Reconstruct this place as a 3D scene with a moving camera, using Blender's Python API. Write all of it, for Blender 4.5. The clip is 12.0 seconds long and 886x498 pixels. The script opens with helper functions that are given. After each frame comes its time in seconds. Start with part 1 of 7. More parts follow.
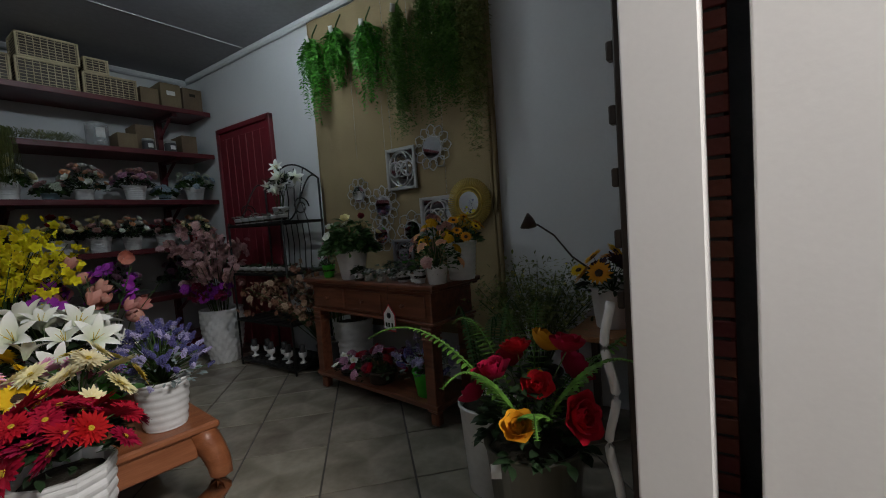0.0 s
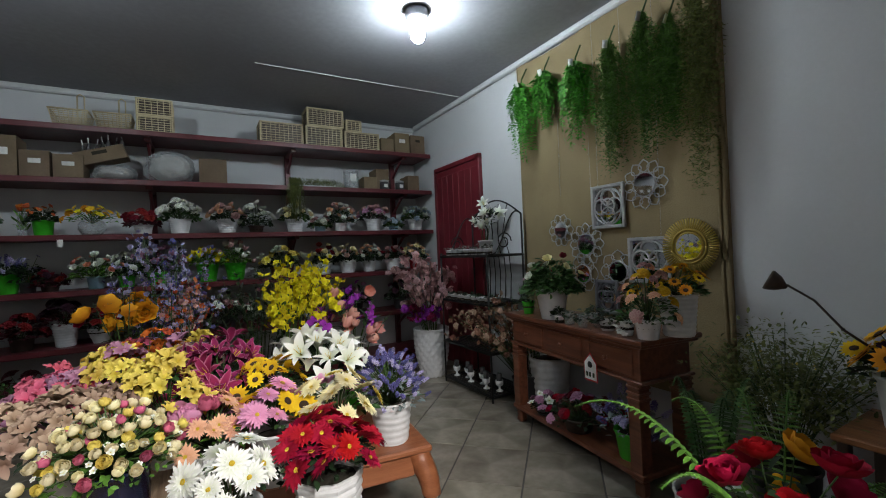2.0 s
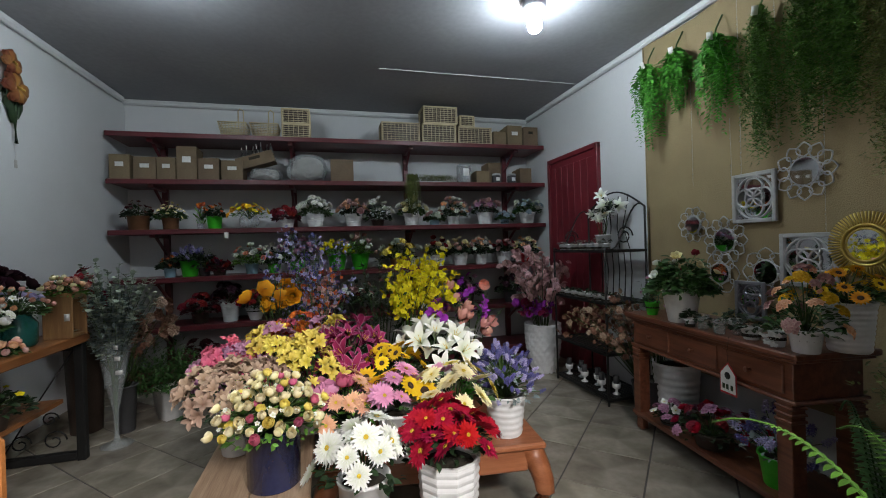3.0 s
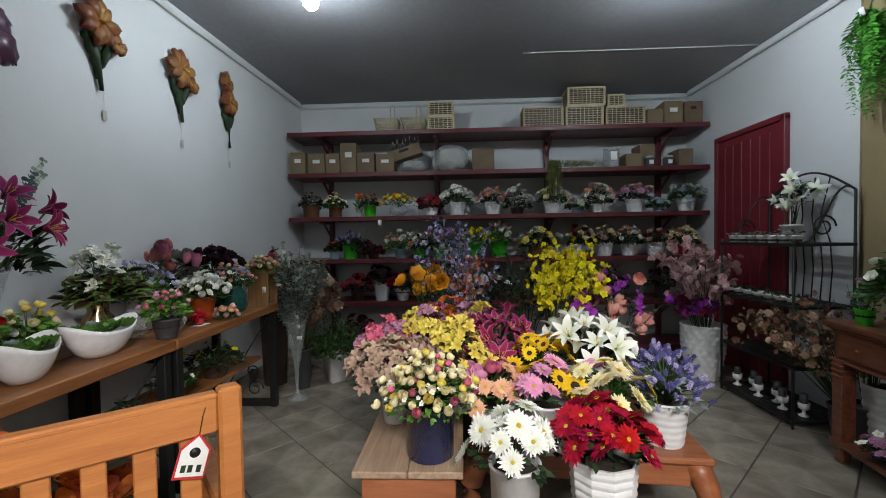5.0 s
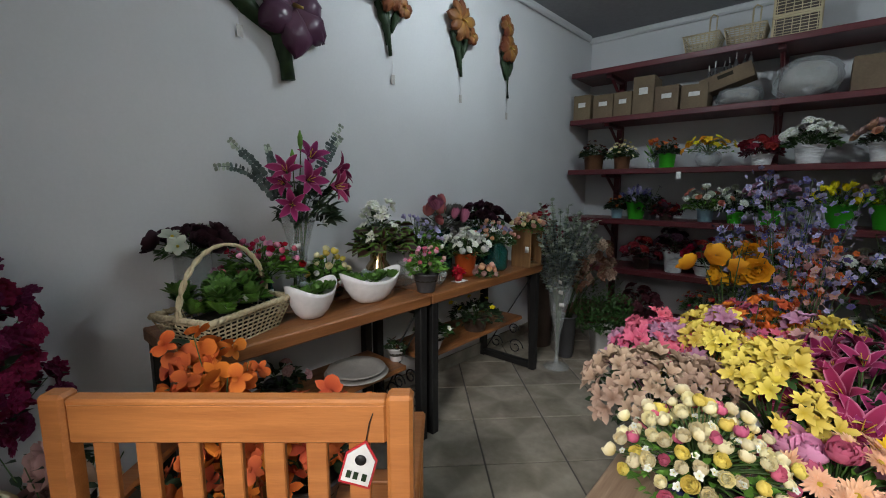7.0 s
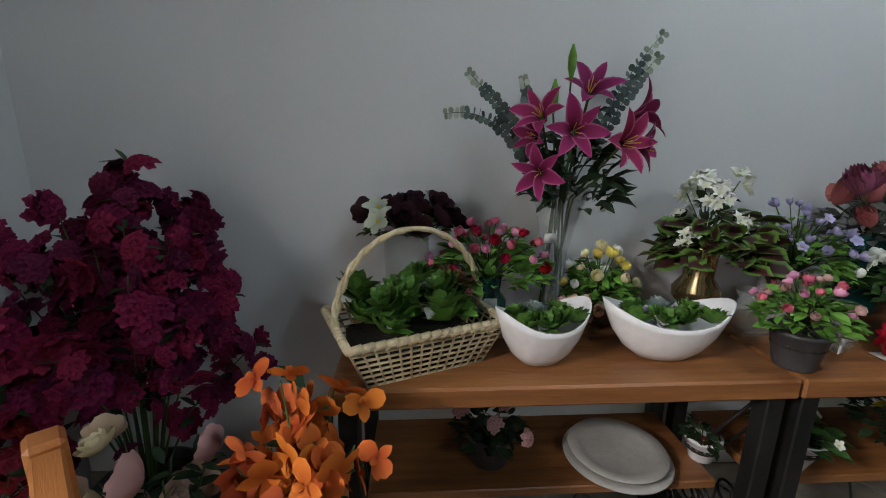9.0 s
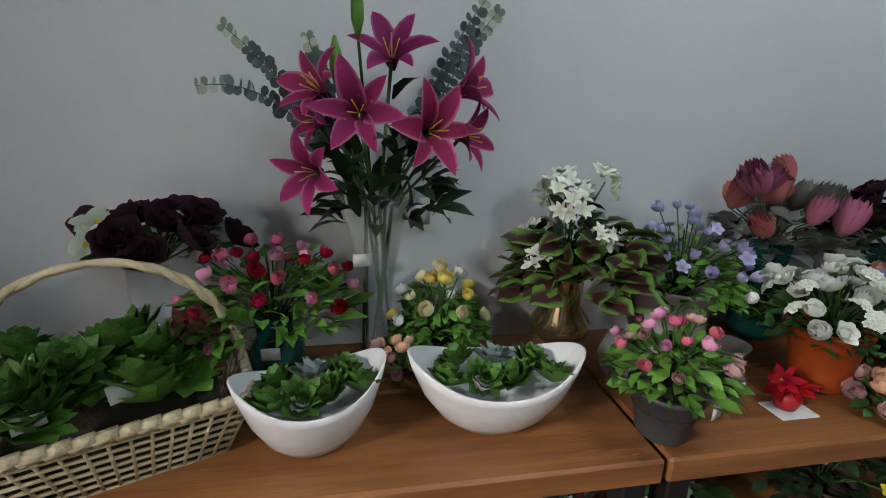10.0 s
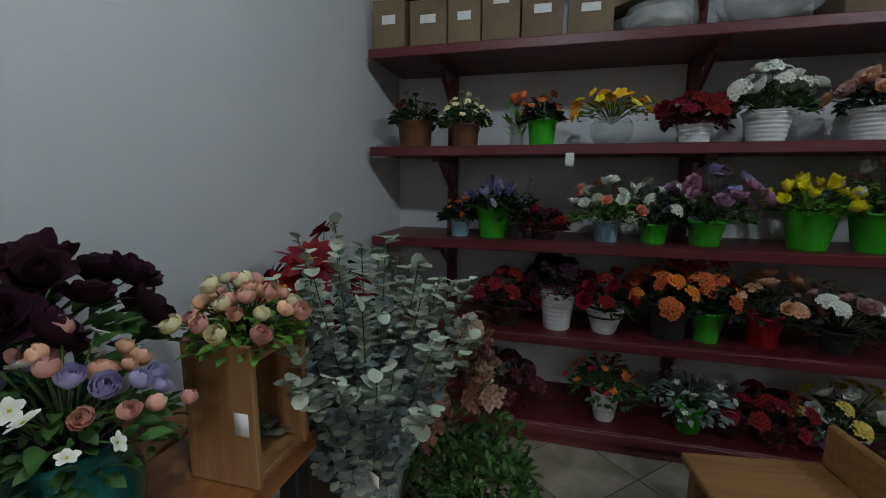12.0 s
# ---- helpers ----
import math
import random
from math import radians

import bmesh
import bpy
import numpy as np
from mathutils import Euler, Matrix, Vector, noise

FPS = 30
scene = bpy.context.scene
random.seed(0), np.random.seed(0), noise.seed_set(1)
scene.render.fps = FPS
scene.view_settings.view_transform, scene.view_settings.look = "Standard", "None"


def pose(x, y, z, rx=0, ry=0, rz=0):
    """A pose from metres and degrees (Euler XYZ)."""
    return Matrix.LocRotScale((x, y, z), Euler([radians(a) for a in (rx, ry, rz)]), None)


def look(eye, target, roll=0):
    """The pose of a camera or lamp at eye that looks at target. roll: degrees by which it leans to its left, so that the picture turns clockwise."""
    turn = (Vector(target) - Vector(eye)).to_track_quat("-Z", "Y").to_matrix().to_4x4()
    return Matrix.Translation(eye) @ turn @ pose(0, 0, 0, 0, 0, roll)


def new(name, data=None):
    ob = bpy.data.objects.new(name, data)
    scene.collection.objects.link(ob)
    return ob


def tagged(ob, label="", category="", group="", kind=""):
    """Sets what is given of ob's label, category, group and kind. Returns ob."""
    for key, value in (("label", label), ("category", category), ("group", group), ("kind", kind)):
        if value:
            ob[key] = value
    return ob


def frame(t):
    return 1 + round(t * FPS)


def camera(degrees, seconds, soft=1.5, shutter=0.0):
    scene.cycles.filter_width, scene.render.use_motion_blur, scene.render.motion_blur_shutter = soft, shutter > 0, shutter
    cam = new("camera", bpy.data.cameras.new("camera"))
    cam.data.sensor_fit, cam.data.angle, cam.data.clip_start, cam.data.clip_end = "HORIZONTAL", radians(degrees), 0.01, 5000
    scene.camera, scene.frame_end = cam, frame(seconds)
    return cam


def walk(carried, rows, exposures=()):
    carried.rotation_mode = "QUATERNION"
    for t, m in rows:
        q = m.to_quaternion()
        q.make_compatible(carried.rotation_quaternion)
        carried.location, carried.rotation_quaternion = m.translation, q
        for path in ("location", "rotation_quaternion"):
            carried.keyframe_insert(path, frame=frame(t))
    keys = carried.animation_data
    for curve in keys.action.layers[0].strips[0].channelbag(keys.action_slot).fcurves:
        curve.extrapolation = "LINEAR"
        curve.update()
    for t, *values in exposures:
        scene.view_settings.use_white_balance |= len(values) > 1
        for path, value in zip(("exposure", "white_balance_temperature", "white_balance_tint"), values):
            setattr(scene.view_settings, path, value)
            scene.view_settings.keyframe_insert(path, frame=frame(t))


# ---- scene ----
cam = camera(92.5, 12.0, 1.0)
PATH = [
    (0, (0.286, 0.254, 1.145), (-0.855, 1.892, 1.019), -4.2),
    (0.5, (0.296, 0.233, 1.183), (-0.974, 1.779, 1.204), -3.6),
    (1, (0.298, 0.234, 1.219), (-1.084, 1.677, 1.297), -3.2),
    (1.5, (0.295, 0.216, 1.259), (-1.266, 1.465, 1.316), -2.9),
    (2, (0.276, 0.2, 1.294), (-1.461, 1.19, 1.305), -2.5),
    (2.5, (0.282, 0.178, 1.309), (-1.575, 0.92, 1.312), -2.1),
    (3, (0.284, 0.158, 1.314), (-1.647, 0.68, 1.305), -1.8),
    (5, (0.272, 0.08, 1.326), (-1.725, -0.009, 1.271), -0.9),
    (5.5, (0.239, 0.051, 1.313), (-1.73, -0.296, 1.258), -0.6),
    (6, (0.127, 0.045, 1.311), (-1.734, -0.686, 1.248), -0.0),
    (6.5, (-0.046, 0.109, 1.362), (-1.721, -0.972, 1.194), -0.0),
    (7, (-0.213, 0.098, 1.382), (-1.705, -1.203, 1.1), 0.1),
    (7.5, (-0.404, -0.04, 1.418), (-1.614, -1.599, 1.091), 0.3),
    (7.7, (-0.476, -0.095, 1.429), (-1.491, -1.786, 1.094), 0.4),
    (9.5, (-1.062, -0.681, 1.363), (-1.126, -2.616, 0.86), 0.8),
    (10, (-1.317, -0.828, 1.389), (-1.63, -2.73, 0.855), 1.2),
    (10.5, (-1.554, -0.911, 1.38), (-2.366, -2.668, 0.873), 1.2),
    (11, (-1.775, -0.999, 1.386), (-3.146, -2.402, 0.997), 1.1),
    (11.5, (-1.999, -0.959, 1.375), (-3.713, -1.925, 1.015), 0.6),
    (12, (-2.251, -0.877, 1.396), (-4.161, -1.378, 1.078), 0.4),
]
EXPOSURES = [(0, -1.05), (0.7, -0.85), (1.5, -0.45), (2.2, -0.08), (5.0, -0.03), (7.5, -0.1), (9.5, 0.12), (10.5, 0.22), (11.3, 0.03), (12, 0.0)]
walk(cam, [(t, look(eye, target, roll)) for t, eye, target, roll in PATH], EXPOSURES)

# ---- light ----
world = bpy.data.worlds.new("world")
world.use_nodes = True
sky = world.node_tree.nodes.new("ShaderNodeTexSky")
sky.sky_type, sky.sun_disc, sky.sun_elevation, sky.sun_rotation = "NISHITA", False, radians(40), radians(120)
world.node_tree.links.new(sky.outputs[0], world.node_tree.nodes["Background"].inputs[0])
world.node_tree.nodes["Background"].inputs[1].default_value = 0.05
scene.world = world
BULBS = [(-2.32, 1.553, 470.0), (-2.35, -0.83, 350.0)]
SHOP_POWER = 240.0
shop = bpy.data.lights.new("shop_light", "AREA")
shop.shape, shop.size, shop.size_y, shop.energy, shop.color = "RECTANGLE", 0.9, 0.5, SHOP_POWER, (1.0, 0.96, 0.93)
new("shop_light", shop).matrix_world = look((1.9, 0.62, 2.9), (-1.4, 0.35, 0.6))

# room: x from the shelf wall to the shop front, y from the left wall to the right wall
X0, X1, Y0, Y1, H = -4.9, 2.9, -1.95, 2.75, 2.97
LEAN = -1.75  # the left wall stands a little out of square


def left_wall(x):
    return Y0 - 0.005 + math.tan(radians(LEAN)) * (x + 2.0)


# ---- materials ----
def nodes_of(name):
    m = bpy.data.materials.new(name)
    m.use_nodes = True
    nt = m.node_tree
    return m, nt, nt.nodes["Principled BSDF"]


def mixrgb(nt, a, b, fac, mode="MIX"):
    n = nt.nodes.new("ShaderNodeMix")
    n.data_type, n.blend_type = "RGBA", mode
    for sock, val in ((n.inputs[0], fac), (n.inputs[6], a), (n.inputs[7], b)):
        if hasattr(val, "is_linked"):
            nt.links.new(val, sock)
        elif isinstance(val, tuple):
            sock.default_value = (*val[:3], 1)
        else:
            sock.default_value = val
    return n.outputs[2]


def noise_fac(nt, scale, detail=4, lo=0.35, hi=0.65, stretch=None, coord="Object"):
    tc = nt.nodes.new("ShaderNodeTexCoord")
    out = tc.outputs[coord]
    if stretch:
        mp = nt.nodes.new("ShaderNodeMapping")
        mp.inputs["Scale"].default_value = stretch
        nt.links.new(out, mp.inputs[0])
        out = mp.outputs[0]
    n = nt.nodes.new("ShaderNodeTexNoise")
    n.inputs["Scale"].default_value, n.inputs["Detail"].default_value = scale, detail
    nt.links.new(out, n.inputs["Vector"])
    r = nt.nodes.new("ShaderNodeMapRange")
    r.inputs[1].default_value, r.inputs[2].default_value = lo, hi
    nt.links.new(n.outputs[0], r.inputs[0])
    return r.outputs[0]


def bump_on(nt, bs, height, strength, distance=0.01):
    b = nt.nodes.new("ShaderNodeBump")
    b.inputs["Strength"].default_value, b.inputs["Distance"].default_value = strength, distance
    nt.links.new(height, b.inputs["Height"])
    nt.links.new(b.outputs[0], bs.inputs["Normal"])


def vary(nt, col, amount=0.12):
    """Shifts the value and hue a little from object to object."""
    oi = nt.nodes.new("ShaderNodeObjectInfo")
    hs = nt.nodes.new("ShaderNodeHueSaturation")
    for k, a in (("Value", amount), ("Hue", amount * 0.08)):
        r = nt.nodes.new("ShaderNodeMapRange")
        mid = 1.0 if k == "Value" else 0.5
        r.inputs[3].default_value, r.inputs[4].default_value = mid - a, mid + a
        nt.links.new(oi.outputs["Random"], r.inputs[0])
        nt.links.new(r.outputs[0], hs.inputs[k])
    if hasattr(col, "is_linked"):
        nt.links.new(col, hs.inputs["Color"])
    else:
        hs.inputs["Color"].default_value = (*col, 1)
    return hs.outputs[0]


def mat(name, col, col2=None, rough=0.6, metal=0.0, scale=6.0, fine=60.0, bump=0.15, stretch=None, dist=0.004, random_amount=0.0, coat=0.0, grain=0.35):
    """A surface with broad stains and fine grain between two colours."""
    m, nt, bs = nodes_of(name)
    col2 = col2 or tuple(c * 0.78 for c in col)
    f = noise_fac(nt, fine, 3, 0.3, 0.7, stretch)
    k = nt.nodes.new("ShaderNodeMath")
    k.operation, k.inputs[1].default_value = "MULTIPLY", grain
    nt.links.new(f, k.inputs[0])
    c = mixrgb(nt, mixrgb(nt, col, col2, noise_fac(nt, scale, 5, 0.38, 0.68, stretch)), tuple(x * 0.8 for x in col2), k.outputs[0])
    if random_amount:
        c = vary(nt, c, random_amount)
    nt.links.new(c, bs.inputs["Base Color"])
    bs.inputs["Roughness"].default_value, bs.inputs["Metallic"].default_value = rough, metal
    bs.inputs["Coat Weight"].default_value = coat
    if bump:
        bump_on(nt, bs, f, bump, dist)
    return m


def petal_mat(name, base, tip, edge=None, amount=0.14, rough=0.72):
    """Petal cloth: root to tip along v, an edge colour along u."""
    m, nt, bs = nodes_of(name)
    uv = nt.nodes.new("ShaderNodeUVMap")
    sp = nt.nodes.new("ShaderNodeSeparateXYZ")
    nt.links.new(uv.outputs[0], sp.inputs[0])
    c = mixrgb(nt, base, tip, sp.outputs[1])
    if edge:
        a = nt.nodes.new("ShaderNodeMath")
        a.operation, a.inputs[1].default_value = "SUBTRACT", 0.5
        nt.links.new(sp.outputs[0], a.inputs[0])
        b = nt.nodes.new("ShaderNodeMath")
        b.operation = "ABSOLUTE"
        nt.links.new(a.outputs[0], b.inputs[0])
        r = nt.nodes.new("ShaderNodeMapRange")
        r.inputs[1].default_value, r.inputs[2].default_value = 0.34, 0.5
        nt.links.new(b.outputs[0], r.inputs[0])
        c = mixrgb(nt, c, edge, r.outputs[0])
    f = noise_fac(nt, 45, 3, 0.3, 0.7)
    c = vary(nt, c, amount)
    nt.links.new(c, bs.inputs["Base Color"])
    bs.inputs["Roughness"].default_value = rough
    bs.inputs["Specular IOR Level"].default_value = 0.22
    bump_on(nt, bs, f, 0.2, 0.003)
    return m


def leaf_mat(name, a, b, edge=None, rough=0.5):
    m, nt, bs = nodes_of(name)
    c = mixrgb(nt, a, b, noise_fac(nt, 22, 3, 0.35, 0.65))
    ri = nt.nodes.new("ShaderNodeNewGeometry")
    hs = nt.nodes.new("ShaderNodeHueSaturation")
    r = nt.nodes.new("ShaderNodeMapRange")
    r.inputs[3].default_value, r.inputs[4].default_value = 0.6, 1.35
    nt.links.new(ri.outputs["Random Per Island"], r.inputs[0])
    nt.links.new(r.outputs[0], hs.inputs["Value"])
    nt.links.new(c, hs.inputs["Color"])
    c = hs.outputs[0]
    if edge:
        uv = nt.nodes.new("ShaderNodeUVMap")
        sp = nt.nodes.new("ShaderNodeSeparateXYZ")
        nt.links.new(uv.outputs[0], sp.inputs[0])
        p = nt.nodes.new("ShaderNodeMath")
        p.operation, p.inputs[1].default_value = "PINGPONG", 0.5
        nt.links.new(sp.outputs[0], p.inputs[0])
        r2 = nt.nodes.new("ShaderNodeMapRange")
        r2.inputs[1].default_value, r2.inputs[2].default_value = 0.3, 0.12
        nt.links.new(p.outputs[0], r2.inputs[0])
        c = mixrgb(nt, c, edge, r2.outputs[0])
    nt.links.new(c, bs.inputs["Base Color"])
    bs.inputs["Roughness"].default_value = rough
    bs.inputs["Specular IOR Level"].default_value = 0.25
    return m


M = {}
M["wall"] = mat("wall_paint", (0.6, 0.61, 0.62), (0.55, 0.56, 0.57), 0.75, scale=1.3, fine=70, bump=0.06, dist=0.002, grain=0.12)
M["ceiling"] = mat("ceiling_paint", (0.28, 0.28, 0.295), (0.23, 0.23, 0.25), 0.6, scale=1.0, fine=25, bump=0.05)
M["cream"] = mat("white_door_paint", (0.77, 0.75, 0.73), (0.745, 0.725, 0.705), 0.45, scale=2, fine=70, bump=0.04, grain=0.1)
M["tile"] = mat("floor_tile", (0.34, 0.31, 0.255), (0.17, 0.15, 0.115), 0.26, scale=4.5, fine=14, bump=0.05, random_amount=0.12)
M["grout"] = mat("grout", (0.075, 0.068, 0.06), rough=0.9)
M["redwood"] = mat("red_stained_wood", (0.13, 0.017, 0.023), (0.075, 0.01, 0.014), 0.42, scale=3, fine=30, stretch=(8, 0.6, 8), bump=0.1)
M["reddoor"] = mat("red_door_paint", (0.19, 0.018, 0.028), (0.14, 0.012, 0.02), 0.45, scale=3, fine=30, bump=0.06)
M["mahog"] = mat("mahogany", (0.2, 0.07, 0.035), (0.1, 0.03, 0.016), 0.35, scale=4, fine=26, stretch=(0.7, 9, 9), bump=0.1, coat=0.15)
M["teak"] = mat("orange_teak", (0.47, 0.18, 0.048), (0.35, 0.12, 0.03), 0.4, scale=4, fine=26, stretch=(0.8, 9, 9), bump=0.12)
M["opium"] = mat("reddish_wood", (0.36, 0.13, 0.055), (0.25, 0.08, 0.03), 0.4, scale=4, fine=24, stretch=(9, 0.8, 9), bump=0.12)
M["paleply"] = mat("weathered_wood", (0.42, 0.3, 0.2), (0.25, 0.16, 0.1), 0.65, scale=5, fine=30, stretch=(0.6, 9, 9), bump=0.25)
M["tabletop"] = mat("brown_pine", (0.31, 0.128, 0.042), (0.17, 0.062, 0.02), 0.42, scale=3.5, fine=26, stretch=(0.7, 9, 9), bump=0.15)
M["lightpine"] = mat("light_pine", (0.4, 0.22, 0.085), (0.29, 0.14, 0.05), 0.5, scale=4, fine=24, stretch=(9, 0.8, 9), bump=0.12)
M["boxwood"] = mat("brown_box_wood", (0.3, 0.17, 0.07), (0.2, 0.1, 0.04), 0.5, scale=4, fine=24, stretch=(9, 9, 0.8), bump=0.15)
M["black"] = mat("black_iron", (0.02, 0.02, 0.02), (0.012, 0.012, 0.012), 0.5, 0.4, bump=0.1)
M["darkwood"] = mat("dark_wood", (0.06, 0.04, 0.03), (0.035, 0.022, 0.016), 0.5, bump=0.15)
M["white"] = mat("white_plastic", (0.75, 0.75, 0.75), (0.66, 0.66, 0.66), 0.4, scale=5, fine=40, bump=0.03)
M["ceramic"] = mat("white_ceramic", (0.78, 0.78, 0.79), (0.7, 0.7, 0.71), 0.22, scale=5, fine=40, bump=0.02, coat=0.3)
M["greenpot"] = mat("lime_plastic", (0.06, 0.55, 0.03), (0.04, 0.45, 0.02), 0.4, bump=0.02)
M["bluepot"] = mat("navy_enamel", (0.02, 0.03, 0.1), (0.012, 0.018, 0.06), 0.25, bump=0.03, coat=0.3)
M["lightblue"] = mat("light_blue_plastic", (0.3, 0.5, 0.6), rough=0.45)
M["greypot"] = mat("dark_grey_plastic", (0.06, 0.06, 0.065), (0.04, 0.04, 0.042), 0.5, bump=0.05)
M["olivepot"] = mat("olive_glaze", (0.07, 0.065, 0.045), (0.045, 0.042, 0.03), 0.3, bump=0.05, coat=0.2)
M["redpot"] = mat("red_plastic", (0.5, 0.02, 0.03), rough=0.4)
M["orangepot"] = mat("terracotta_plastic", (0.55, 0.1, 0.02), rough=0.45)
M["brownpot"] = mat("brown_wicker", (0.2, 0.09, 0.04), (0.11, 0.045, 0.02), 0.6, fine=120, bump=0.4)
M["wicker"] = mat("pale_wicker", (0.64, 0.55, 0.36), (0.47, 0.38, 0.23), 0.65, fine=140, bump=0.4, random_amount=0.08)
M["card"] = mat("cardboard", (0.2, 0.145, 0.085), (0.14, 0.1, 0.06), 0.8, scale=4, fine=60, bump=0.08, random_amount=0.15)
M["paper"] = mat("white_paper", (0.8, 0.8, 0.78), rough=0.8, bump=0.02)
M["soil"] = mat("dark_moss", (0.03, 0.025, 0.015), rough=0.95, fine=80, bump=0.5)
M["burlap"] = mat("burlap", (0.3, 0.23, 0.12), (0.24, 0.18, 0.095), 0.85, scale=2, fine=160, bump=0.5)
M["silver"] = mat("silver_paint", (0.5, 0.5, 0.5), (0.34, 0.34, 0.34), 0.4, 0.35, bump=0.1)
M["gold"] = mat("gold_paint", (0.6, 0.45, 0.12), (0.45, 0.33, 0.08), 0.38, 0.7, bump=0.1)
M["mirror"] = mat("mirror_glass", (0.85, 0.86, 0.87), (0.83, 0.84, 0.85), 0.03, 1.0, bump=0)
M["glass"] = mat("clear_glass", (0.6, 0.65, 0.65), (0.55, 0.6, 0.6), 0.04, bump=0)
M["glass"].node_tree.nodes["Principled BSDF"].inputs["Alpha"].default_value = 0.16
M["tealglass"] = mat("teal_glass", (0.015, 0.13, 0.11), (0.01, 0.09, 0.08), 0.06, bump=0, coat=0.3)
M["tealglass"].node_tree.nodes["Principled BSDF"].inputs["Alpha"].default_value = 0.75
M["goldglass"] = mat("mercury_gold_glass", (0.5, 0.38, 0.2), (0.3, 0.22, 0.12), 0.12, 0.9, bump=0.02)
M["plastic"] = mat("clear_bag_plastic", (0.55, 0.57, 0.58), (0.4, 0.42, 0.43), 0.15, bump=0.3, fine=25, dist=0.01)
M["plastic"].node_tree.nodes["Principled BSDF"].inputs["Alpha"].default_value = 0.4
M["plate"] = mat("stoneware", (0.45, 0.43, 0.4), (0.36, 0.34, 0.31), 0.4)
M["brick"] = mat("red_brick", (0.3, 0.08, 0.05), (0.2, 0.05, 0.035), 0.85, fine=50, bump=0.4, random_amount=0.15)
M["steel"] = mat("grey_steel", (0.25, 0.25, 0.27), (0.2, 0.2, 0.22), 0.45, 0.5)
M["stem"] = leaf_mat("stem", (0.05, 0.1, 0.025), (0.04, 0.07, 0.02))
M["leaf"] = leaf_mat("leaf_green", (0.05, 0.12, 0.03), (0.03, 0.075, 0.02))
M["leafdark"] = leaf_mat("leaf_dark", (0.022, 0.045, 0.018), (0.013, 0.026, 0.011))
M["leafbright"] = leaf_mat("leaf_bright", (0.12, 0.27, 0.04), (0.07, 0.17, 0.026))
M["fern"] = leaf_mat("fern_green", (0.085, 0.32, 0.035), (0.045, 0.18, 0.022))
M["ferndark"] = leaf_mat("asparagus_green", (0.07, 0.16, 0.025), (0.04, 0.09, 0.016))
M["fernolive"] = leaf_mat("olive_fern", (0.16, 0.185, 0.055), (0.1, 0.12, 0.035))
M["succ"] = leaf_mat("succulent_green", (0.085, 0.19, 0.03), (0.04, 0.1, 0.02))
M["succred"] = leaf_mat("succulent_red", (0.22, 0.09, 0.06), (0.15, 0.06, 0.04))
M["euca"] = leaf_mat("eucalyptus_grey", (0.27, 0.33, 0.33), (0.17, 0.22, 0.22))
M["eucadark"] = leaf_mat("eucalyptus_dark", (0.1, 0.135, 0.125), (0.06, 0.085, 0.08))
M["eucatip"] = leaf_mat("eucalyptus_pale", (0.4, 0.45, 0.36), (0.3, 0.36, 0.28))
M["coleus"] = leaf_mat("coleus", (0.05, 0.011, 0.014), (0.028, 0.012, 0.01), edge=(0.1, 0.2, 0.035))
M["burgundyleaf"] = leaf_mat("burgundy_leaf", (0.09, 0.015, 0.025), (0.05, 0.01, 0.015))
M["greyleaf"] = leaf_mat("grey_leaf", (0.12, 0.12, 0.1), (0.08, 0.08, 0.07))
M["dried"] = leaf_mat("dried_blossom", (0.26, 0.13, 0.085), (0.15, 0.07, 0.045))
M["disc_dark"] = mat("flower_disc_dark", (0.05, 0.025, 0.012), rough=0.9, fine=200, bump=0.5)
M["disc_yellow"] = mat("flower_disc_yellow", (0.7, 0.5, 0.03), (0.55, 0.38, 0.02), 0.8, fine=200, bump=0.5)
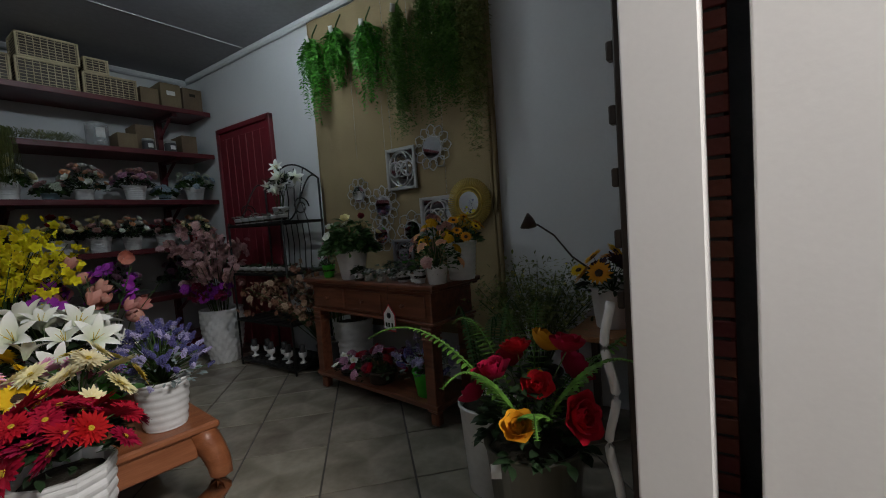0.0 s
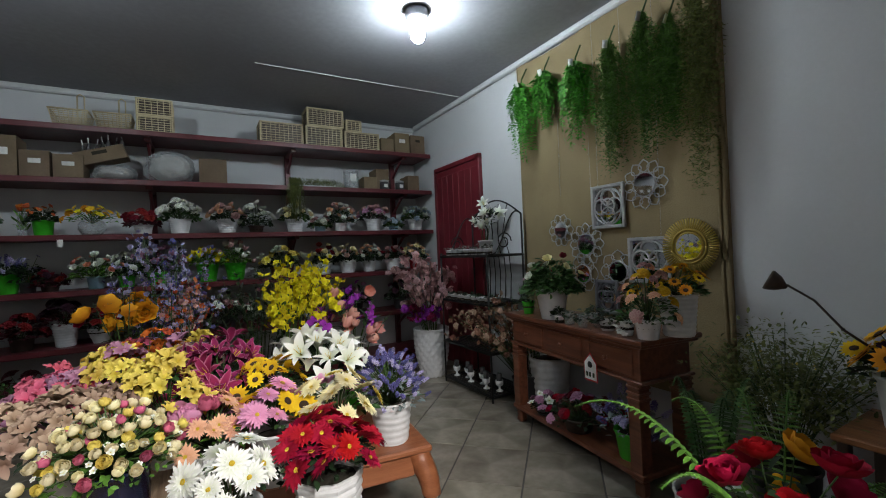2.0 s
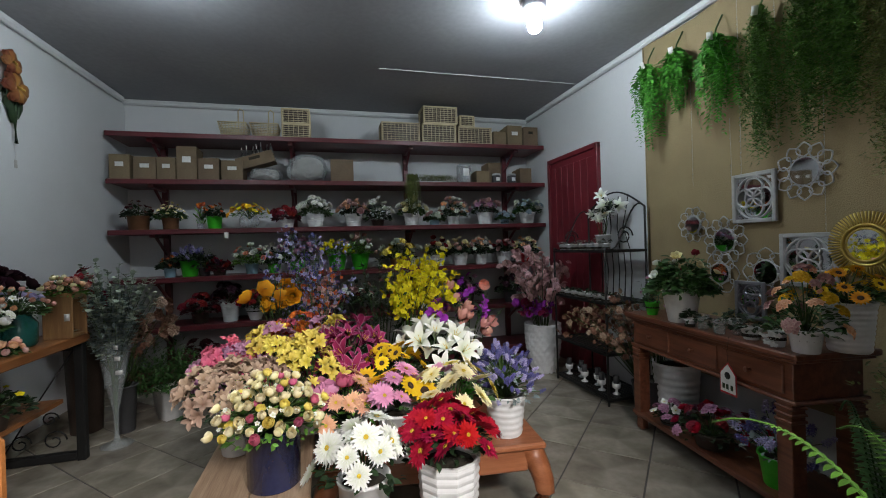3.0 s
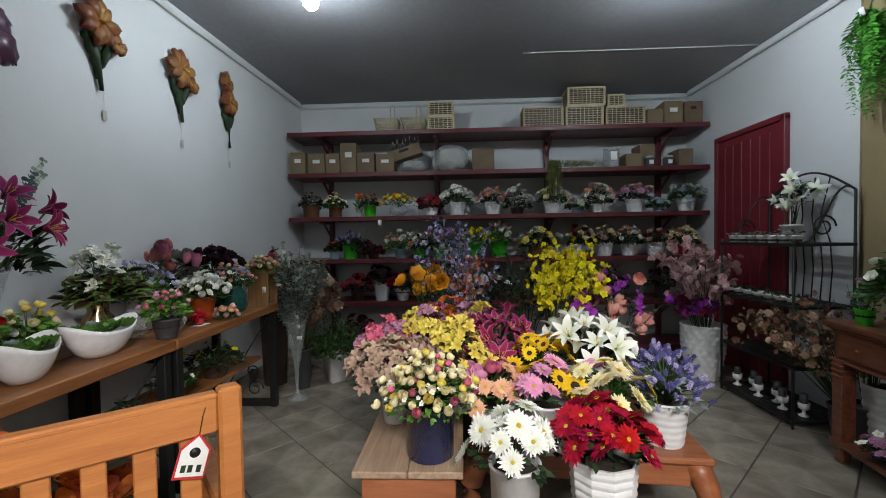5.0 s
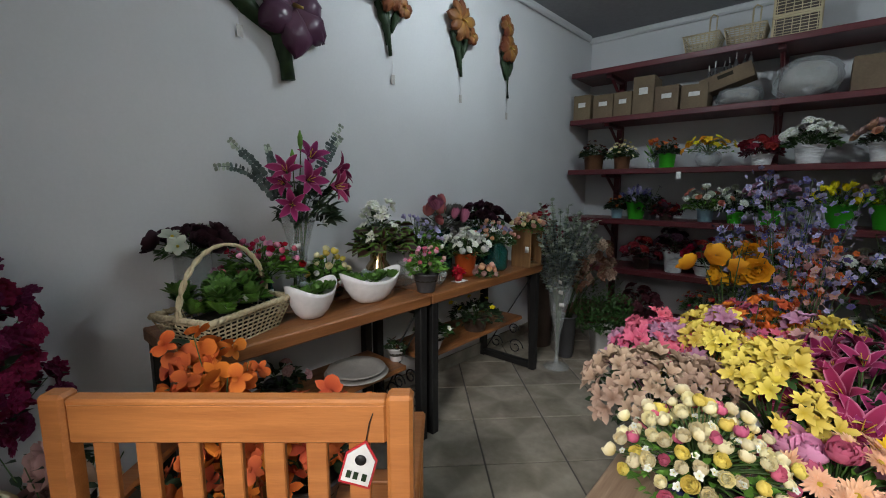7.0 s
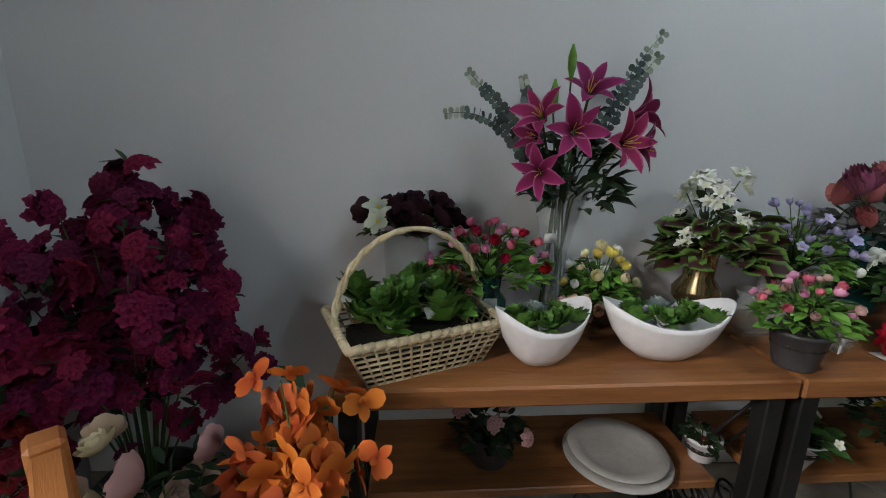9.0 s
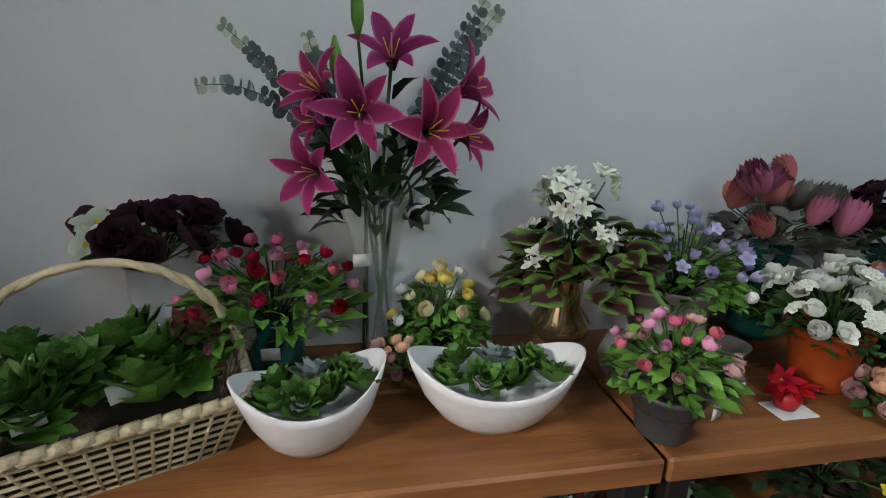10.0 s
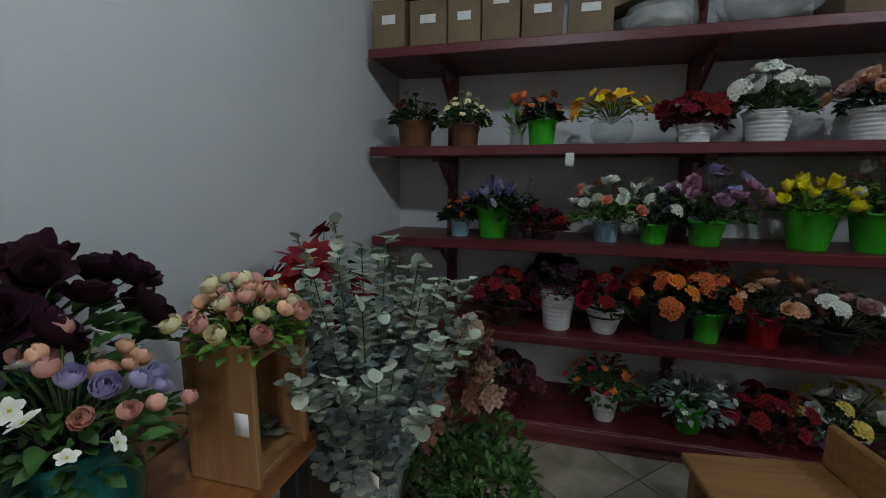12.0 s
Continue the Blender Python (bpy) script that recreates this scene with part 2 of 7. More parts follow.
PET = {
    "white": ((0.6, 0.66, 0.45), (0.85, 0.85, 0.84)), "cream": ((0.7, 0.55, 0.2), (0.82, 0.76, 0.5)), "yellow": ((0.7, 0.38, 0.01), (0.8, 0.55, 0.02)),
    "paleyellow": ((0.5, 0.38, 0.04), (0.8, 0.64, 0.15)), "lemon": ((0.6, 0.5, 0.01), (0.8, 0.7, 0.02)), "amber": ((0.6, 0.22, 0.01), (0.82, 0.42, 0.02)),
    "orange": ((0.42, 0.075, 0.01), (0.68, 0.19, 0.03)), "rust": ((0.35, 0.06, 0.02), (0.6, 0.14, 0.04)), "peach": ((0.75, 0.36, 0.18), (0.8, 0.48, 0.32)),
    "coral": ((0.7, 0.22, 0.14), (0.75, 0.3, 0.22)), "pink": ((0.7, 0.25, 0.42), (0.78, 0.36, 0.55)), "rose": ((0.55, 0.08, 0.16), (0.66, 0.16, 0.25)),
    "magenta": ((0.1, 0.003, 0.024), (0.18, 0.006, 0.05)), "darkmagenta": ((0.06, 0.002, 0.02), (0.11, 0.005, 0.04)), "red": ((0.26, 0.002, 0.016), (0.38, 0.003, 0.03)), "darkred": ((0.14, 0.006, 0.012), (0.22, 0.012, 0.02)),
    "black": ((0.018, 0.006, 0.01), (0.03, 0.008, 0.014)), "lilac": ((0.28, 0.25, 0.46), (0.46, 0.43, 0.66)), "violet": ((0.06, 0.055, 0.17), (0.14, 0.13, 0.34)),
    "purple": ((0.22, 0.02, 0.3), (0.36, 0.05, 0.46)), "mauve": ((0.34, 0.14, 0.25), (0.46, 0.25, 0.36)), "dusty": ((0.4, 0.2, 0.2), (0.55, 0.34, 0.32)),
    "beige": ((0.24, 0.15, 0.1), (0.48, 0.35, 0.26)), "blush": ((0.48, 0.24, 0.26), (0.66, 0.42, 0.42)), "salmon": ((0.6, 0.25, 0.2), (0.72, 0.38, 0.32)), "greygreen": ((0.3, 0.35, 0.26), (0.5, 0.54, 0.44)),
    "blueish": ((0.18, 0.24, 0.3), (0.3, 0.38, 0.42)), "plum": ((0.022, 0.005, 0.014), (0.035, 0.008, 0.02)),
}
P = {k: petal_mat("petal_" + k, *v) for k, v in PET.items()}
P["stargazer"] = petal_mat("petal_stargazer", (0.16, 0.006, 0.045), (0.27, 0.02, 0.1), edge=(0.5, 0.17, 0.3))
P["lilydark"] = petal_mat("petal_dark_lily", (0.11, 0.006, 0.035), (0.28, 0.02, 0.115), edge=(0.42, 0.12, 0.25))
P["protea"] = petal_mat("petal_protea", (0.56, 0.19, 0.16), (0.36, 0.09, 0.09), edge=(0.12, 0.05, 0.05))
P["proteapink"] = petal_mat("petal_protea_pink", (0.5, 0.17, 0.26), (0.36, 0.09, 0.17), edge=(0.12, 0.05, 0.06))
P["iriswood"] = petal_mat("iris_ochre_metal", (0.3, 0.14, 0.04), (0.13, 0.04, 0.02), amount=0.2, rough=0.4)
P["irispurple"] = petal_mat("iris_purple_metal", (0.13, 0.07, 0.1), (0.06, 0.02, 0.045), edge=(0.04, 0.01, 0.028), amount=0.15, rough=0.3)


def bulb_mat(power):
    m, nt, bs = nodes_of("lit_bulb")
    bs.inputs["Base Color"].default_value = (0.9, 0.9, 0.9, 1)
    bs.inputs["Emission Color"].default_value = (0.82, 0.935, 1.0, 1)
    bs.inputs["Emission Strength"].default_value = power
    return m



# ---- mesh tools ----
class MB:
    """Collects vertices and faces for one mesh."""

    def __init__(self):
        self.v, self.f, self.m, self.uv, self.n = [], [], [], [], 0

    def add(self, v, f, mi=0, uv=None):
        v = np.asarray(v, float)
        self.v.append(v)
        self.f += [tuple(i + self.n for i in q) for q in f]
        self.m += [mi] * len(f)
        self.uv.append(np.zeros((len(v), 2)) + 0.5 if uv is None else uv)
        self.n += len(v)
        return self

    def mesh(self, name, mats, smooth=True):
        me = bpy.data.meshes.new(name)
        v = np.concatenate(self.v)
        me.from_pydata(v.tolist(), [], self.f)
        for m in mats:
            me.materials.append(m)
        me.polygons.foreach_set("material_index", self.m)
        me.polygons.foreach_set("use_smooth", [smooth] * len(self.f))
        lay = me.uv_layers.new(name="UVMap")
        idx = np.zeros(len(me.loops), int)
        me.loops.foreach_get("vertex_index", idx)
        lay.data.foreach_set("uv", np.concatenate(self.uv)[idx].ravel())
        me.update()
        return me


def obj(name, me, parent=None, label="", m=None):
    ob = new(name, me)
    if parent:
        ob.parent = parent
    if m is not None:
        ob.matrix_basis = m
    if label:
        tagged(ob, label)
    return ob


def part(name, mb, mats, parent, label="", m=None, smooth=True):
    mats = mats if isinstance(mats, (list, tuple)) else [mats]
    return obj(name, mb.mesh(name, mats, smooth), parent, label, m)


def thing(name, loc, label, category, group="", rz=0, kind=""):
    ob = new(name)
    ob.empty_display_size = 0.05
    ob.matrix_basis = pose(*loc, 0, 0, rz)
    return tagged(ob, label, category, group, kind)


def aim(d, spin=0.0):
    """3x3 basis whose z is d."""
    d = Vector(d).normalized()
    m = d.to_track_quat("Z", "Y").to_matrix() @ Matrix.Rotation(spin, 3, "Z")
    return np.array(m)


def box(mb, c, s, mi=0, bev=0.004, rot=None):
    """A box with chamfered edges, centre c and size s."""
    bm = bmesh.new()
    bmesh.ops.create_cube(bm, size=1)
    for v in bm.verts:
        v.co = Vector((v.co.x * s[0], v.co.y * s[1], v.co.z * s[2]))
    b = min(bev, min(s) * 0.3)
    if b > 0:
        bmesh.ops.bevel(bm, geom=bm.edges[:], offset=b, segments=1, affect="EDGES")
    v = np.array([w.co[:] for w in bm.verts])
    bm.verts.index_update()
    f = [[w.index for w in q.verts] for q in bm.faces]
    bm.free()
    if rot is not None:
        v = v @ np.asarray(rot).T
    return mb.add(v + np.array(c), f, mi)


def lathe(mb, prof, seg=24, mi=0, c=(0, 0, 0), closed_top=False, phase=0.0, sq=1.0):
    a = np.arange(seg) * 2 * np.pi / seg + phase
    v, f = [], []
    for r, z in prof:
        v += [(c[0] + r * np.cos(t), c[1] + r * sq * np.sin(t), c[2] + z) for t in a]
    for i in range(len(prof) - 1):
        for k in range(seg):
            f.append((i * seg + k, i * seg + (k + 1) % seg, (i + 1) * seg + (k + 1) % seg, (i + 1) * seg + k))
    f.append(tuple(range(seg - 1, -1, -1)))
    if closed_top:
        f.append(tuple(range((len(prof) - 1) * seg, len(prof) * seg)))
    return mb.add(v, f, mi)


def tube(mb, pts, r, seg=6, mi=0, r2=None):
    pts = [Vector(p) for p in pts]
    n = len(pts)
    v, f = [], []
    for i, p in enumerate(pts):
        d = (pts[min(i + 1, n - 1)] - pts[max(i - 1, 0)])
        b = aim(d if d.length > 1e-6 else (0, 0, 1))
        rr = r if r2 is None else r + (r2 - r) * i / max(n - 1, 1)
        for k in range(seg):
            t = 2 * np.pi * k / seg
            v.append(np.array(p) + b @ np.array((rr * np.cos(t), rr * np.sin(t), 0)))
    for i in range(n - 1):
        for k in range(seg):
            f.append((i * seg + k, i * seg + (k + 1) % seg, (i + 1) * seg + (k + 1) % seg, (i + 1) * seg + k))
    f += [tuple(range(seg - 1, -1, -1)), tuple(range((n - 1) * seg, n * seg))]
    return mb.add(v, f, mi)


def blade(L, W, lift=0.0, curl=0.0, cup=0.0, nl=4, peak=0.55, root=0.25, tip=0.0):
    """One petal or leaf along +x: vertices, faces, uv."""
    v, uv, f = [], [], []
    for i in range(nl + 1):
        s = i / nl
        if s < peak:
            w = root + (1 - root) * math.sin(s / peak * math.pi / 2)
        else:
            w = tip + (1 - tip) * math.cos((s - peak) / (1 - peak) * math.pi / 2) ** 0.8
        ang = lift + curl * s
        x = L * (s if abs(curl) < 1e-6 else (math.sin(lift + curl * s) - math.sin(lift)) / curl) if abs(curl) > 1e-6 else L * s * math.cos(lift)
        z = -L * (math.cos(lift + curl * s) - math.cos(lift)) / curl if abs(curl) > 1e-6 else L * s * math.sin(lift)
        for j in range(3):
            u = j - 1
            h = cup * abs(u) * w * W * 0.5
            v.append((x - math.sin(ang) * h, u * w * W / 2, z + math.cos(ang) * h))
            uv.append((j / 2, s))
    for i in range(nl):
        for j in range(2):
            a = i * 3 + j
            f.append((a, a + 3, a + 4, a + 1))
    return np.array(v), f, np.array(uv)


def ring(mb, n, bl, mi=0, z=0.0, r0=0.0, phase=0.0, jit=0.15, rng=random):
    v, f, uv = bl
    for k in range(n):
        t = phase + 2 * math.pi * k / n + rng.uniform(-jit, jit) * math.pi / n
        c, s = math.cos(t), math.sin(t)
        sc = 1 + rng.uniform(-jit, jit) * 0.5
        w = v * sc + np.array((r0, 0, z))
        tw = rng.uniform(-jit, jit)
        w = w.copy()
        w[:, 2] += (w[:, 1]) * tw
        mb.add(np.stack((w[:, 0] * c - w[:, 1] * s, w[:, 0] * s + w[:, 1] * c, w[:, 2]), 1), f, mi, uv)


HEADS = {}


def head(kind, col, col2=None, variant=0):
    """The mesh of one flower head of unit radius, facing +z."""
    key = (kind, col, col2, variant)
    if key in HEADS:
        return HEADS[key]
    rng = random.Random(len(HEADS) * 17 + variant)
    mb = MB()
    mats = [P[col] if col in P else M[col], M["disc_yellow"]]
    if kind == "gerbera":
        ring(mb, 20, blade(1.0, 0.25, 0.1, -0.1, 0.2, 3, 0.65, 0.5, 0.2), 0, 0, 0.05, 0.0, 0.3, rng=rng)
        ring(mb, 17, blade(0.84, 0.22, 0.35, -0.3, 0.2, 3, 0.65, 0.5, 0.2), 0, 0.02, 0.05, 0.2, 0.3, rng=rng)
        ring(mb, 12, blade(0.5, 0.18, 0.7, -0.4, 0.2, 2, 0.6, 0.5, 0.1), 0, 0.04, 0.05, 0.4, 0.3, rng=rng)
        lathe(mb, [(0.2, 0.02), (0.2, 0.1), (0.12, 0.15), (0.02, 0.13)], 10, 1)
    elif kind == "sunflower":
        ring(mb, 15, blade(1.0, 0.34, 0.15, -0.1, 0.25, 3, 0.5, 0.5, 0.0), 0, 0, 0.1, rng=rng)
        ring(mb, 13, blade(0.85, 0.32, 0.4, -0.3, 0.25, 3, 0.5, 0.5, 0.0), 0, 0.03, 0.1, 0.2, rng=rng)
        lathe(mb, [(0.36, 0.02), (0.36, 0.12), (0.2, 0.2), (0.02, 0.17)], 12, 1)
        mats[1] = M["disc_dark"]
    elif kind == "lily":
        ring(mb, 3, blade(1.25, 0.56, 1.25, -1.45, 0.3, 6, 0.5, 0.25, 0.0), 0, 0, 0.02, rng=rng)
        ring(mb, 3, blade(1.2, 0.5, 1.12, -1.2, 0.3, 6, 0.5, 0.25, 0.0), 0, 0.02, 0.02, math.pi / 3, rng=rng)
        for k in range(5):
            t = k * 1.26
            tube(mb, [(0, 0, 0.1), (0.12 * math.cos(t), 0.12 * math.sin(t), 0.5), (0.26 * math.cos(t), 0.26 * math.sin(t), 0.75)], 0.018, 4, 1)
    elif kind == "trumpet":
        ring(mb, 3, blade(1.6, 0.58, 1.34, -1.35, 0.4, 7, 0.5, 0.25, 0.0), 0, -0.45, 0.02, rng=rng)
        ring(mb, 3, blade(1.55, 0.46, 1.28, -1.1, 0.4, 7, 0.5, 0.25, 0.0), 0, -0.43, 0.02, math.pi / 3, rng=rng)
        for k in range(4):
            t = k * 1.57
            tube(mb, [(0, 0, -0.2), (0.2 * math.cos(t), 0.2 * math.sin(t), 0.55)], 0.016, 4, 1)
    elif kind == "rose":
        for i, (n, L, l0, cu) in enumerate(((6, 1.15, 0.35, 0.5), (5, 1.05, 0.7, 0.55), (5, 0.92, 0.95, 0.6), (4, 0.8, 1.1, 0.75), (3, 0.7, 1.25, 0.9))):
            ring(mb, n, blade(L, 1.0 - i * 0.12, l0 - 0.2, cu + 0.4, 0.45, 4, 0.7, 0.4, 0.35), 0, 0.0, 0.06, i * 0.7, rng=rng)
    elif kind == "bud":
        for i, (n, L, l0, cu) in enumerate(((7, 1.7, 0.0, 1.9), (6, 1.6, 0.25, 1.75), (5, 1.35, 0.5, 1.6), (4, 1.05, 0.8, 1.3), (3, 0.8, 1.1, 1.0))):
            ring(mb, n, blade(L, 1.05 - i * 0.12, l0, cu, 0.35, 5, 0.65, 0.5, 0.55), 0, -0.55 + i * 0.08, 0.06, i * 0.8, 0.3, rng=rng)
    elif kind == "tulip":
        for i, (n, L) in enumerate(((3, 2.2), (3, 2.1))):
            ring(mb, n, blade(L, 1.15, 0.5, 1.3, 0.4, 5, 0.5, 0.5, 0.05), 0, -0.9, 0.05, i * 1.05, rng=rng)
    elif kind == "azalea":
        for k in range(16):
            r = math.sqrt((k + 0.5) / 16)
            t = k * 2.4
            p = np.array((r * 0.8 * math.cos(t), r * 0.8 * math.sin(t), 0.45 * (1 - r * r)))
            b = aim((p[0], p[1], 0.9), rng.uniform(0, 6))
            fl = MB()
            ring(fl, 5, blade(0.42, 0.34, 0.55, -0.35, 0.15, 3, 0.65, 0.3, 0.3), rng=rng)
            mb.add(np.concatenate(fl.v) @ b.T + p, fl.f, 0, np.concatenate(fl.uv))
    elif kind == "alstro":
        for k in range(6):
            t = k * 1.047 + rng.uniform(-0.2, 0.2)
            r = 0.0 if k == 5 else 0.5
            p = np.array((r * math.cos(t), r * math.sin(t), 0.25 if k == 5 else rng.uniform(-0.1, 0.1)))
            b = aim((p[0] * 1.3, p[1] * 1.3, 0.8), rng.uniform(0, 6))
            fl = MB()
            ring(fl, 6, blade(0.68, 0.31, 0.95, -0.65, 0.4, 4, 0.62, 0.25, 0.08), 0, 0, 0, 0, 0.4, rng=rng)
            mb.add(np.concatenate(fl.v) @ b.T + p, fl.f, 0, np.concatenate(fl.uv))
    elif kind == "peony":
        for i, (n, L, l0) in enumerate(((7, 1.1, 0.2), (7, 1.0, 0.55), (6, 0.85, 0.9), (5, 0.6, 1.15))):
            ring(mb, n, blade(L, 0.75, l0, 0.25, 0.3, 3, 0.7, 0.4, 0.5), 0, 0.05 * i, 0.02, i * 0.5, 0.5, rng=rng)
    elif kind == "floret":
        ring(mb, 5, blade(1.0, 0.8, 0.35, -0.3, 0.15, 3, 0.6, 0.3, 0.35), 0, rng=rng)
        lathe(mb, [(0.14, 0.02), (0.1, 0.14)], 6, 1, closed_top=True)
    elif kind == "orchid":
        ring(mb, 3, blade(1.0, 0.6, 0.1, 0.1, 0.1, 4, 0.55, 0.3, 0.1), 0, -0.03, 0, math.pi / 2, rng=rng)
        ring(mb, 2, blade(1.05, 1.0, 0.15, -0.1, 0.1, 4, 0.55, 0.3, 0.4), 0, 0.02, 0, 0.1, rng=rng)
        ring(mb, 1, blade(0.5, 0.45, 0.9, -0.8, 0.5, 4, 0.6, 0.4, 0.3), 0, 0.03, 0, -math.pi / 2, rng=rng)
    elif kind == "spike":
        for k in range(26):
            s = k / 26
            t = k * 2.4
            p = np.array((0.5 * (1 - 0.6 * s) * math.cos(t), 0.5 * (1 - 0.6 * s) * math.sin(t), s * 2.4 - 0.6))
            b = aim((p[0], p[1], 0.35), rng.uniform(0, 6))
            fl = MB()
            ring(fl, 4, blade(0.42, 0.28, 0.5, -0.3, 0.1, 2, 0.6, 0.3, 0.1), rng=rng)
            mb.add(np.concatenate(fl.v) @ b.T + p, fl.f, 0, np.concatenate(fl.uv))
    elif kind == "protea":
        for i, (n, L, l0) in enumerate(((8, 2.5, 0.55), (8, 2.45, 0.62), (7, 2.3, 0.75), (6, 2.2, 0.9))):
            ring(mb, n + 5, blade(L * (0.82 + 0.06 * i), 0.5 - 0.04 * i, l0 + 0.12, 1.25 - 0.14 * i, 0.35, 5, 0.6, 0.6, 0.0), 0, 0.02 * i, 0.1, i * 0.4, rng=rng)
    elif kind == "scab":
        for i, (n, L, l0) in enumerate(((12, 1.0, 0.05), (12, 0.9, 0.4), (10, 0.75, 0.8), (8, 0.55, 1.15))):
            ring(mb, n, blade(L, 0.4, l0, 0.0, 0.4, 3, 0.75, 0.5, 0.5), 0, 0.08 * i, 0, i * 0.5, 0.5, rng=rng)
    elif kind == "rosette":
        for i, (n, L, l0) in enumerate(((9, 1.0, 0.3), (9, 0.9, 0.6), (7, 0.75, 0.95), (5, 0.5, 1.25))):
            ring(mb, n, blade(L * 0.92, 0.42, l0, 0.35, 0.4, 4, 0.68, 0.5, 0.12), 0, 0.04 * i, 0.02, i * 0.4, 0.3, rng=rng)
    elif kind == "poinsettia":
        for i, (n, L, l0) in enumerate(((7, 1.0, -0.05), (6, 0.75, 0.2), (5, 0.45, 0.5))):
            ring(mb, n, blade(L, 0.42, l0, -0.1, 0.2, 3, 0.45, 0.2, 0.0), 0, 0.05 * i, 0.02, i * 0.5, 0.3, rng=rng)
        lathe(mb, [(0.1, 0.1), (0.06, 0.18)], 6, 1, closed_top=True)
    HEADS[key] = mb.mesh("head_" + kind, mats)
    return HEADS[key]


def leaves(mb, n, centre, R, Hh, size, rng, mi=0, shape=(0.5, 0.35, -0.7, 0.25), up=0.5, inner=0.2):
    """Leaves scattered through a dome of radius R and height Hh over centre."""
    w, l0, cu, cup = shape
    base = blade(1.0, w, l0, cu, cup, 3, 0.45, 0.2, 0.0)
    for _ in range(n):
        t = rng.uniform(0, 2 * math.pi)
        r = R * (inner + (1 - inner) * math.sqrt(rng.random()))
        q = (r / R)
        p = np.array(centre) + np.array((r * math.cos(t) * 0.8, r * math.sin(t) * 0.8, Hh * (1 - q * q) * rng.uniform(0.3, 1.0)))
        z = Vector((rng.gauss(0, 0.5), rng.gauss(0, 0.5), 1)).normalized()
        x = Vector((math.cos(t) + rng.gauss(0, 0.5), math.sin(t) + rng.gauss(0, 0.5), rng.uniform(-0.4, up))).normalized()
        y = z.cross(x).normalized()
        b = np.array((x, y, x.cross(y))).T
        s = size * rng.uniform(0.6, 1.25)
        mb.add((base[0] * s) @ b.T + p, base[1], mi, base[2])


def bouquet(th, top, R, Hh, heads, n, size, leaf="leaf", nleaf=60, lsize=0.05, seed=0, droop=0.9, lshape=(0.5, 0.35, -0.7, 0.25), name="flower", fol=True, sq=1.0, mixed=None):
    """Flower heads on stems over the pot's mouth at height top, with leaves between."""
    rng = random.Random(seed * 7 + 3)
    st = MB()
    for i in range(n):
        r = R * math.sqrt((i + 0.5) / n) * rng.uniform(0.88, 1.08)
        t = i * 2.39996 + seed
        q = r / R
        p = (r * math.cos(t), r * math.sin(t) * sq, top + Hh * (1 - 0.75 * q * q) + max(-0.3, min(0.22, rng.gauss(-0.04, 0.14))) * Hh)
        d = (math.cos(t) * q * droop + rng.gauss(0, 0.36), math.sin(t) * q * droop + rng.gauss(0, 0.36), 1.0 - 0.45 * q * droop)
        hm = heads[i % len(heads)] if mixed is None else heads[mixed[i % len(mixed)]]
        s = size * rng.uniform(0.74, 1.12)
        m = Matrix.Translation(p) @ Matrix(aim(d, rng.uniform(0, 6)).tolist()).to_4x4() @ Matrix.Scale(s, 4)
        obj(name, hm, th, m=m)
        tube(st, [(0, 0, top - 0.03), (p[0] * 0.45, p[1] * 0.45, top + (p[2] - top) * 0.55), p], 0.0028, 4, 0, 0.0018)
    if fol:
        lb = MB()
        leaves(lb, int(nleaf * 1.8), (0, 0, top - 0.01), R * 1.02, Hh * 0.95, lsize * 0.8, rng, 0, lshape)
        part("foliage", lb, M[leaf], th, "leaves between the flowers")
    if n:
        tagged(part("stalk", st, M["stem"], th), kind="stuff")


def pot(th, r0, r1, h, m="white", ribs=0, seg=28, hexa=False, rim=0.006, name="pot"):
    """A tapered pot with a rim, a hollow mouth and soil."""
    mb = MB()
    prof = [(r0 * 0.96, 0.0), (r0, 0.004)]
    if ribs:
        for i in range(ribs):
            for s, o in ((0.0, 0), (0.25, 0.03), (0.5, 0.045), (0.75, 0.03)):
                z = (i + s) / ribs
                prof.append(((r0 + (r1 - r0) * z) * (1 + o), 0.004 + z * (h - 0.012)))
    prof += [(r1, h - 0.012), (r1 + rim, h - 0.01), (r1 + rim, h), (r1 - 0.003, h), (r1 - 0.008, h - 0.03), (r1 * 0.92, h - 0.035)]
    lathe(mb, prof, 10 if hexa else seg)
    part(name, mb, M[m], th, smooth=not hexa)
    sb = MB()
    k = 0.88 if hexa or seg < 8 else 0.93
    lathe(sb, [(r1 * k, h - 0.045), (r1 * k, h - 0.03), (r1 * 0.4, h - 0.02)], 10 if hexa else max(4, min(seg, 14)), closed_top=True)
    part("soil", sb, M["soil"], th)


def price_tag(th, p, rz=0, s=(0.03, 0.001, 0.045), tilt=0):
    mb = MB()
    box(mb, (0, 0, 0), s, bev=0)
    part("price_tag", mb, M["paper"], th, "small white price tag", pose(*p, tilt, 0, rz))


def setting(name, label, boxes, m, bev=0.0, cat="wall", place=None):
    mb = MB()
    for c, s in boxes:
        box(mb, c, s, bev=bev)
    ob = part(name, mb, M[m], None, m=place, smooth=False)
    return tagged(ob, label, cat, kind="structure")


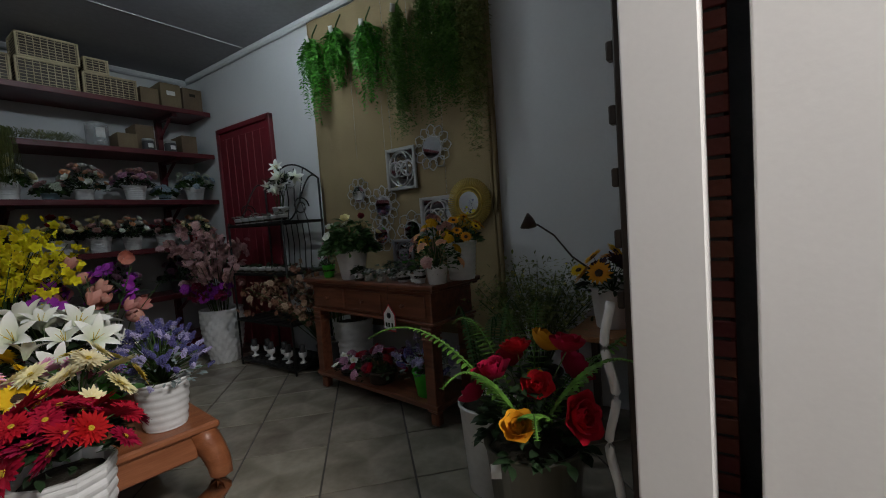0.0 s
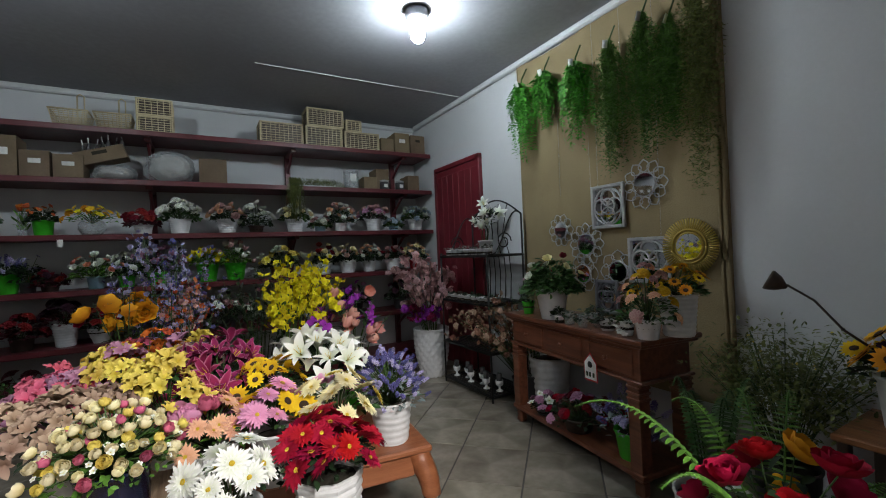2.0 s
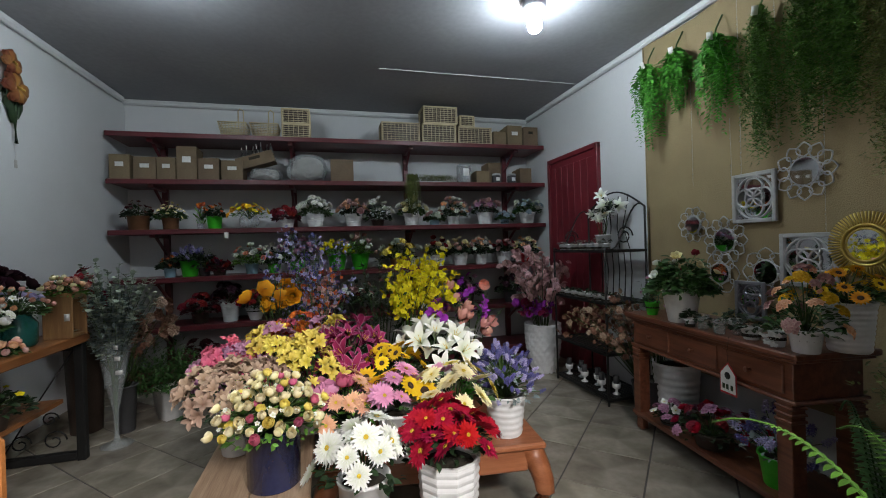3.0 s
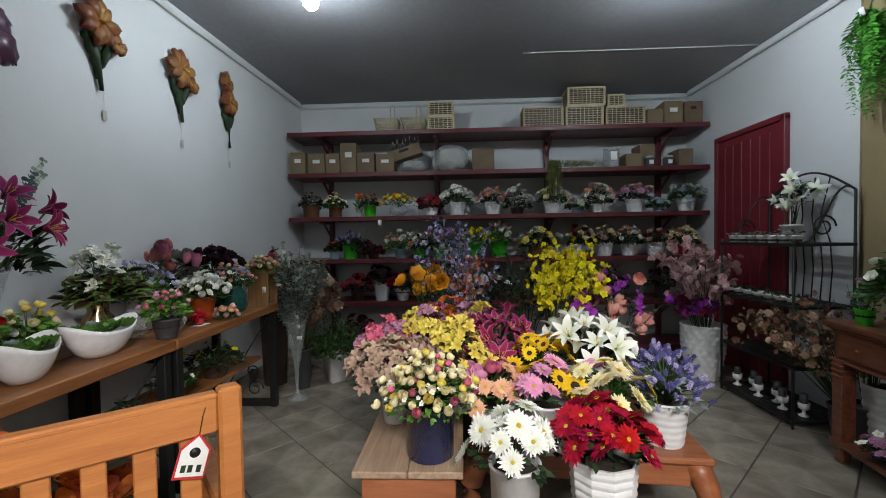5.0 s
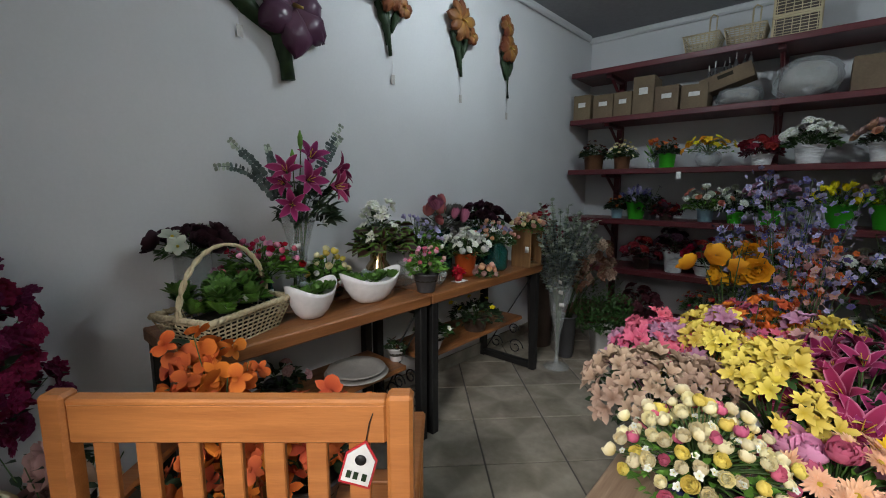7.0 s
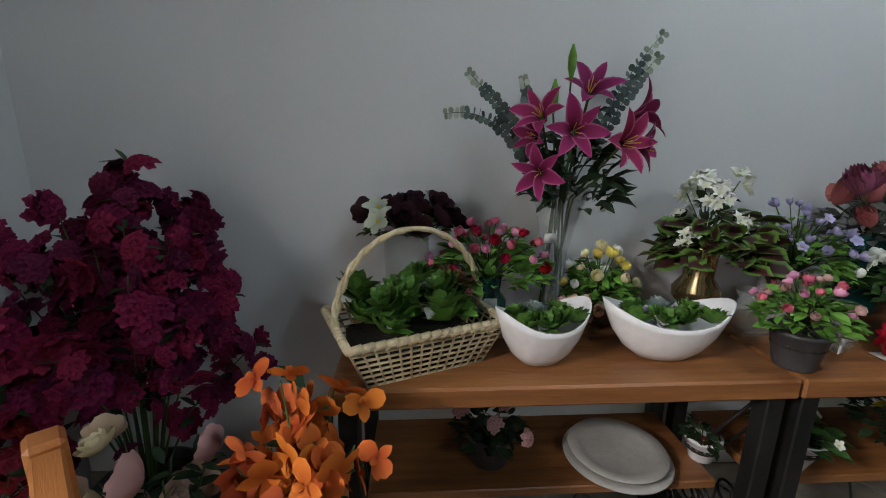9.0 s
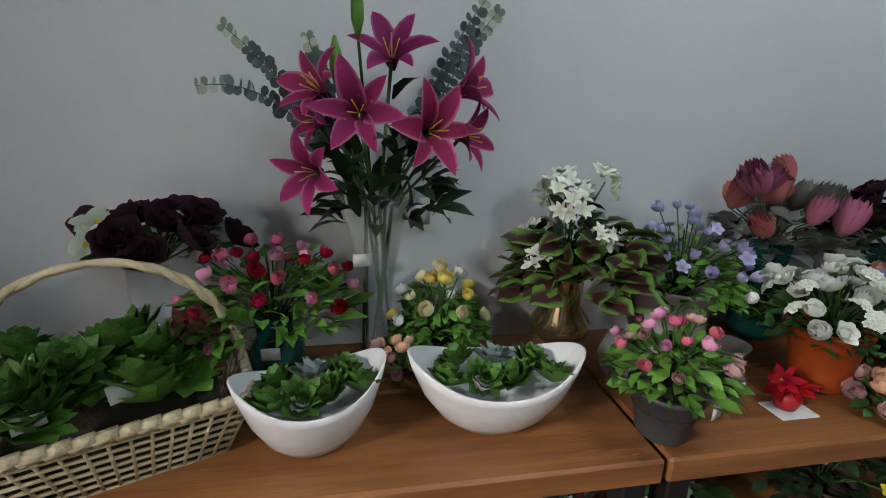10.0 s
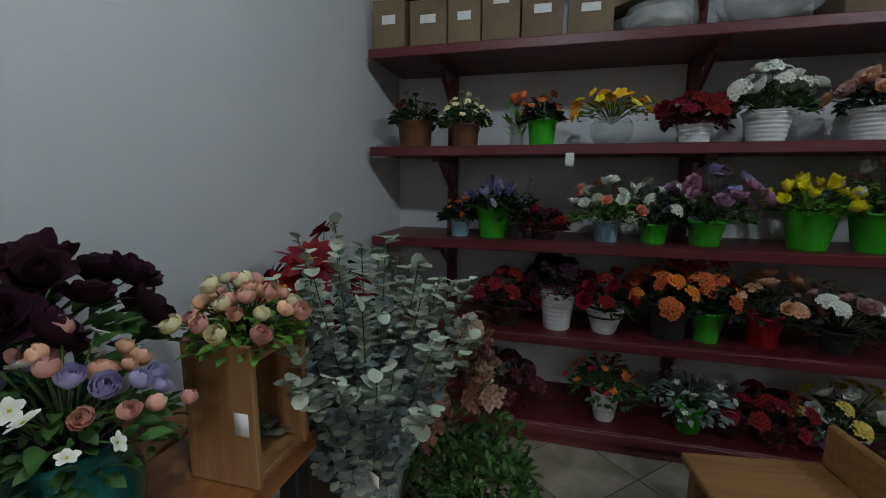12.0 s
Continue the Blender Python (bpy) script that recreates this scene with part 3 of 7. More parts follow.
# ---- structure ----
W = 0.15
setting("wall_shelf_side", "off-white painted plaster wall behind the red shelves", [((X0 - W / 2, (Y0 + Y1) / 2, H / 2), (W, Y1 - Y0 + 2 * W, H))], "wall")
setting("wall_left", "off-white painted plaster wall with metal irises", [((1.1, -W / 2, H / 2), (8.4, W, H))], "wall", place=pose(-2.0, Y0 - 0.005, 0, 0, 0, LEAN))
setting("wall_right", "off-white painted plaster wall with a burlap hanging", [(((X0 + X1) / 2, Y1 + W / 2, H / 2), (X1 - X0, W, H))], "wall")
setting("wall_front", "plain white wall with the shop's entrance opening", [((X1 + W / 2, -1.75, H / 2), (W, 0.7, H)), ((X1 + W / 2, 1.93, H / 2), (W, 1.94, H)), ((X1 + W / 2, -0.22, 2.72), (W, 2.36, 0.6))], "wall")
# unseen wall, added to keep shop_light off the left wall and shelves
setting("wall_light_block", "unseen white wall with a wide opening, added to limit the shop light", [((0.47, -1.25, H / 2), (0.1, 1.6, H)), ((0.47, 0.43, 2.6), (0.1, 1.76, 0.78))], "wall")
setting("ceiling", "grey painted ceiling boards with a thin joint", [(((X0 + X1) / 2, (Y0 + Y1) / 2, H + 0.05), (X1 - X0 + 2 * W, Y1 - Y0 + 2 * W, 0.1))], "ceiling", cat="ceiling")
setting("ceiling_joint", "thin pale joint strip across the ceiling", [((-3.61, 1.68, H - 0.003), (0.008, 2.05, 0.005))], "wall", cat="trim")
trim = MB()
for c, s in (((X0 + 0.025, (Y0 + Y1) / 2, H - 0.03), (0.05, Y1 - Y0, 0.06)), (((X0 + X1) / 2 + 0.05, Y1 - 0.025, H - 0.03), (X1 - X0 - 0.1, 0.05, 0.06))):
    box(trim, c, s, bev=0.02)
tagged(part("trim", trim, M["wall"], None, smooth=False), "painted cove trim round the ceiling", "trim", kind="structure")
setting("trim_left", "painted cove trim along the left wall's top", [((0.9, 0.025, H - 0.03), (7.4, 0.05, 0.06))], "wall", 0.02, "trim", pose(-2.0, Y0 - 0.005, 0, 0, 0, LEAN))
setting("baseboard", "tiled baseboard along the wall", [((0.9, 0.006, 0.05), (7.4, 0.012, 0.1))], "tile", 0.002, "baseboard", pose(-2.0, Y0 - 0.005, 0, 0, 0, LEAN))
fl = MB()
box(fl, ((X0 + X1) / 2, (Y0 + Y1) / 2, -0.056), (X1 - X0 + 2 * W, Y1 - Y0 + 2 * W, 0.1), bev=0)
floor = tagged(part("floor", fl, M["grout"], None, smooth=False), "beige-grey ceramic tiles laid diagonally with dark joints", "floor", kind="structure")
gr = MB()
box(gr, (0, 0, -0.3), (400, 400, 0.1), bev=0)
tagged(part("ground", gr, M["grout"], None, smooth=False), "plain ground round the building", "ground", kind="structure")

# red door in the right wall
d = thing("door_1", (-3.79, Y1, 0), "closed dark red painted wooden door", "door", kind="structure")
mb = MB()
box(mb, (0, -0.012, 1.115), (0.86, 0.03, 2.25), bev=0.003)
for k in range(7):
    box(mb, (-0.37 + k * 0.123, -0.029, 1.1), (0.113, 0.008, 2.15), bev=0.003)
part("door_leaf", mb, M["reddoor"], d, smooth=False)
mb = MB()
for c, s in (((-0.455, -0.02, 1.14), (0.05, 0.05, 2.28)), ((0.455, -0.02, 1.14), (0.05, 0.05, 2.28)), ((0, -0.02, 2.27), (0.96, 0.05, 0.05))):
    box(mb, c, s, bev=0.004)
part("door_frame", mb, M["reddoor"], d, smooth=False)

# ceiling lamps
for x, y, power in BULBS:
    L = thing("ceiling_lamp", (x, y, H), "bare lit bulb in a round ceiling socket", "lamp", "ceiling lamps")
    mb = MB()
    lathe(mb, [(0.075, 0.0), (0.082, -0.03), (0.08, -0.055), (0.06, -0.07), (0.036, -0.08), (0.032, -0.1), (0.02, -0.1)], 24)
    part("socket", mb, M["steel"], L)
    mb = MB()
    lathe(mb, [(0.016, -0.09), (0.02, -0.11), (0.04, -0.135), (0.05, -0.17), (0.044, -0.2), (0.026, -0.22), (0.004, -0.226)], 20)
    part("bulb", mb, bulb_mat(power), L, "glowing white bulb")


# ---- furniture ----
SHELF_Z = [2.51, 2.058, 1.57, 1.096, 0.618, 0.13]
for i, z in enumerate(SHELF_Z):
    sh = thing("wall_shelf", (0, 0, z), "long dark red stained plank shelf on brackets", "shelf", "red wall shelves")
    mb = MB()
    box(mb, (-4.648, 0.445, -0.018), (0.5, 4.57, 0.036), bev=0.004)
    part("board", mb, M["redwood"], sh, smooth=False)
    mb = MB()
    box(mb, (-4.388, 0.445, -0.024), (0.02, 4.57, 0.048), bev=0.004)
    part("front_lip", mb, M["redwood"], sh, smooth=False)
    if i < 5:
        for y in (-1.5, -0.2, 1.1, 2.4):
            mb = MB()
            box(mb, (-4.86, y, -0.037 - (z - SHELF_Z[i + 1] - 0.038) / 2), (0.06, 0.055, z - SHELF_Z[i + 1] - 0.04), bev=0.003)
            part("upright", mb, M["redwood"], sh, smooth=False)
            mb = MB()
            box(mb, (-4.64, y, -0.056), (0.36, 0.05, 0.036), bev=0.003)
            tube(mb, [(-4.84, y, -0.24), (-4.56, y, -0.07)], 0.016, 6)
            part("bracket", mb, M["redwood"], sh, smooth=False)
plinth = MB()
box(plinth, (-4.65, 0.445, 0.045), (0.46, 4.5, 0.08), bev=0.003)
tagged(part("shelf_plinth", plinth, M["redwood"], None, smooth=False), "low dark red plinth under the bottom shelf", "plinth", kind="structure")


def work_table(x0, x1, label):
    t = thing("work_table", ((x0 + x1) / 2, -1.67, 0), label, "table", "wooden tables along the wall")
    w = x1 - x0
    mb = MB()
    box(mb, (0, -0.124, 0.793), (w - 0.006, 0.244, 0.055), bev=0.005)
    part("plank", mb, M["tabletop"], t, smooth=False)
    mb = MB()
    box(mb, (0, 0.139, 0.793), (w - 0.006, 0.273, 0.055), bev=0.006)
    part("plank", mb, M["tabletop"], t, smooth=False)
    mb = MB()
    box(mb, (0, -0.02, 0.4), (w - 0.14, 0.34, 0.028), bev=0.004)
    part("lower_shelf", mb, M["tabletop"], t, smooth=False)
    for sx in (-1, 1):
        mb = MB()
        X = sx * (w / 2 - 0.045)
        for y in (-0.23, 0.235):
            box(mb, (X, y, 0.38), (0.05, 0.05, 0.765), bev=0.004)
        box(mb, (X, 0, 0.03), (0.05, 0.42, 0.05), bev=0.004)
        box(mb, (X, 0, 0.74), (0.05, 0.42, 0.045), bev=0.004)
        part("leg_frame", mb, M["black"], t, "black iron leg frame", smooth=False)
        mb = MB()
        for c, r0 in (((0.08, 0.14), 0.07), ((-0.1, 0.14), 0.06), ((0.06, 0.28), 0.05)):
            pts = [(X, c[0] + r0 * (1 - k / 22) * math.cos(k * 0.5), c[1] + r0 * (1 - k / 22) * math.sin(k * 0.5)) for k in range(18)]
            tube(mb, pts, 0.005, 5)
        tube(mb, [(X, -0.2, 0.06), (X, 0.0, 0.4), (X, 0.2, 0.72)], 0.005, 5)
        part("scroll", mb, M["black"], t, "curled iron scrollwork")
    return t


work_table(-1.835, -0.66, "brown pine table top on black iron legs")
work_table(-3.07, -1.838, "brown pine table top on black iron legs")

# console under the burlap
CZ = 0.81
c = thing("console_table", (-1.66, 2.335, 0), "dark reddish wooden console with drawers and low shelf", "console table", rz=-7)
mb = MB()
box(mb, (0, 0, CZ - 0.014), (1.28, 0.44, 0.028), bev=0.006)
box(mb, (0, 0, CZ - 0.036), (1.25, 0.41, 0.016), bev=0.004)
part("tabletop", mb, M["mahog"], c, smooth=False)
mb = MB()
box(mb, (0, 0.0, CZ - 0.13), (1.18, 0.36, 0.17), bev=0.004)
box(mb, (0, 0.0, CZ - 0.222), (1.22, 0.39, 0.016), bev=0.005)
part("apron", mb, M["mahog"], c, smooth=False)
for k in range(3):
    mb = MB()
    box(mb, (-0.38 + k * 0.38, -0.184, CZ - 0.13), (0.34, 0.014, 0.13), bev=0.005)
    dr = part("drawer", mb, M["mahog"], c, smooth=False)
    mb = MB()
    lathe(mb, [(0.008, 0), (0.006, 0.012), (0.014, 0.022), (0.008, 0.03)], 10, closed_top=True)
    part("knob", mb, M["mahog"], dr, m=pose(-0.38 + k * 0.38, -0.19, CZ - 0.13, 90))
for x in (-0.55, 0.55):
    for y in (-0.155, 0.155):
        mb = MB()
        box(mb, (x, y, 0.335), (0.075, 0.075, 0.5), bev=0.004)
        for z in (0.5, 0.53, 0.56):
            box(mb, (x, y, z), (0.087, 0.087, 0.014), bev=0.004)
        box(mb, (x, y, 0.043), (0.06, 0.06, 0.086), bev=0.012)
        part("leg", mb, M["mahog"], c, smooth=False)
mb = MB()
box(mb, (0, 0, 0.115), (1.2, 0.4, 0.03), bev=0.005)
part("low_shelf", mb, M["mahog"], c, smooth=False)

# burlap hanging
b = thing("burlap_hanging", (0, Y1 - 0.012, 0), "tan burlap cloth pinned along the wall", "wall hanging")
mb = MB()
nx, nz = 36, 24
vv = []
for side in (0, 1):
    for i in range(nx + 1):
        u = i / nx
        x = -2.68 + u * 1.72
        top = 2.925 - 0.035 * math.sin(u * math.pi * 2) * (1 if u < 0.5 else -0.6)
        for k in range(nz + 1):
            w = k / nz
            z = 0.35 + (top - 0.35) * w
            fold = 0.007 * math.sin(u * 31) * (0.4 + w) + 0.02 * math.exp(-((u - 0.965) / 0.025) ** 2)
            vv.append((x, -abs(fold) - 0.004 - (0.0 if side else 0.004), z))
N = (nx + 1) * (nz + 1)
ff = []
for i in range(nx):
    for k in range(nz):
        a = i * (nz + 1) + k
        ff += [(a, a + nz + 1, a + nz + 2, a + 1), (N + a, N + a + 1, N + a + nz + 2, N + a + nz + 1)]
mb.add(vv, ff)
part("cloth", mb, M["burlap"], b)

for x, rr in ((-0.97, 0.013), (-1.0, 0.01)):
    mb = MB()
    tube(mb, [(x + 0.006 * math.sin(k * 0.8), -0.026, 0.35 + 2.56 * k / 16) for k in range(17)], rr, 10)
    part("edge_fold", mb, M["burlap"], b, "gathered fold along the cloth's edge")
mb = MB()
tube(mb, [(-2.67, -0.012, 0.36), (-2.668, -0.014, 1.6), (-2.67, -0.012, 2.92)], 0.006, 6)
part("hem", mb, M["burlap"], b, "stitched side hem")

# black iron rack
r = thing("iron_rack", (-3.03, 2.47, 0), "black wrought iron rack with four shelves", "rack")
RZ = [1.25, 0.83, 0.42, 0.06]
for sx in (-1, 1):
    for y in (-0.19, 0.2):
        mb = MB()
        tube(mb, [(sx * 0.39, y, 0), (sx * 0.39, y, 1.27 if y < 0 else 1.6)], 0.009, 6)
        part("post", mb, M["black"], r)
for z in RZ:
    mb = MB()
    for y in (-0.19, 0.2):
        box(mb, (0, y, z - 0.012), (0.8, 0.018, 0.022), bev=0.003)
    for x in (-0.39, 0.39):
        box(mb, (x, 0, z - 0.012), (0.018, 0.39, 0.022), bev=0.003)
    sf = part("shelf", mb, M["black"], r, smooth=False)
    for k in range(9):
        mb = MB()
        box(mb, (0, -0.16 + k * 0.04, z - 0.004), (0.78, 0.026, 0.006), bev=0.001)
        part("slat", mb, M["black"], sf, smooth=False)
for sx in (-1, 1):
    mb = MB()
    tube(mb, [(sx * 0.39, 0.2 - 0.39 * k / 12, 1.6 - 0.33 * math.sin(k / 12 * math.pi / 2) ** 2 + 0.05 * math.sin(k / 12 * math.pi * 2)) for k in range(13)], 0.007, 6)
    tube(mb, [(sx * 0.39, 0.0 + 0.08 * math.cos(k * 0.5) * (1 - k / 26), 1.36 + 0.08 * math.sin(k * 0.5) * (1 - k / 26)) for k in range(20)], 0.006, 5)
    part("scroll", mb, M["black"], r)
mb = MB()
tube(mb, [(-0.39 + 0.78 * k / 16, 0.2, 1.6 + 0.16 * math.sin(k / 16 * math.pi)) for k in range(17)], 0.008, 6)
for x in (-0.2, -0.07, 0.07, 0.2):
    tube(mb, [(x, 0.2, 1.25), (x * 0.6, 0.2, 1.45), (x, 0.2, 1.72)], 0.005, 5)
part("back_arch", mb, M["black"], r)
for k in range(6):
    mb = MB()
    x = -0.2 + 0.08 * k
    tube(mb, [(x, 0.2, 0.83), (x + 0.02, 0.2, 1.05), (x, 0.2, 1.24)], 0.005, 5)
    part("back_bar", mb, M["black"], r)

# teak garden chair seen from behind
ang = math.degrees(math.atan2(-1.09 + 0.535, -0.315 + 0.8))
ch = thing("garden_chair", ((-0.8 - 0.315) / 2, (-0.535 - 1.09) / 2, 0), "orange-brown teak garden chair with slatted back", "chair", rz=ang)
cw = math.hypot(-1.09 + 0.535, -0.315 + 0.8)
for sx in (-1, 1):
    mb = MB()
    box(mb, (sx * (cw / 2 - 0.0), 0, 0.475), (0.056, 0.05, 0.95), bev=0.008)
    part("back_post", mb, M["teak"], ch, smooth=False)
    mb = MB()
    box(mb, (sx * cw / 2, -0.47, 0.3), (0.05, 0.05, 0.6), bev=0.006)
    part("front_leg", mb, M["teak"], ch, smooth=False)
    mb = MB()
    box(mb, (sx * cw / 2, -0.26, 0.612), (0.065, 0.5, 0.026), bev=0.01)
    part("armrest", mb, M["teak"], ch, smooth=False)
    mb = MB()
    box(mb, (sx * cw / 2, -0.24, 0.38), (0.03, 0.42, 0.06), bev=0.004)
    part("side_rail", mb, M["teak"], ch, smooth=False)
mb = MB()
box(mb, (0, 0.004, 0.885), (cw - 0.056, 0.03, 0.092), bev=0.006)
box(mb, (0, 0.0, 0.932), (cw - 0.056, 0.04, 0.016), bev=0.006)
part("top_rail", mb, M["teak"], ch, smooth=False)
mb = MB()
box(mb, (0, 0, 0.44), (cw - 0.056, 0.03, 0.06), bev=0.005)
part("bottom_rail", mb, M["teak"], ch, smooth=False)
for k in range(7):
    mb = MB()
    box(mb, ((k - 3) * (cw - 0.06) / 7.3, -0.002, 0.655), (0.046, 0.018, 0.375), bev=0.003)
    part("slat", mb, M["teak"], ch, smooth=False)
for k in range(6):
    mb = MB()
    box(mb, (0, -0.06 - k * 0.078, 0.415), (cw - 0.01, 0.066, 0.02), bev=0.003)
    part("seat_slat", mb, M["teak"], ch, smooth=False)


def house_tag(p, rz, s=1.0, tilt=0):
    t = thing("house_tag", p, "white house-shaped card tag with red edge and green windows", "tag", rz=rz)
    t.matrix_basis = pose(*p, 0, tilt, rz)
    mb = MB()
    out = [(-0.032, -0.1), (0.032, -0.1), (0.032, -0.035), (0, 0.0), (-0.032, -0.035)]
    for k, (sc, y, nm, m) in enumerate(((1.15, 0.0, "backing", "redpot"), (1.0, 0.0025, "card", "paper"))):
        mb = MB()
        v = [(x * sc * s, y + dy, (z + 0.05) * sc * s - 0.05 * s) for dy in (-0.001, 0.001) for x, z in out]
        mb.add(v, [(0, 1, 2, 3, 4), (9, 8, 7, 6, 5)] + [(i, (i + 1) % 5, 5 + (i + 1) % 5, 5 + i) for i in range(5)])
        part(nm, mb, M[m], t, smooth=False)
    for x in (-0.018, 0.002, 0.018):
        mb = MB()
        box(mb, (x * s, 0.0045, -0.08 * s), (0.011 * s, 0.001, 0.018 * s), bev=0)
        part("window_mark", mb, M["leafdark"], t, smooth=False)
    mb = MB()
    lathe(mb, [(0.013 * s, 0), (0.013 * s, 0.001)], 14, closed_top=True)
    part("emblem", mb, M["black"], t, "small round dark emblem", pose(0, 0.0042, -0.04 * s, -90))
    mb = MB()
    tube(mb, [(0, 0, 0), (0.004, 0, 0.05 * s), (0, -0.01, 0.1 * s)], 0.0012, 4)
    part("string", mb, M["black"], t)
    return t


house_tag((-0.735, -0.575, 0.845), ang, 0.95, -16)
house_tag((-1.4, 2.075, 0.68), 173, 1.4)

# bench and opium table in the middle
bn = thing("wooden_bench", (-1.79, -0.125, 0), "narrow weathered wooden bench with a reddish base", "bench")
for k in range(2):
    mb = MB()
    box(mb, (0.0, -0.1 + k * 0.2, 0.488), (1.2, 0.197, 0.026), bev=0.004)
    part("top_plank", mb, M["paleply"], bn, smooth=False)
for sx in (-1, 1):
    mb = MB()
    box(mb, (0.56 * sx, 0, 0.237), (0.03, 0.34, 0.474), bev=0.004)
    part("end_board", mb, M["opium"], bn, smooth=False)
    mb = MB()
    box(mb, (0, 0.16 * sx, 0.43), (1.09, 0.022, 0.08), bev=0.003)
    part("apron", mb, M["opium"], bn, smooth=False)
op = thing("opium_table", (-1.87, 0.62, 0), "low reddish wooden table with curved legs", "low table", rz=-6)
mb = MB()
box(mb, (0, 0, 0.42), (0.82, 0.98, 0.03), bev=0.008)
part("tabletop", mb, M["opium"], op, smooth=False)
mb = MB()
for sx in (-1, 1):
    box(mb, (sx * 0.37, 0, 0.355), (0.03, 0.82, 0.1), bev=0.006)
    box(mb, (0, sx * 0.45, 0.355), (0.66, 0.03, 0.1), bev=0.006)
part("apron", mb, M["opium"], op, smooth=False)
for sx in (-1, 1):
    for sy in (-1, 1):
        mb = MB()
        pts = []
        for k in range(9):
            u = k / 8
            o = 0.05 * math.sin(u * math.pi) - 0.07 * max(0, u - 0.7) / 0.3
            pts.append((sx * (0.35 + o), sy * (0.43 + o), 0.4 - u * 0.36))
        tube(mb, pts, 0.055, 8, 0, 0.032)
        box(mb, (sx * 0.3, sy * 0.38, 0.02), (0.09, 0.09, 0.04), bev=0.015)
        part("curved_leg", mb, M["opium"], op)
# small pine chair near the shelves
pc = thing("pine_stool", (-3.62, -0.12, 0), "small light pine seat with a low back board", "stool", rz=8)
mb = MB()
box(mb, (0, 0, 0.44), (0.42, 0.52, 0.03), bev=0.006)
part("seat", mb, M["lightpine"], pc, smooth=False)
mb = MB()
box(mb, (0.0, 0.2, 0.53), (0.4, 0.03, 0.15), bev=0.008)
part("backrest", mb, M["lightpine"], pc, smooth=False)
for sx in (-1, 1):
    for sy in (-1, 1):
        mb = MB()
        box(mb, (sx * 0.17, sy * 0.21, 0.212), (0.045, 0.045, 0.424), bev=0.004)
        part("leg", mb, M["lightpine"], pc, smooth=False)

# entrance side: white post, white partition, brick pier and steel cabinet behind
setting("post_entrance", "white painted door post with a bright edge", [((0.16, 1.33, H / 2), (0.15, 0.14, H))], "cream", 0.004)
setting("wall_partition", "white painted partition wall beside the entrance", [((1.608, 1.36, H / 2), (2.578, 0.1, H))], "cream", 0.003)


# ---- plants: general makers ----
SEED = [0]


def potted(loc, pt, heads, n, size, R, Hh, label, leaf="leaf", nleaf=50, lsize=0.05, cat="potted flowers", group="", name="potted_flowers", rz=0, droop=0.9, lshape=(0.5, 0.35, -0.7, 0.25), hexa=False, up=0.0, sq=1.0, tag=None):
    """A pot with flowers. pt: foot radius, mouth radius, height, material, ribs. heads: (kind, colour) pairs."""
    SEED[0] += 1
    th = thing(name, loc, label, cat, group, rz)
    r0, r1, h, m, ribs = pt
    pot(th, r0, r1, h, m, ribs, hexa=hexa)
    bouquet(th, h + up, R, Hh, [head(k, c) for k, c in heads], n, size, leaf, nleaf, lsize, SEED[0], droop, lshape, sq=sq)
    if tag:
        price_tag(th, *tag)
    return th


def glass_vase(th, prof, wall=0.004, m="glass", name="vase"):
    mb = MB()
    inner = [(max(r - wall, 0.002), z) for r, z in reversed(prof)]
    inner[-1] = (inner[-1][0], inner[-1][1] + wall * 2)
    lathe(mb, prof + inner, 28, closed_top=True)
    return part(name, mb, M[m], th)


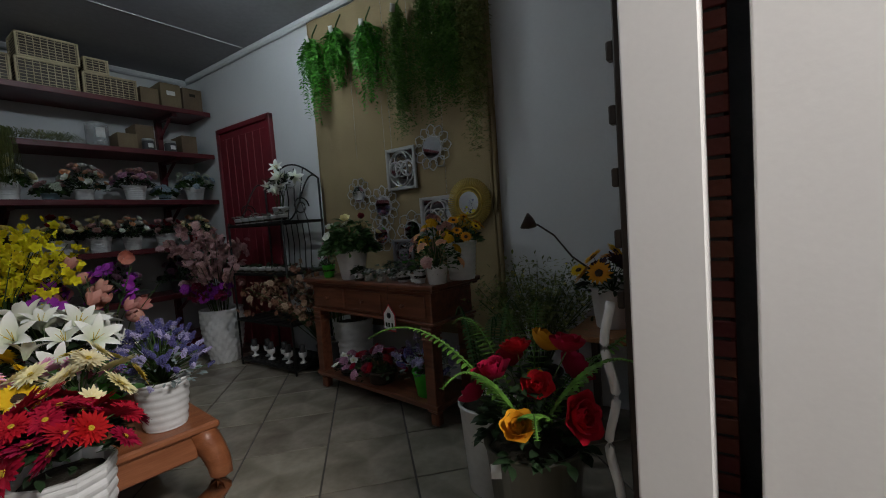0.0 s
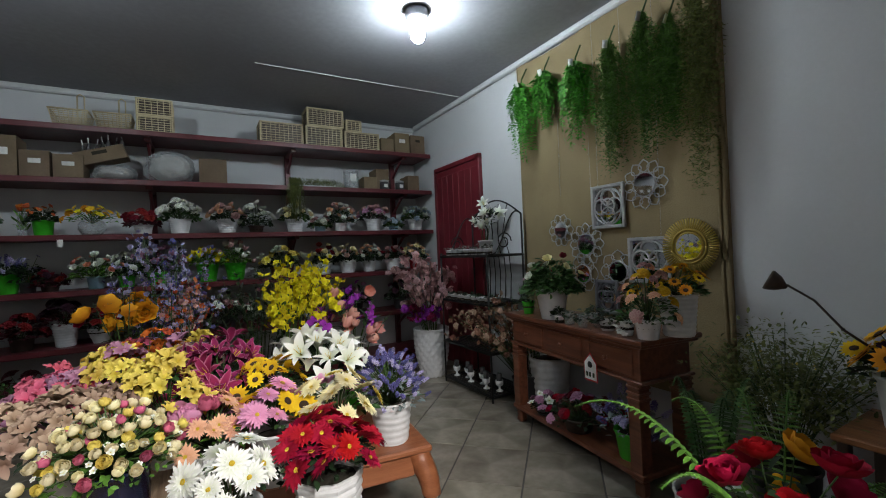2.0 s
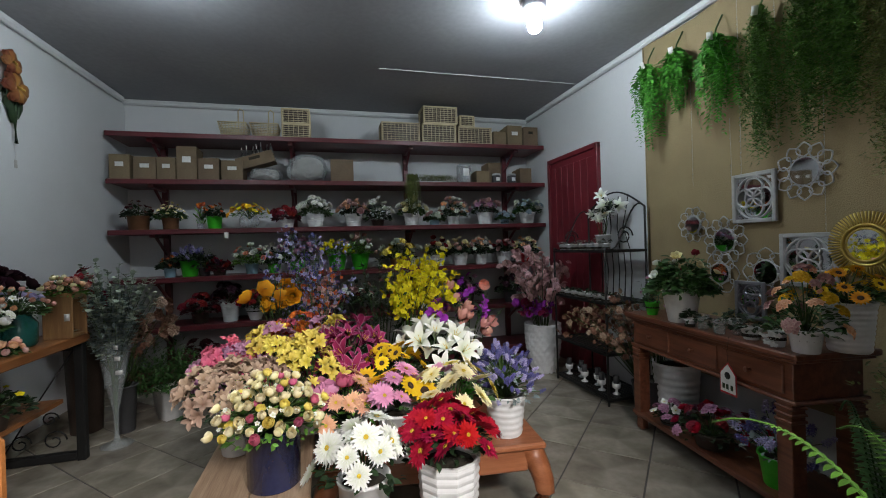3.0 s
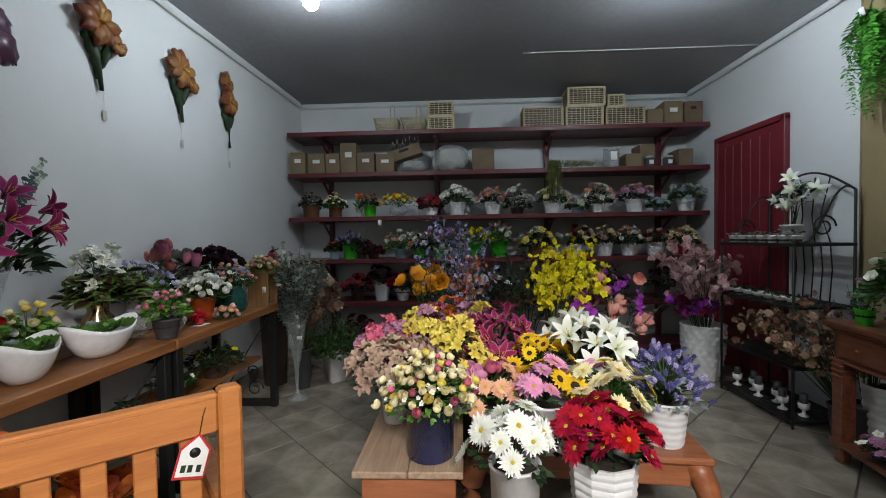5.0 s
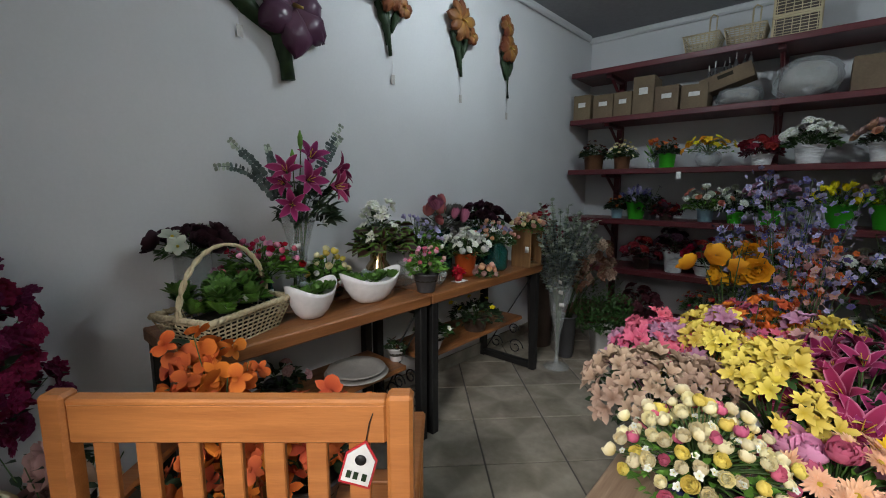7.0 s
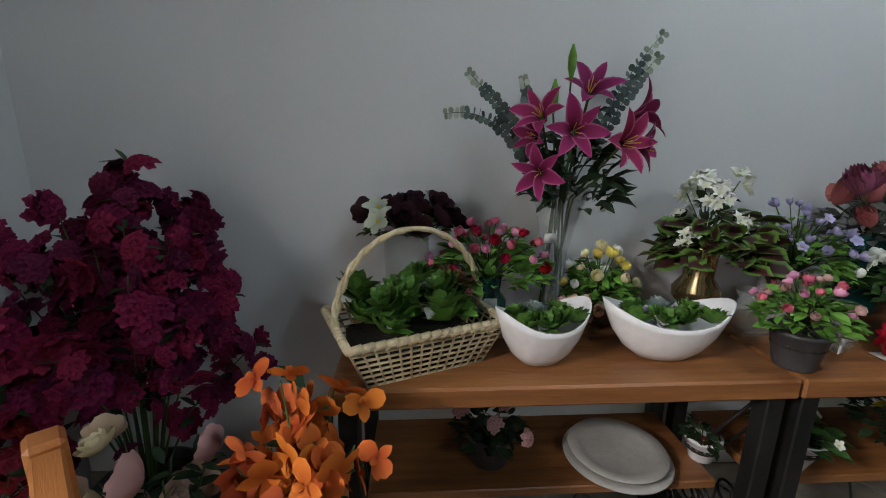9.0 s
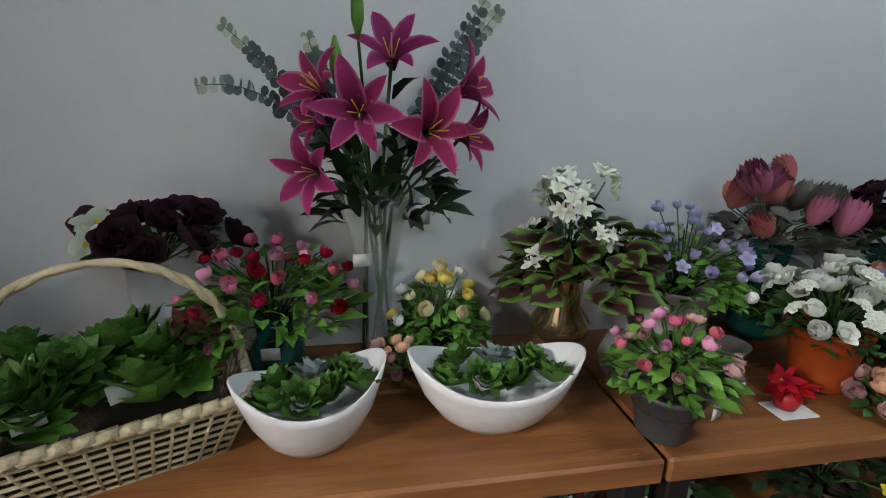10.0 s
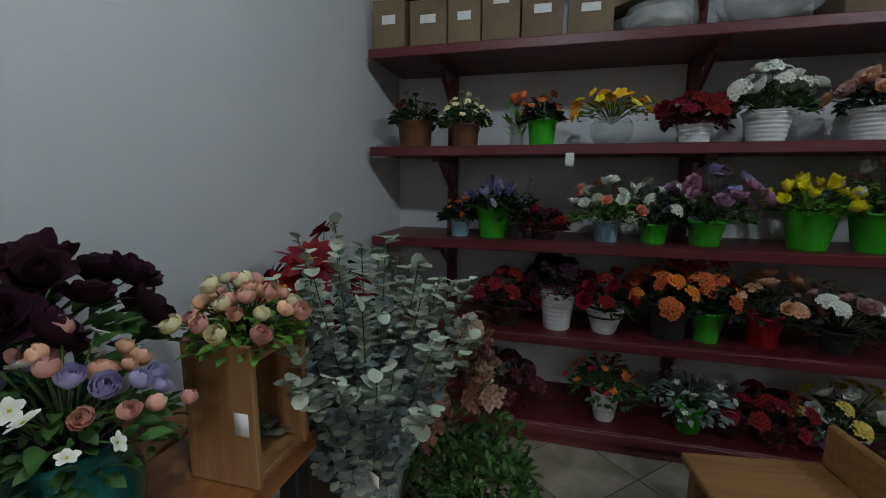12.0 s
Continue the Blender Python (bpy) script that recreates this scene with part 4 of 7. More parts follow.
# ---- flowers on the wall shelves ----
WP, GP = "white", "greenpot"
WHITE_BIG = (0.058, 0.078, 0.13, WP, 7)
WHITE_MID = (0.05, 0.066, 0.12, WP, 7)
GREEN = (0.05, 0.066, 0.12, GP, 0)
G = "flowers on the red shelves"
SH = [
    # shelf, y, pot, heads, count, size, R, height, leaf, label
    (2, -1.64, (0.07, 0.078, 0.13, "brownpot", 0), [("floret", "burgundyleaf")], 10, 0.02, 0.12, 0.1, "leafdark", "dark green foliage plant in a brown wicker pot"),
    (2, -1.36, (0.055, 0.062, 0.11, "brownpot", 0), [("floret", "cream")], 22, 0.016, 0.12, 0.11, "leaf", "tiny cream blossoms in a brown wicker pot"),
    (2, -0.96, (0.05, 0.06, 0.12, GP, 0), [("floret", "rust")], 8, 0.02, 0.09, 0.09, "leafdark", "dark red sprigs in a lime green pot"),
    (2, -0.26, (0.05, 0.062, 0.085, WP, 5), [("azalea", "darkred")], 7, 0.045, 0.12, 0.1, "burgundyleaf", "dark red flowers in a small white ribbed pot"),
    (2, 0.03, WHITE_BIG, [("rose", "white"), ("azalea", "white")], 15, 0.04, 0.15, 0.13, "leaf", "white roses in a white ribbed pot"),
    (2, 0.44, WHITE_BIG, [("rose", "dusty"), ("rose", "peach")], 11, 0.04, 0.13, 0.1, "leafdark", "dusty pink roses in a white ribbed pot"),
    (2, 0.71, (0.05, 0.06, 0.07, "darkwood", 0), [("rose", "white"), ("rose", "greygreen")], 11, 0.035, 0.14, 0.16, "leafdark", "white roses with dark leaves in a low dark pot"),
    (2, 1.1, WHITE_BIG, [("rose", "cream"), ("rose", "white")], 14, 0.038, 0.14, 0.11, "leaf", "creamy white roses in a white ribbed pot"),
    (2, 1.37, (0.045, 0.05, 0.06, "lightblue", 0), [("azalea", "greygreen"), ("rose", "dusty")], 9, 0.035, 0.11, 0.06, "leaf", "pale green and dusty flowers in a low pot"),
    (2, 1.6, (0.05, 0.06, 0.09, "white", 3), [("rose", "dusty"), ("rose", "white"), ("rose", "peach")], 15, 0.034, 0.15, 0.16, "leafdark", "cream and pink roses in a white pot"),
    (2, 2.0, WHITE_BIG, [("azalea", "mauve"), ("rose", "dusty")], 12, 0.036, 0.15, 0.12, "leafdark", "mauve blossoms in a white ribbed pot"),
    (2, 2.26, (0.04, 0.048, 0.06, "lightblue", 0), [("azalea", "blueish")], 8, 0.03, 0.1, 0.06, "leaf", "small bluish flowers in a light blue pot"),
    (2, 2.56, WHITE_BIG, [("azalea", "blueish"), ("rose", "greygreen")], 12, 0.036, 0.16, 0.11, "leaf", "bluish green flowers in a white ribbed pot"),
    (3, -1.38, (0.038, 0.045, 0.09, "lightblue", 0), [("floret", "rust")], 8, 0.018, 0.09, 0.08, "leafdark", "small dark sprigs in a light blue pot"),
    (3, -1.2, (0.055, 0.075, 0.15, GP, 0), [("spike", "lilac"), ("spike", "violet")], 14, 0.022, 0.13, 0.09, "leafdark", "lavender flowers in a lime green pot"),
    (3, -1.07, (0.04, 0.045, 0.08, "greypot", 0), [("floret", "violet")], 6, 0.018, 0.11, 0.16, "leafdark", "dark violet sprigs in a grey pot"),
    (3, -0.93, (0.045, 0.05, 0.05, "darkwood", 0), [("azalea", "plum"), ("rose", "darkred")], 9, 0.035, 0.1, 0.08, "burgundyleaf", "low burgundy flowers in a dark pot"),
    (3, -0.62, (0.045, 0.055, 0.1, "lightblue", 0), [("rose", "white"), ("rose", "coral"), ("azalea", "greygreen")], 16, 0.03, 0.17, 0.14, "leafbright", "white and coral flowers in a light blue pot"),
    (3, -0.4, (0.045, 0.055, 0.09, "greenpot", 0), [("azalea", "white")], 8, 0.032, 0.13, 0.16, "leafdark", "white clustered flowers in a green pot"),
    (3, -0.17, (0.052, 0.066, 0.11, GP, 0), [("rose", "mauve"), ("rose", "mauve"), ("peony", "lilac")], 14, 0.042, 0.17, 0.16, "leaf", "mauve roses in a lime green pot"),
    (3, 0.25, (0.06, 0.085, 0.16, GP, 0), [("tulip", "lemon")], 13, 0.026, 0.15, 0.1, "leafbright", "yellow tulips in a lime green pot"),
    (3, 0.5, (0.06, 0.085, 0.16, GP, 0), [("tulip", "white"), ("tulip", "dusty")], 10, 0.026, 0.13, 0.17, "leafbright", "white and pink tulips in a lime green pot"),
    (3, 0.93, (0.07, 0.08, 0.1, "lightpine", 0), [("peony", "greygreen"), ("azalea", "paleyellow")], 9, 0.055, 0.19, 0.15, "leafdark", "pale green hydrangea heads in a wooden pot"),
    (3, 1.4, WHITE_MID, [("rose", "darkred"), ("rose", "cream")], 9, 0.034, 0.12, 0.14, "leafdark", "dark red and cream flowers in a white pot"),
    (3, 1.67, WHITE_BIG, [("rose", "cream"), ("rose", "dusty")], 10, 0.032, 0.13, 0.11, "leafdark", "cream roses in a white ribbed pot"),
    (3, 1.93, WHITE_MID, [("rose", "peach"), ("rose", "white")], 10, 0.032, 0.13, 0.12, "leafdark", "peach roses in a white ribbed pot"),
    (3, 2.23, WHITE_BIG, [("rose", "dusty"), ("rose", "darkred")], 9, 0.034, 0.13, 0.1, "leafdark", "dusty roses in a white ribbed pot"),
    (3, 2.53, (0.05, 0.06, 0.1, "redpot", 0), [("rose", "cream"), ("rose", "peach")], 13, 0.032, 0.15, 0.14, "leafdark", "cream roses in a red pot"),
    (4, -0.84, (0.06, 0.078, 0.18, WP, 8), [("azalea", "plum")], 9, 0.045, 0.15, 0.15, "burgundyleaf", "burgundy foliage in a white ribbed pot"),
    (4, -1.12, (0.06, 0.07, 0.1, "darkwood", 0), [("azalea", "darkred")], 7, 0.045, 0.15, 0.14, "burgundyleaf", "dark red foliage in a dark pot"),
    (4, -0.6, (0.05, 0.085, 0.12, WP, 4), [("azalea", "darkred"), ("rose", "red")], 9, 0.04, 0.14, 0.13, "leafdark", "red flowers in a white ribbed bowl"),
    (4, -0.3, (0.07, 0.085, 0.17, "greypot", 0), [("azalea", "rust"), ("azalea", "orange")], 12, 0.045, 0.16, 0.13, "leafdark", "orange-red flowers in a dark grey pot"),
    (4, -0.12, (0.05, 0.062, 0.14, GP, 0), [("azalea", "rust")], 7, 0.042, 0.12, 0.2, "leafdark", "orange-red flowers in a lime green pot"),
    (4, 0.12, (0.055, 0.068, 0.14, "redpot", 0), [("rose", "peach"), ("azalea", "peach")], 9, 0.042, 0.17, 0.15, "leafdark", "peach carnations in a dark red pot"),
    (4, 0.42, (0.05, 0.06, 0.1, "greypot", 0), [("azalea", "white"), ("rose", "dusty")], 12, 0.04, 0.19, 0.17, "leafdark", "white and pale pink blossoms in a grey pot"),
    (4, 0.95, (0.055, 0.07, 0.13, GP, 0), [("azalea", "darkred")], 7, 0.04, 0.13, 0.12, "leafdark", "dark red flowers in a lime green pot"),
    (4, 1.22, WHITE_MID, [("azalea", "plum")], 7, 0.04, 0.13, 0.14, "leafdark", "plum-coloured flowers in a white pot"),
    (4, 1.75, (0.055, 0.07, 0.12, "greypot", 0), [("azalea", "purple"), ("rose", "mauve")], 9, 0.04, 0.16, 0.16, "leafdark", "purple flowers in a dark grey pot"),
    (4, 2.3, (0.055, 0.07, 0.12, "greypot", 0), [("azalea", "plum")], 7, 0.04, 0.15, 0.15, "leafdark", "dark flowers in a grey pot"),
    (5, -1.12, (0.06, 0.07, 0.08, "darkwood", 0), [("azalea", "burgundyleaf")], 8, 0.05, 0.18, 0.14, "burgundyleaf", "dark brown foliage in a low pot"),
    (5, -0.57, (0.045, 0.065, 0.15, WP, 7), [("floret", "red"), ("floret", "rust")], 22, 0.018, 0.17, 0.15, "leaf", "red berries and leaves in a white pot"),
    (5, -0.16, (0.05, 0.06, 0.13, GP, 0), [("floret", "white")], 14, 0.018, 0.18, 0.14, "euca", "pale leafy plant in a lime green pot"),
    (5, 0.2, (0.06, 0.07, 0.08, "darkwood", 0), [("azalea", "darkred")], 9, 0.045, 0.17, 0.13, "burgundyleaf", "dark red blossoms in a dark pot"),
    (5, 0.5, (0.07, 0.09, 0.1, WP, 3), [("rose", "white"), ("azalea", "paleyellow")], 11, 0.045, 0.18, 0.15, "leaf", "white and yellow flowers in a white bowl"),
]
for i, y, pt, hd, n, size, R, Hh, leaf, label in SH:
    k = 1.2 if i < 4 else 1.12
    potted((-4.54, y, SHELF_Z[i]), (pt[0] * k, pt[1] * k, pt[2] * 1.1, pt[3], pt[4]), hd, int(n * 1.6), size * 1.12, R * 1.25, Hh * 1.3, label, leaf, 130, 0.058, group=G)
for y, lab in ((-1.09, "orange tulips in a tall green glass vase"),):
    th = thing("tulip_vase", (-4.54, y, SHELF_Z[2]), lab, "vase")
    glass_vase(th, [(0.03, 0), (0.032, 0.02), (0.034, 0.2)], 0.003, "glass")
    lb = MB()
    leaves(lb, 26, (0, 0, 0.05), 0.03, 0.14, 0.1, random.Random(4), 0, (0.22, 1.2, -0.2, 0.3), 2.5)
    part("foliage", lb, M["leafbright"], th)
    bouquet(th, 0.2, 0.04, 0.06, [head("tulip", "rust"), head("tulip", "orange")], 6, 0.022, fol=False, seed=3)
th = thing("flower_bowl", (-4.52, -0.63, SHELF_Z[2]), "yellow and amber flowers in a clear glass bowl", "vase")
glass_vase(th, [(0.04, 0), (0.075, 0.01), (0.1, 0.05), (0.1, 0.1), (0.08, 0.13)], 0.003)
bouquet(th, 0.13, 0.2, 0.12, [head("floret", "yellow"), head("azalea", "amber"), head("floret", "lemon")], 24, 0.034, "leafbright", 40, 0.05, 9)
th = thing("shelf_tag", (-4.378, -0.82, 1.5), "white paper tag hanging from a shelf edge", "tag")
mb = MB()
box(mb, (0, 0, 0.0), (0.002, 0.04, 0.06), bev=0)
part("tag", mb, M["paper"], th, smooth=False)
mb = MB()
tube(mb, [(0, 0, 0.03), (-0.004, 0, 0.064)], 0.001, 4)
part("string", mb, M["paper"], th)

# trailing grass over the second shelf's edge
th = thing("trailing_grass", (-4.42, 1.1, SHELF_Z[1]), "olive trailing grass plant hanging over the shelf edge", "plant")
rng = random.Random(5)
mb = MB()
for k in range(300):
    hang = k % 3 != 0
    y0 = rng.uniform(-0.05, 0.04) if hang else rng.uniform(-0.02, 0.4)
    L = rng.uniform(0.12, 0.42) if hang else rng.uniform(-0.02, 0.05)
    x1 = rng.uniform(0.045, 0.085)
    dy = rng.gauss(-0.02, 0.035) if hang else rng.uniform(-0.02, 0.16)
    pts = [(0, y0, 0.015), (x1 * 0.6, y0 + dy * 0.4, 0.05 + rng.uniform(0, 0.04)), (x1, y0 + dy * 0.8, 0.03 - L * 0.4), (x1 + 0.01, y0 + dy, 0.02 - L)]
    tube(mb, pts, 0.0022, 3, 0, 0.0008)
tagged(part("blades", mb, M["fernolive"], th), kind="stuff")


# ---- boxes, crates and bags on the upper shelves ----
def crate(y0, y1, z, h, x=-4.55, dpt=0.26, label="pale woven wicker crate"):
    th = thing("wicker_crate", (x, (y0 + y1) / 2, z), label, "crate", "wicker crates on the top shelf")
    w = y1 - y0 - 0.012
    mb = MB()
    for zz in (0.008, h - 0.008):
        for sx in (-1, 1):
            box(mb, (sx * (dpt / 2 - 0.008), 0, zz), (0.016, w, 0.016), bev=0.003)
            box(mb, (0, sx * (w / 2 - 0.008), zz), (dpt, 0.016, 0.016), bev=0.003)
    for sx in (-1, 1):
        for sy in (-1, 1):
            box(mb, (sx * (dpt / 2 - 0.008), sy * (w / 2 - 0.008), h / 2), (0.016, 0.016, h), bev=0.003)
    part("frame", mb, M["wicker"], th, smooth=False)
    mb = MB()
    nr = max(3, int(h / 0.028))
    for k in range(nr):
        z1 = 0.02 + (h - 0.04) * (k + 0.5) / nr
        for sx in (-1, 1):
            box(mb, (sx * (dpt / 2 - 0.008 + 0.003 * (-1) ** k), 0, z1), (0.004, w - 0.02, 0.0045), bev=0)
            box(mb, (0, sx * (w / 2 - 0.008), z1), (dpt - 0.02, 0.004, 0.006), bev=0)
    nc = max(4, int(w / 0.042))
    for k in range(nc):
        yy = -w / 2 + w * (k + 0.5) / nc
        for sx in (-1, 1):
            box(mb, (sx * (dpt / 2 - 0.008), yy, h / 2), (0.004, 0.005, h - 0.02), bev=0)
    tagged(part("weave", mb, M["wicker"], th, smooth=False), kind="stuff")
    # dark block put inside so the gaps in the weave read as shade
    mb = MB()
    box(mb, (0, 0, h / 2), (dpt - 0.03, w - 0.03, h - 0.024), bev=0)
    part("shade_core", mb, M["darkwood"], th, "dark block standing in for the crate's shaded inside", smooth=False)


def handled_basket(y, z, w, h):
    th = thing("handled_basket", (-4.52, y, z), "small pale wicker basket with an upright handle", "basket", "handled baskets")
    mb = MB()
    for k in range(9):
        u = k / 8
        a, b = (0.1 + 0.03 * u), (w * 0.42 + w * 0.1 * u)
        pts = [(a, b, u * h), (-a, b, u * h), (-a, -b, u * h), (a, -b, u * h), (a, b, u * h)]
        tube(mb, pts, 0.004 if k < 8 else 0.008, 4)
    for k in range(9):
        u = -1 + 2 * k / 8
        for sx in (-1, 1):
            tube(mb, [(sx * 0.1, u * w * 0.42, 0), (sx * 0.13, u * w * 0.52, h)], 0.004, 4)
    box(mb, (0, 0, 0.006), (0.2, w * 0.84, 0.008), bev=0)
    part("weave", mb, M["wicker"], th)
    mb = MB()
    tube(mb, [(-0.1, w * 0.08, h * 0.4), (-0.105, w * 0.08, h + 0.19), (-0.105, w * 0.08 + 0.02, h + 0.21), (-0.105, w * 0.08 + 0.05, h + 0.19), (-0.1, w * 0.08 + 0.05, h * 0.4)], 0.007, 5)
    part("handle", mb, M["wicker"], th)


Z1, Z2 = SHELF_Z[0], SHELF_Z[1]
handled_basket(-0.74, Z1, 0.25, 0.13)
handled_basket(-0.44, Z1, 0.26, 0.13)
crate(-0.28, 0.02, Z1, 0.15)
crate(-0.28, 0.02, Z1 + 0.152, 0.16)
crate(0.76, 1.21, Z1, 0.22)
crate(1.22, 1.64, Z1, 0.22)
crate(1.65, 2.08, Z1, 0.2)
crate(1.24, 1.66, Z1 + 0.222, 0.2)
crate(1.67, 1.87, Z1 + 0.202, 0.13)


def carton(y0, y1, z, h, dpt=0.24, x=-4.55, label="plain brown cardboard box", open_top=False, lab=True, hole=False, tilt=0, group="cardboard boxes"):
    th = thing("cardboard_box", (x, (y0 + y1) / 2, z), label, "box", group)
    if tilt:
        th.matrix_basis = pose(x, (y0 + y1) / 2, z, tilt)
    w = y1 - y0
    mb = MB()
    t = 0.004
    box(mb, (0, 0, t / 2), (dpt, w, t), bev=0)
    for sx in (-1, 1):
        box(mb, (sx * (dpt / 2 - t / 2), 0, h / 2), (t, w, h), bev=0.001)
        box(mb, (0, sx * (w / 2 - t / 2), h / 2), (dpt - 2 * t, t, h), bev=0.001)
    part("body", mb, M["card"], th, smooth=False)
    for sx in (-1, 1):
        mb = MB()
        if open_top:
            box(mb, (sx * (dpt / 2 + 0.03), 0, h + 0.012), (0.07, w * 0.98, 0.003), bev=0, rot=Matrix.Rotation(sx * 0.5, 3, "Y"))
        else:
            box(mb, (sx * dpt / 4, 0, h + 0.002 * sx), (dpt / 2 - 0.002, w - 0.002, 0.003), bev=0)
        part("flap", mb, M["card"], th, smooth=False)
    if lab:
        mb = MB()
        box(mb, (dpt / 2 + 0.001, 0.0, h * 0.62), (0.001, w * 0.42, h * 0.18), bev=0)
        part("label", mb, M["paper"], th, "white shipping label", smooth=False)
    if hole:
        mb = MB()
        box(mb, (dpt / 2 + 0.0008, 0, h * 0.72), (0.001, w * 0.3, 0.03), bev=0)
        part("handle_hole", mb, M["soil"], th, "dark oval hand hole", smooth=False)
    return th


carton(2.1, 2.26, Z1, 0.16, lab=False)
carton(2.28, 2.47, Z1, 0.24)
carton(2.49, 2.68, Z1, 0.23, hole=True, lab=False, label="brown cardboard box with a hand hole")
for y0, y1, h in ((-1.83, -1.66, 0.24), (-1.63, -1.44, 0.22), (-1.43, -1.27, 0.22), (-1.26, -1.08, 0.33), (-1.07, -0.88, 0.22), (-0.86, -0.66, 0.2)):
    carton(y0, y1, Z2, h, label="brown cardboard box with a white label")
carton(0.21, 0.45, Z2, 0.235, lab=False)
carton(1.87, 2.03, Z2, 0.14, lab=False)
carton(2.04, 2.2, Z2, 0.25, x=-4.6, lab=False)
carton(2.43, 2.58, Z2, 0.18, lab=False)
tb = carton(-0.71, -0.34, Z2 + 0.16, 0.12, 0.2, label="tilted open cardboard tray holding small bottles", lab=False, open_top=False, tilt=17, hole=True)
for k in range(7):
    bt = thing("small_bottle", (-4.55 + 0.05 * math.sin(k * 2.1), -0.68 + k * 0.047, Z2 + 0.205 + k * 0.0145), "dark bottle with a pale stick stopper", "bottle", "bottles in the tray")
    mb = MB()
    lathe(mb, [(0.016, 0), (0.018, 0.005), (0.018, 0.07), (0.008, 0.09), (0.008, 0.105)], 10, closed_top=True)
    part("bottle_body", mb, M["greypot"], bt)
    mb = MB()
    tube(mb, [(0, 0, 0.1), (0.004, 0.008 * (k % 3 - 1), 0.155)], 0.005, 5)
    part("stopper", mb, M["paper"], bt)


def plastic_bag(y, z, w, h, seed):
    th = thing("plastic_bag", (-4.53, y, z), "crumpled clear plastic bag of grey goods", "bag", "plastic bags")
    rng = random.Random(seed)
    for nm, sc, m in (("wrap", 1.0, "plastic"), ("filling", 0.8, "plate")):
        bm = bmesh.new()
        bmesh.ops.create_icosphere(bm, subdivisions=4, radius=0.5)
        for v in bm.verts:
            n = noise.noise(v.co * 4 + Vector((seed, 0, 0))) * 0.16 + noise.noise(v.co * 11) * 0.07
            c = v.co * (1 + n) * sc
            q = max(abs(c.x), abs(c.y), abs(c.z)) / max(c.length, 1e-6)
            c = c * (1 + 0.35 * (1 - q))
            v.co = Vector((c.x * 0.24, c.y * w, max(c.z, -0.46) * h + 0.47 * h))
        mb = MB()
        bm.verts.index_update()
        mb.add([v.co[:] for v in bm.verts], [[v.index for v in f.verts] for f in bm.faces])
        bm.free()
        part(nm, mb, M[m], th, smooth=nm == "filling")


plastic_bag(-0.45, Z2, 0.32, 0.15, 2)
plastic_bag(-0.03, Z2, 0.4, 0.31, 5)
jr = thing("clear_box", (-4.54, 1.75, Z2), "clear plastic canister with a white label", "canister")
glass_vase(jr, [(0.085, 0), (0.088, 0.01), (0.088, 0.22), (0.07, 0.23)], 0.003, "plastic", "canister_body")
mb = MB()
box(mb, (0.089, 0, 0.13), (0.001, 0.07, 0.09), bev=0)
part("label", mb, M["paper"], jr, smooth=False)
for y in (2.13, 2.33):
    jr = thing("jar", (-4.46, y, Z2), "small dark jar with a white label", "jar", "jars on the shelf")
    mb = MB()
    lathe(mb, [(0.05, 0), (0.054, 0.005), (0.054, 0.085), (0.045, 0.095)], 18, closed_top=True)
    part("jar_body", mb, M["greypot"], jr)
    mb = MB()
    lathe(mb, [(0.05, 0.092), (0.052, 0.095), (0.052, 0.112), (0.04, 0.116)], 18, closed_top=True)
    part("lid", mb, M["silver"], jr)
    mb = MB()
    box(mb, (0.0545, 0, 0.045), (0.001, 0.045, 0.04), bev=0)
    part("label", mb, M["paper"], jr, smooth=False)


# ---- flowers in the middle ----
GC = "pots of flowers in the middle"
BZ, OZ = 0.502, 0.436
th = potted((-1.32, -0.05, BZ), (0.088, 0.092, 0.2, "bluepot", 0), [("bud", "cream"), ("bud", "cream"), ("bud", "paleyellow"), ("bud", "rose"), ("bud", "cream"), ("bud", "cream")], 110, 0.0185, 0.19, 0.16, "cream and pink ranunculus in a navy enamel pot", "leafbright", 170, 0.04, group=GC)
bouquet(th, 0.2, 0.2, 0.14, [head("floret", "white")], 45, 0.01, fol=False, seed=61, name="filler_blossom")
potted((-1.58, 0.2, OZ), (0.075, 0.095, 0.16, WP, 5), [("gerbera", "peach"), ("gerbera", "coral"), ("bud", "rose"), ("gerbera", "peach"), ("bud", "pink")], 34, 0.042, 0.16, 0.15, "peach and coral daisies in a white ribbed pot", "leafbright", 70, 0.05, group=GC, up=0.02)
potted((-1.17, 0.25, 0.0), (0.07, 0.085, 0.555, WP, 0), [("gerbera", "white")], 20, 0.054, 0.17, 0.15, "white daisies in a tall plain white pot", "leafdark", 70, 0.05, group=GC, droop=1.1, up=0.02)
potted((-1.13, 0.535, 0.0), (0.07, 0.107, 0.6, WP, 20), [("gerbera", "red")], 34, 0.048, 0.165, 0.12, "red gerberas in a tall white ribbed pot with facets", "leafdark", 90, 0.05, group=GC, hexa=True, droop=0.8, up=0.045)
potted((-1.5, 0.42, OZ), (0.066, 0.085, 0.2, WP, 0), [("gerbera", "pink"), ("gerbera", "pink"), ("sunflower", "yellow"), ("gerbera", "pink")], 17, 0.05, 0.14, 0.13, "pink gerberas and sunflowers in a white pot", "leaf", 50, 0.05, group=GC, up=0.03)
potted((-1.72, 0.43, OZ), (0.06, 0.075, 0.25, WP, 0), [("sunflower", "yellow")], 20, 0.044, 0.15, 0.15, "small yellow sunflowers in a white pot", "leaf", 40, 0.05, group=GC, up=0.03)
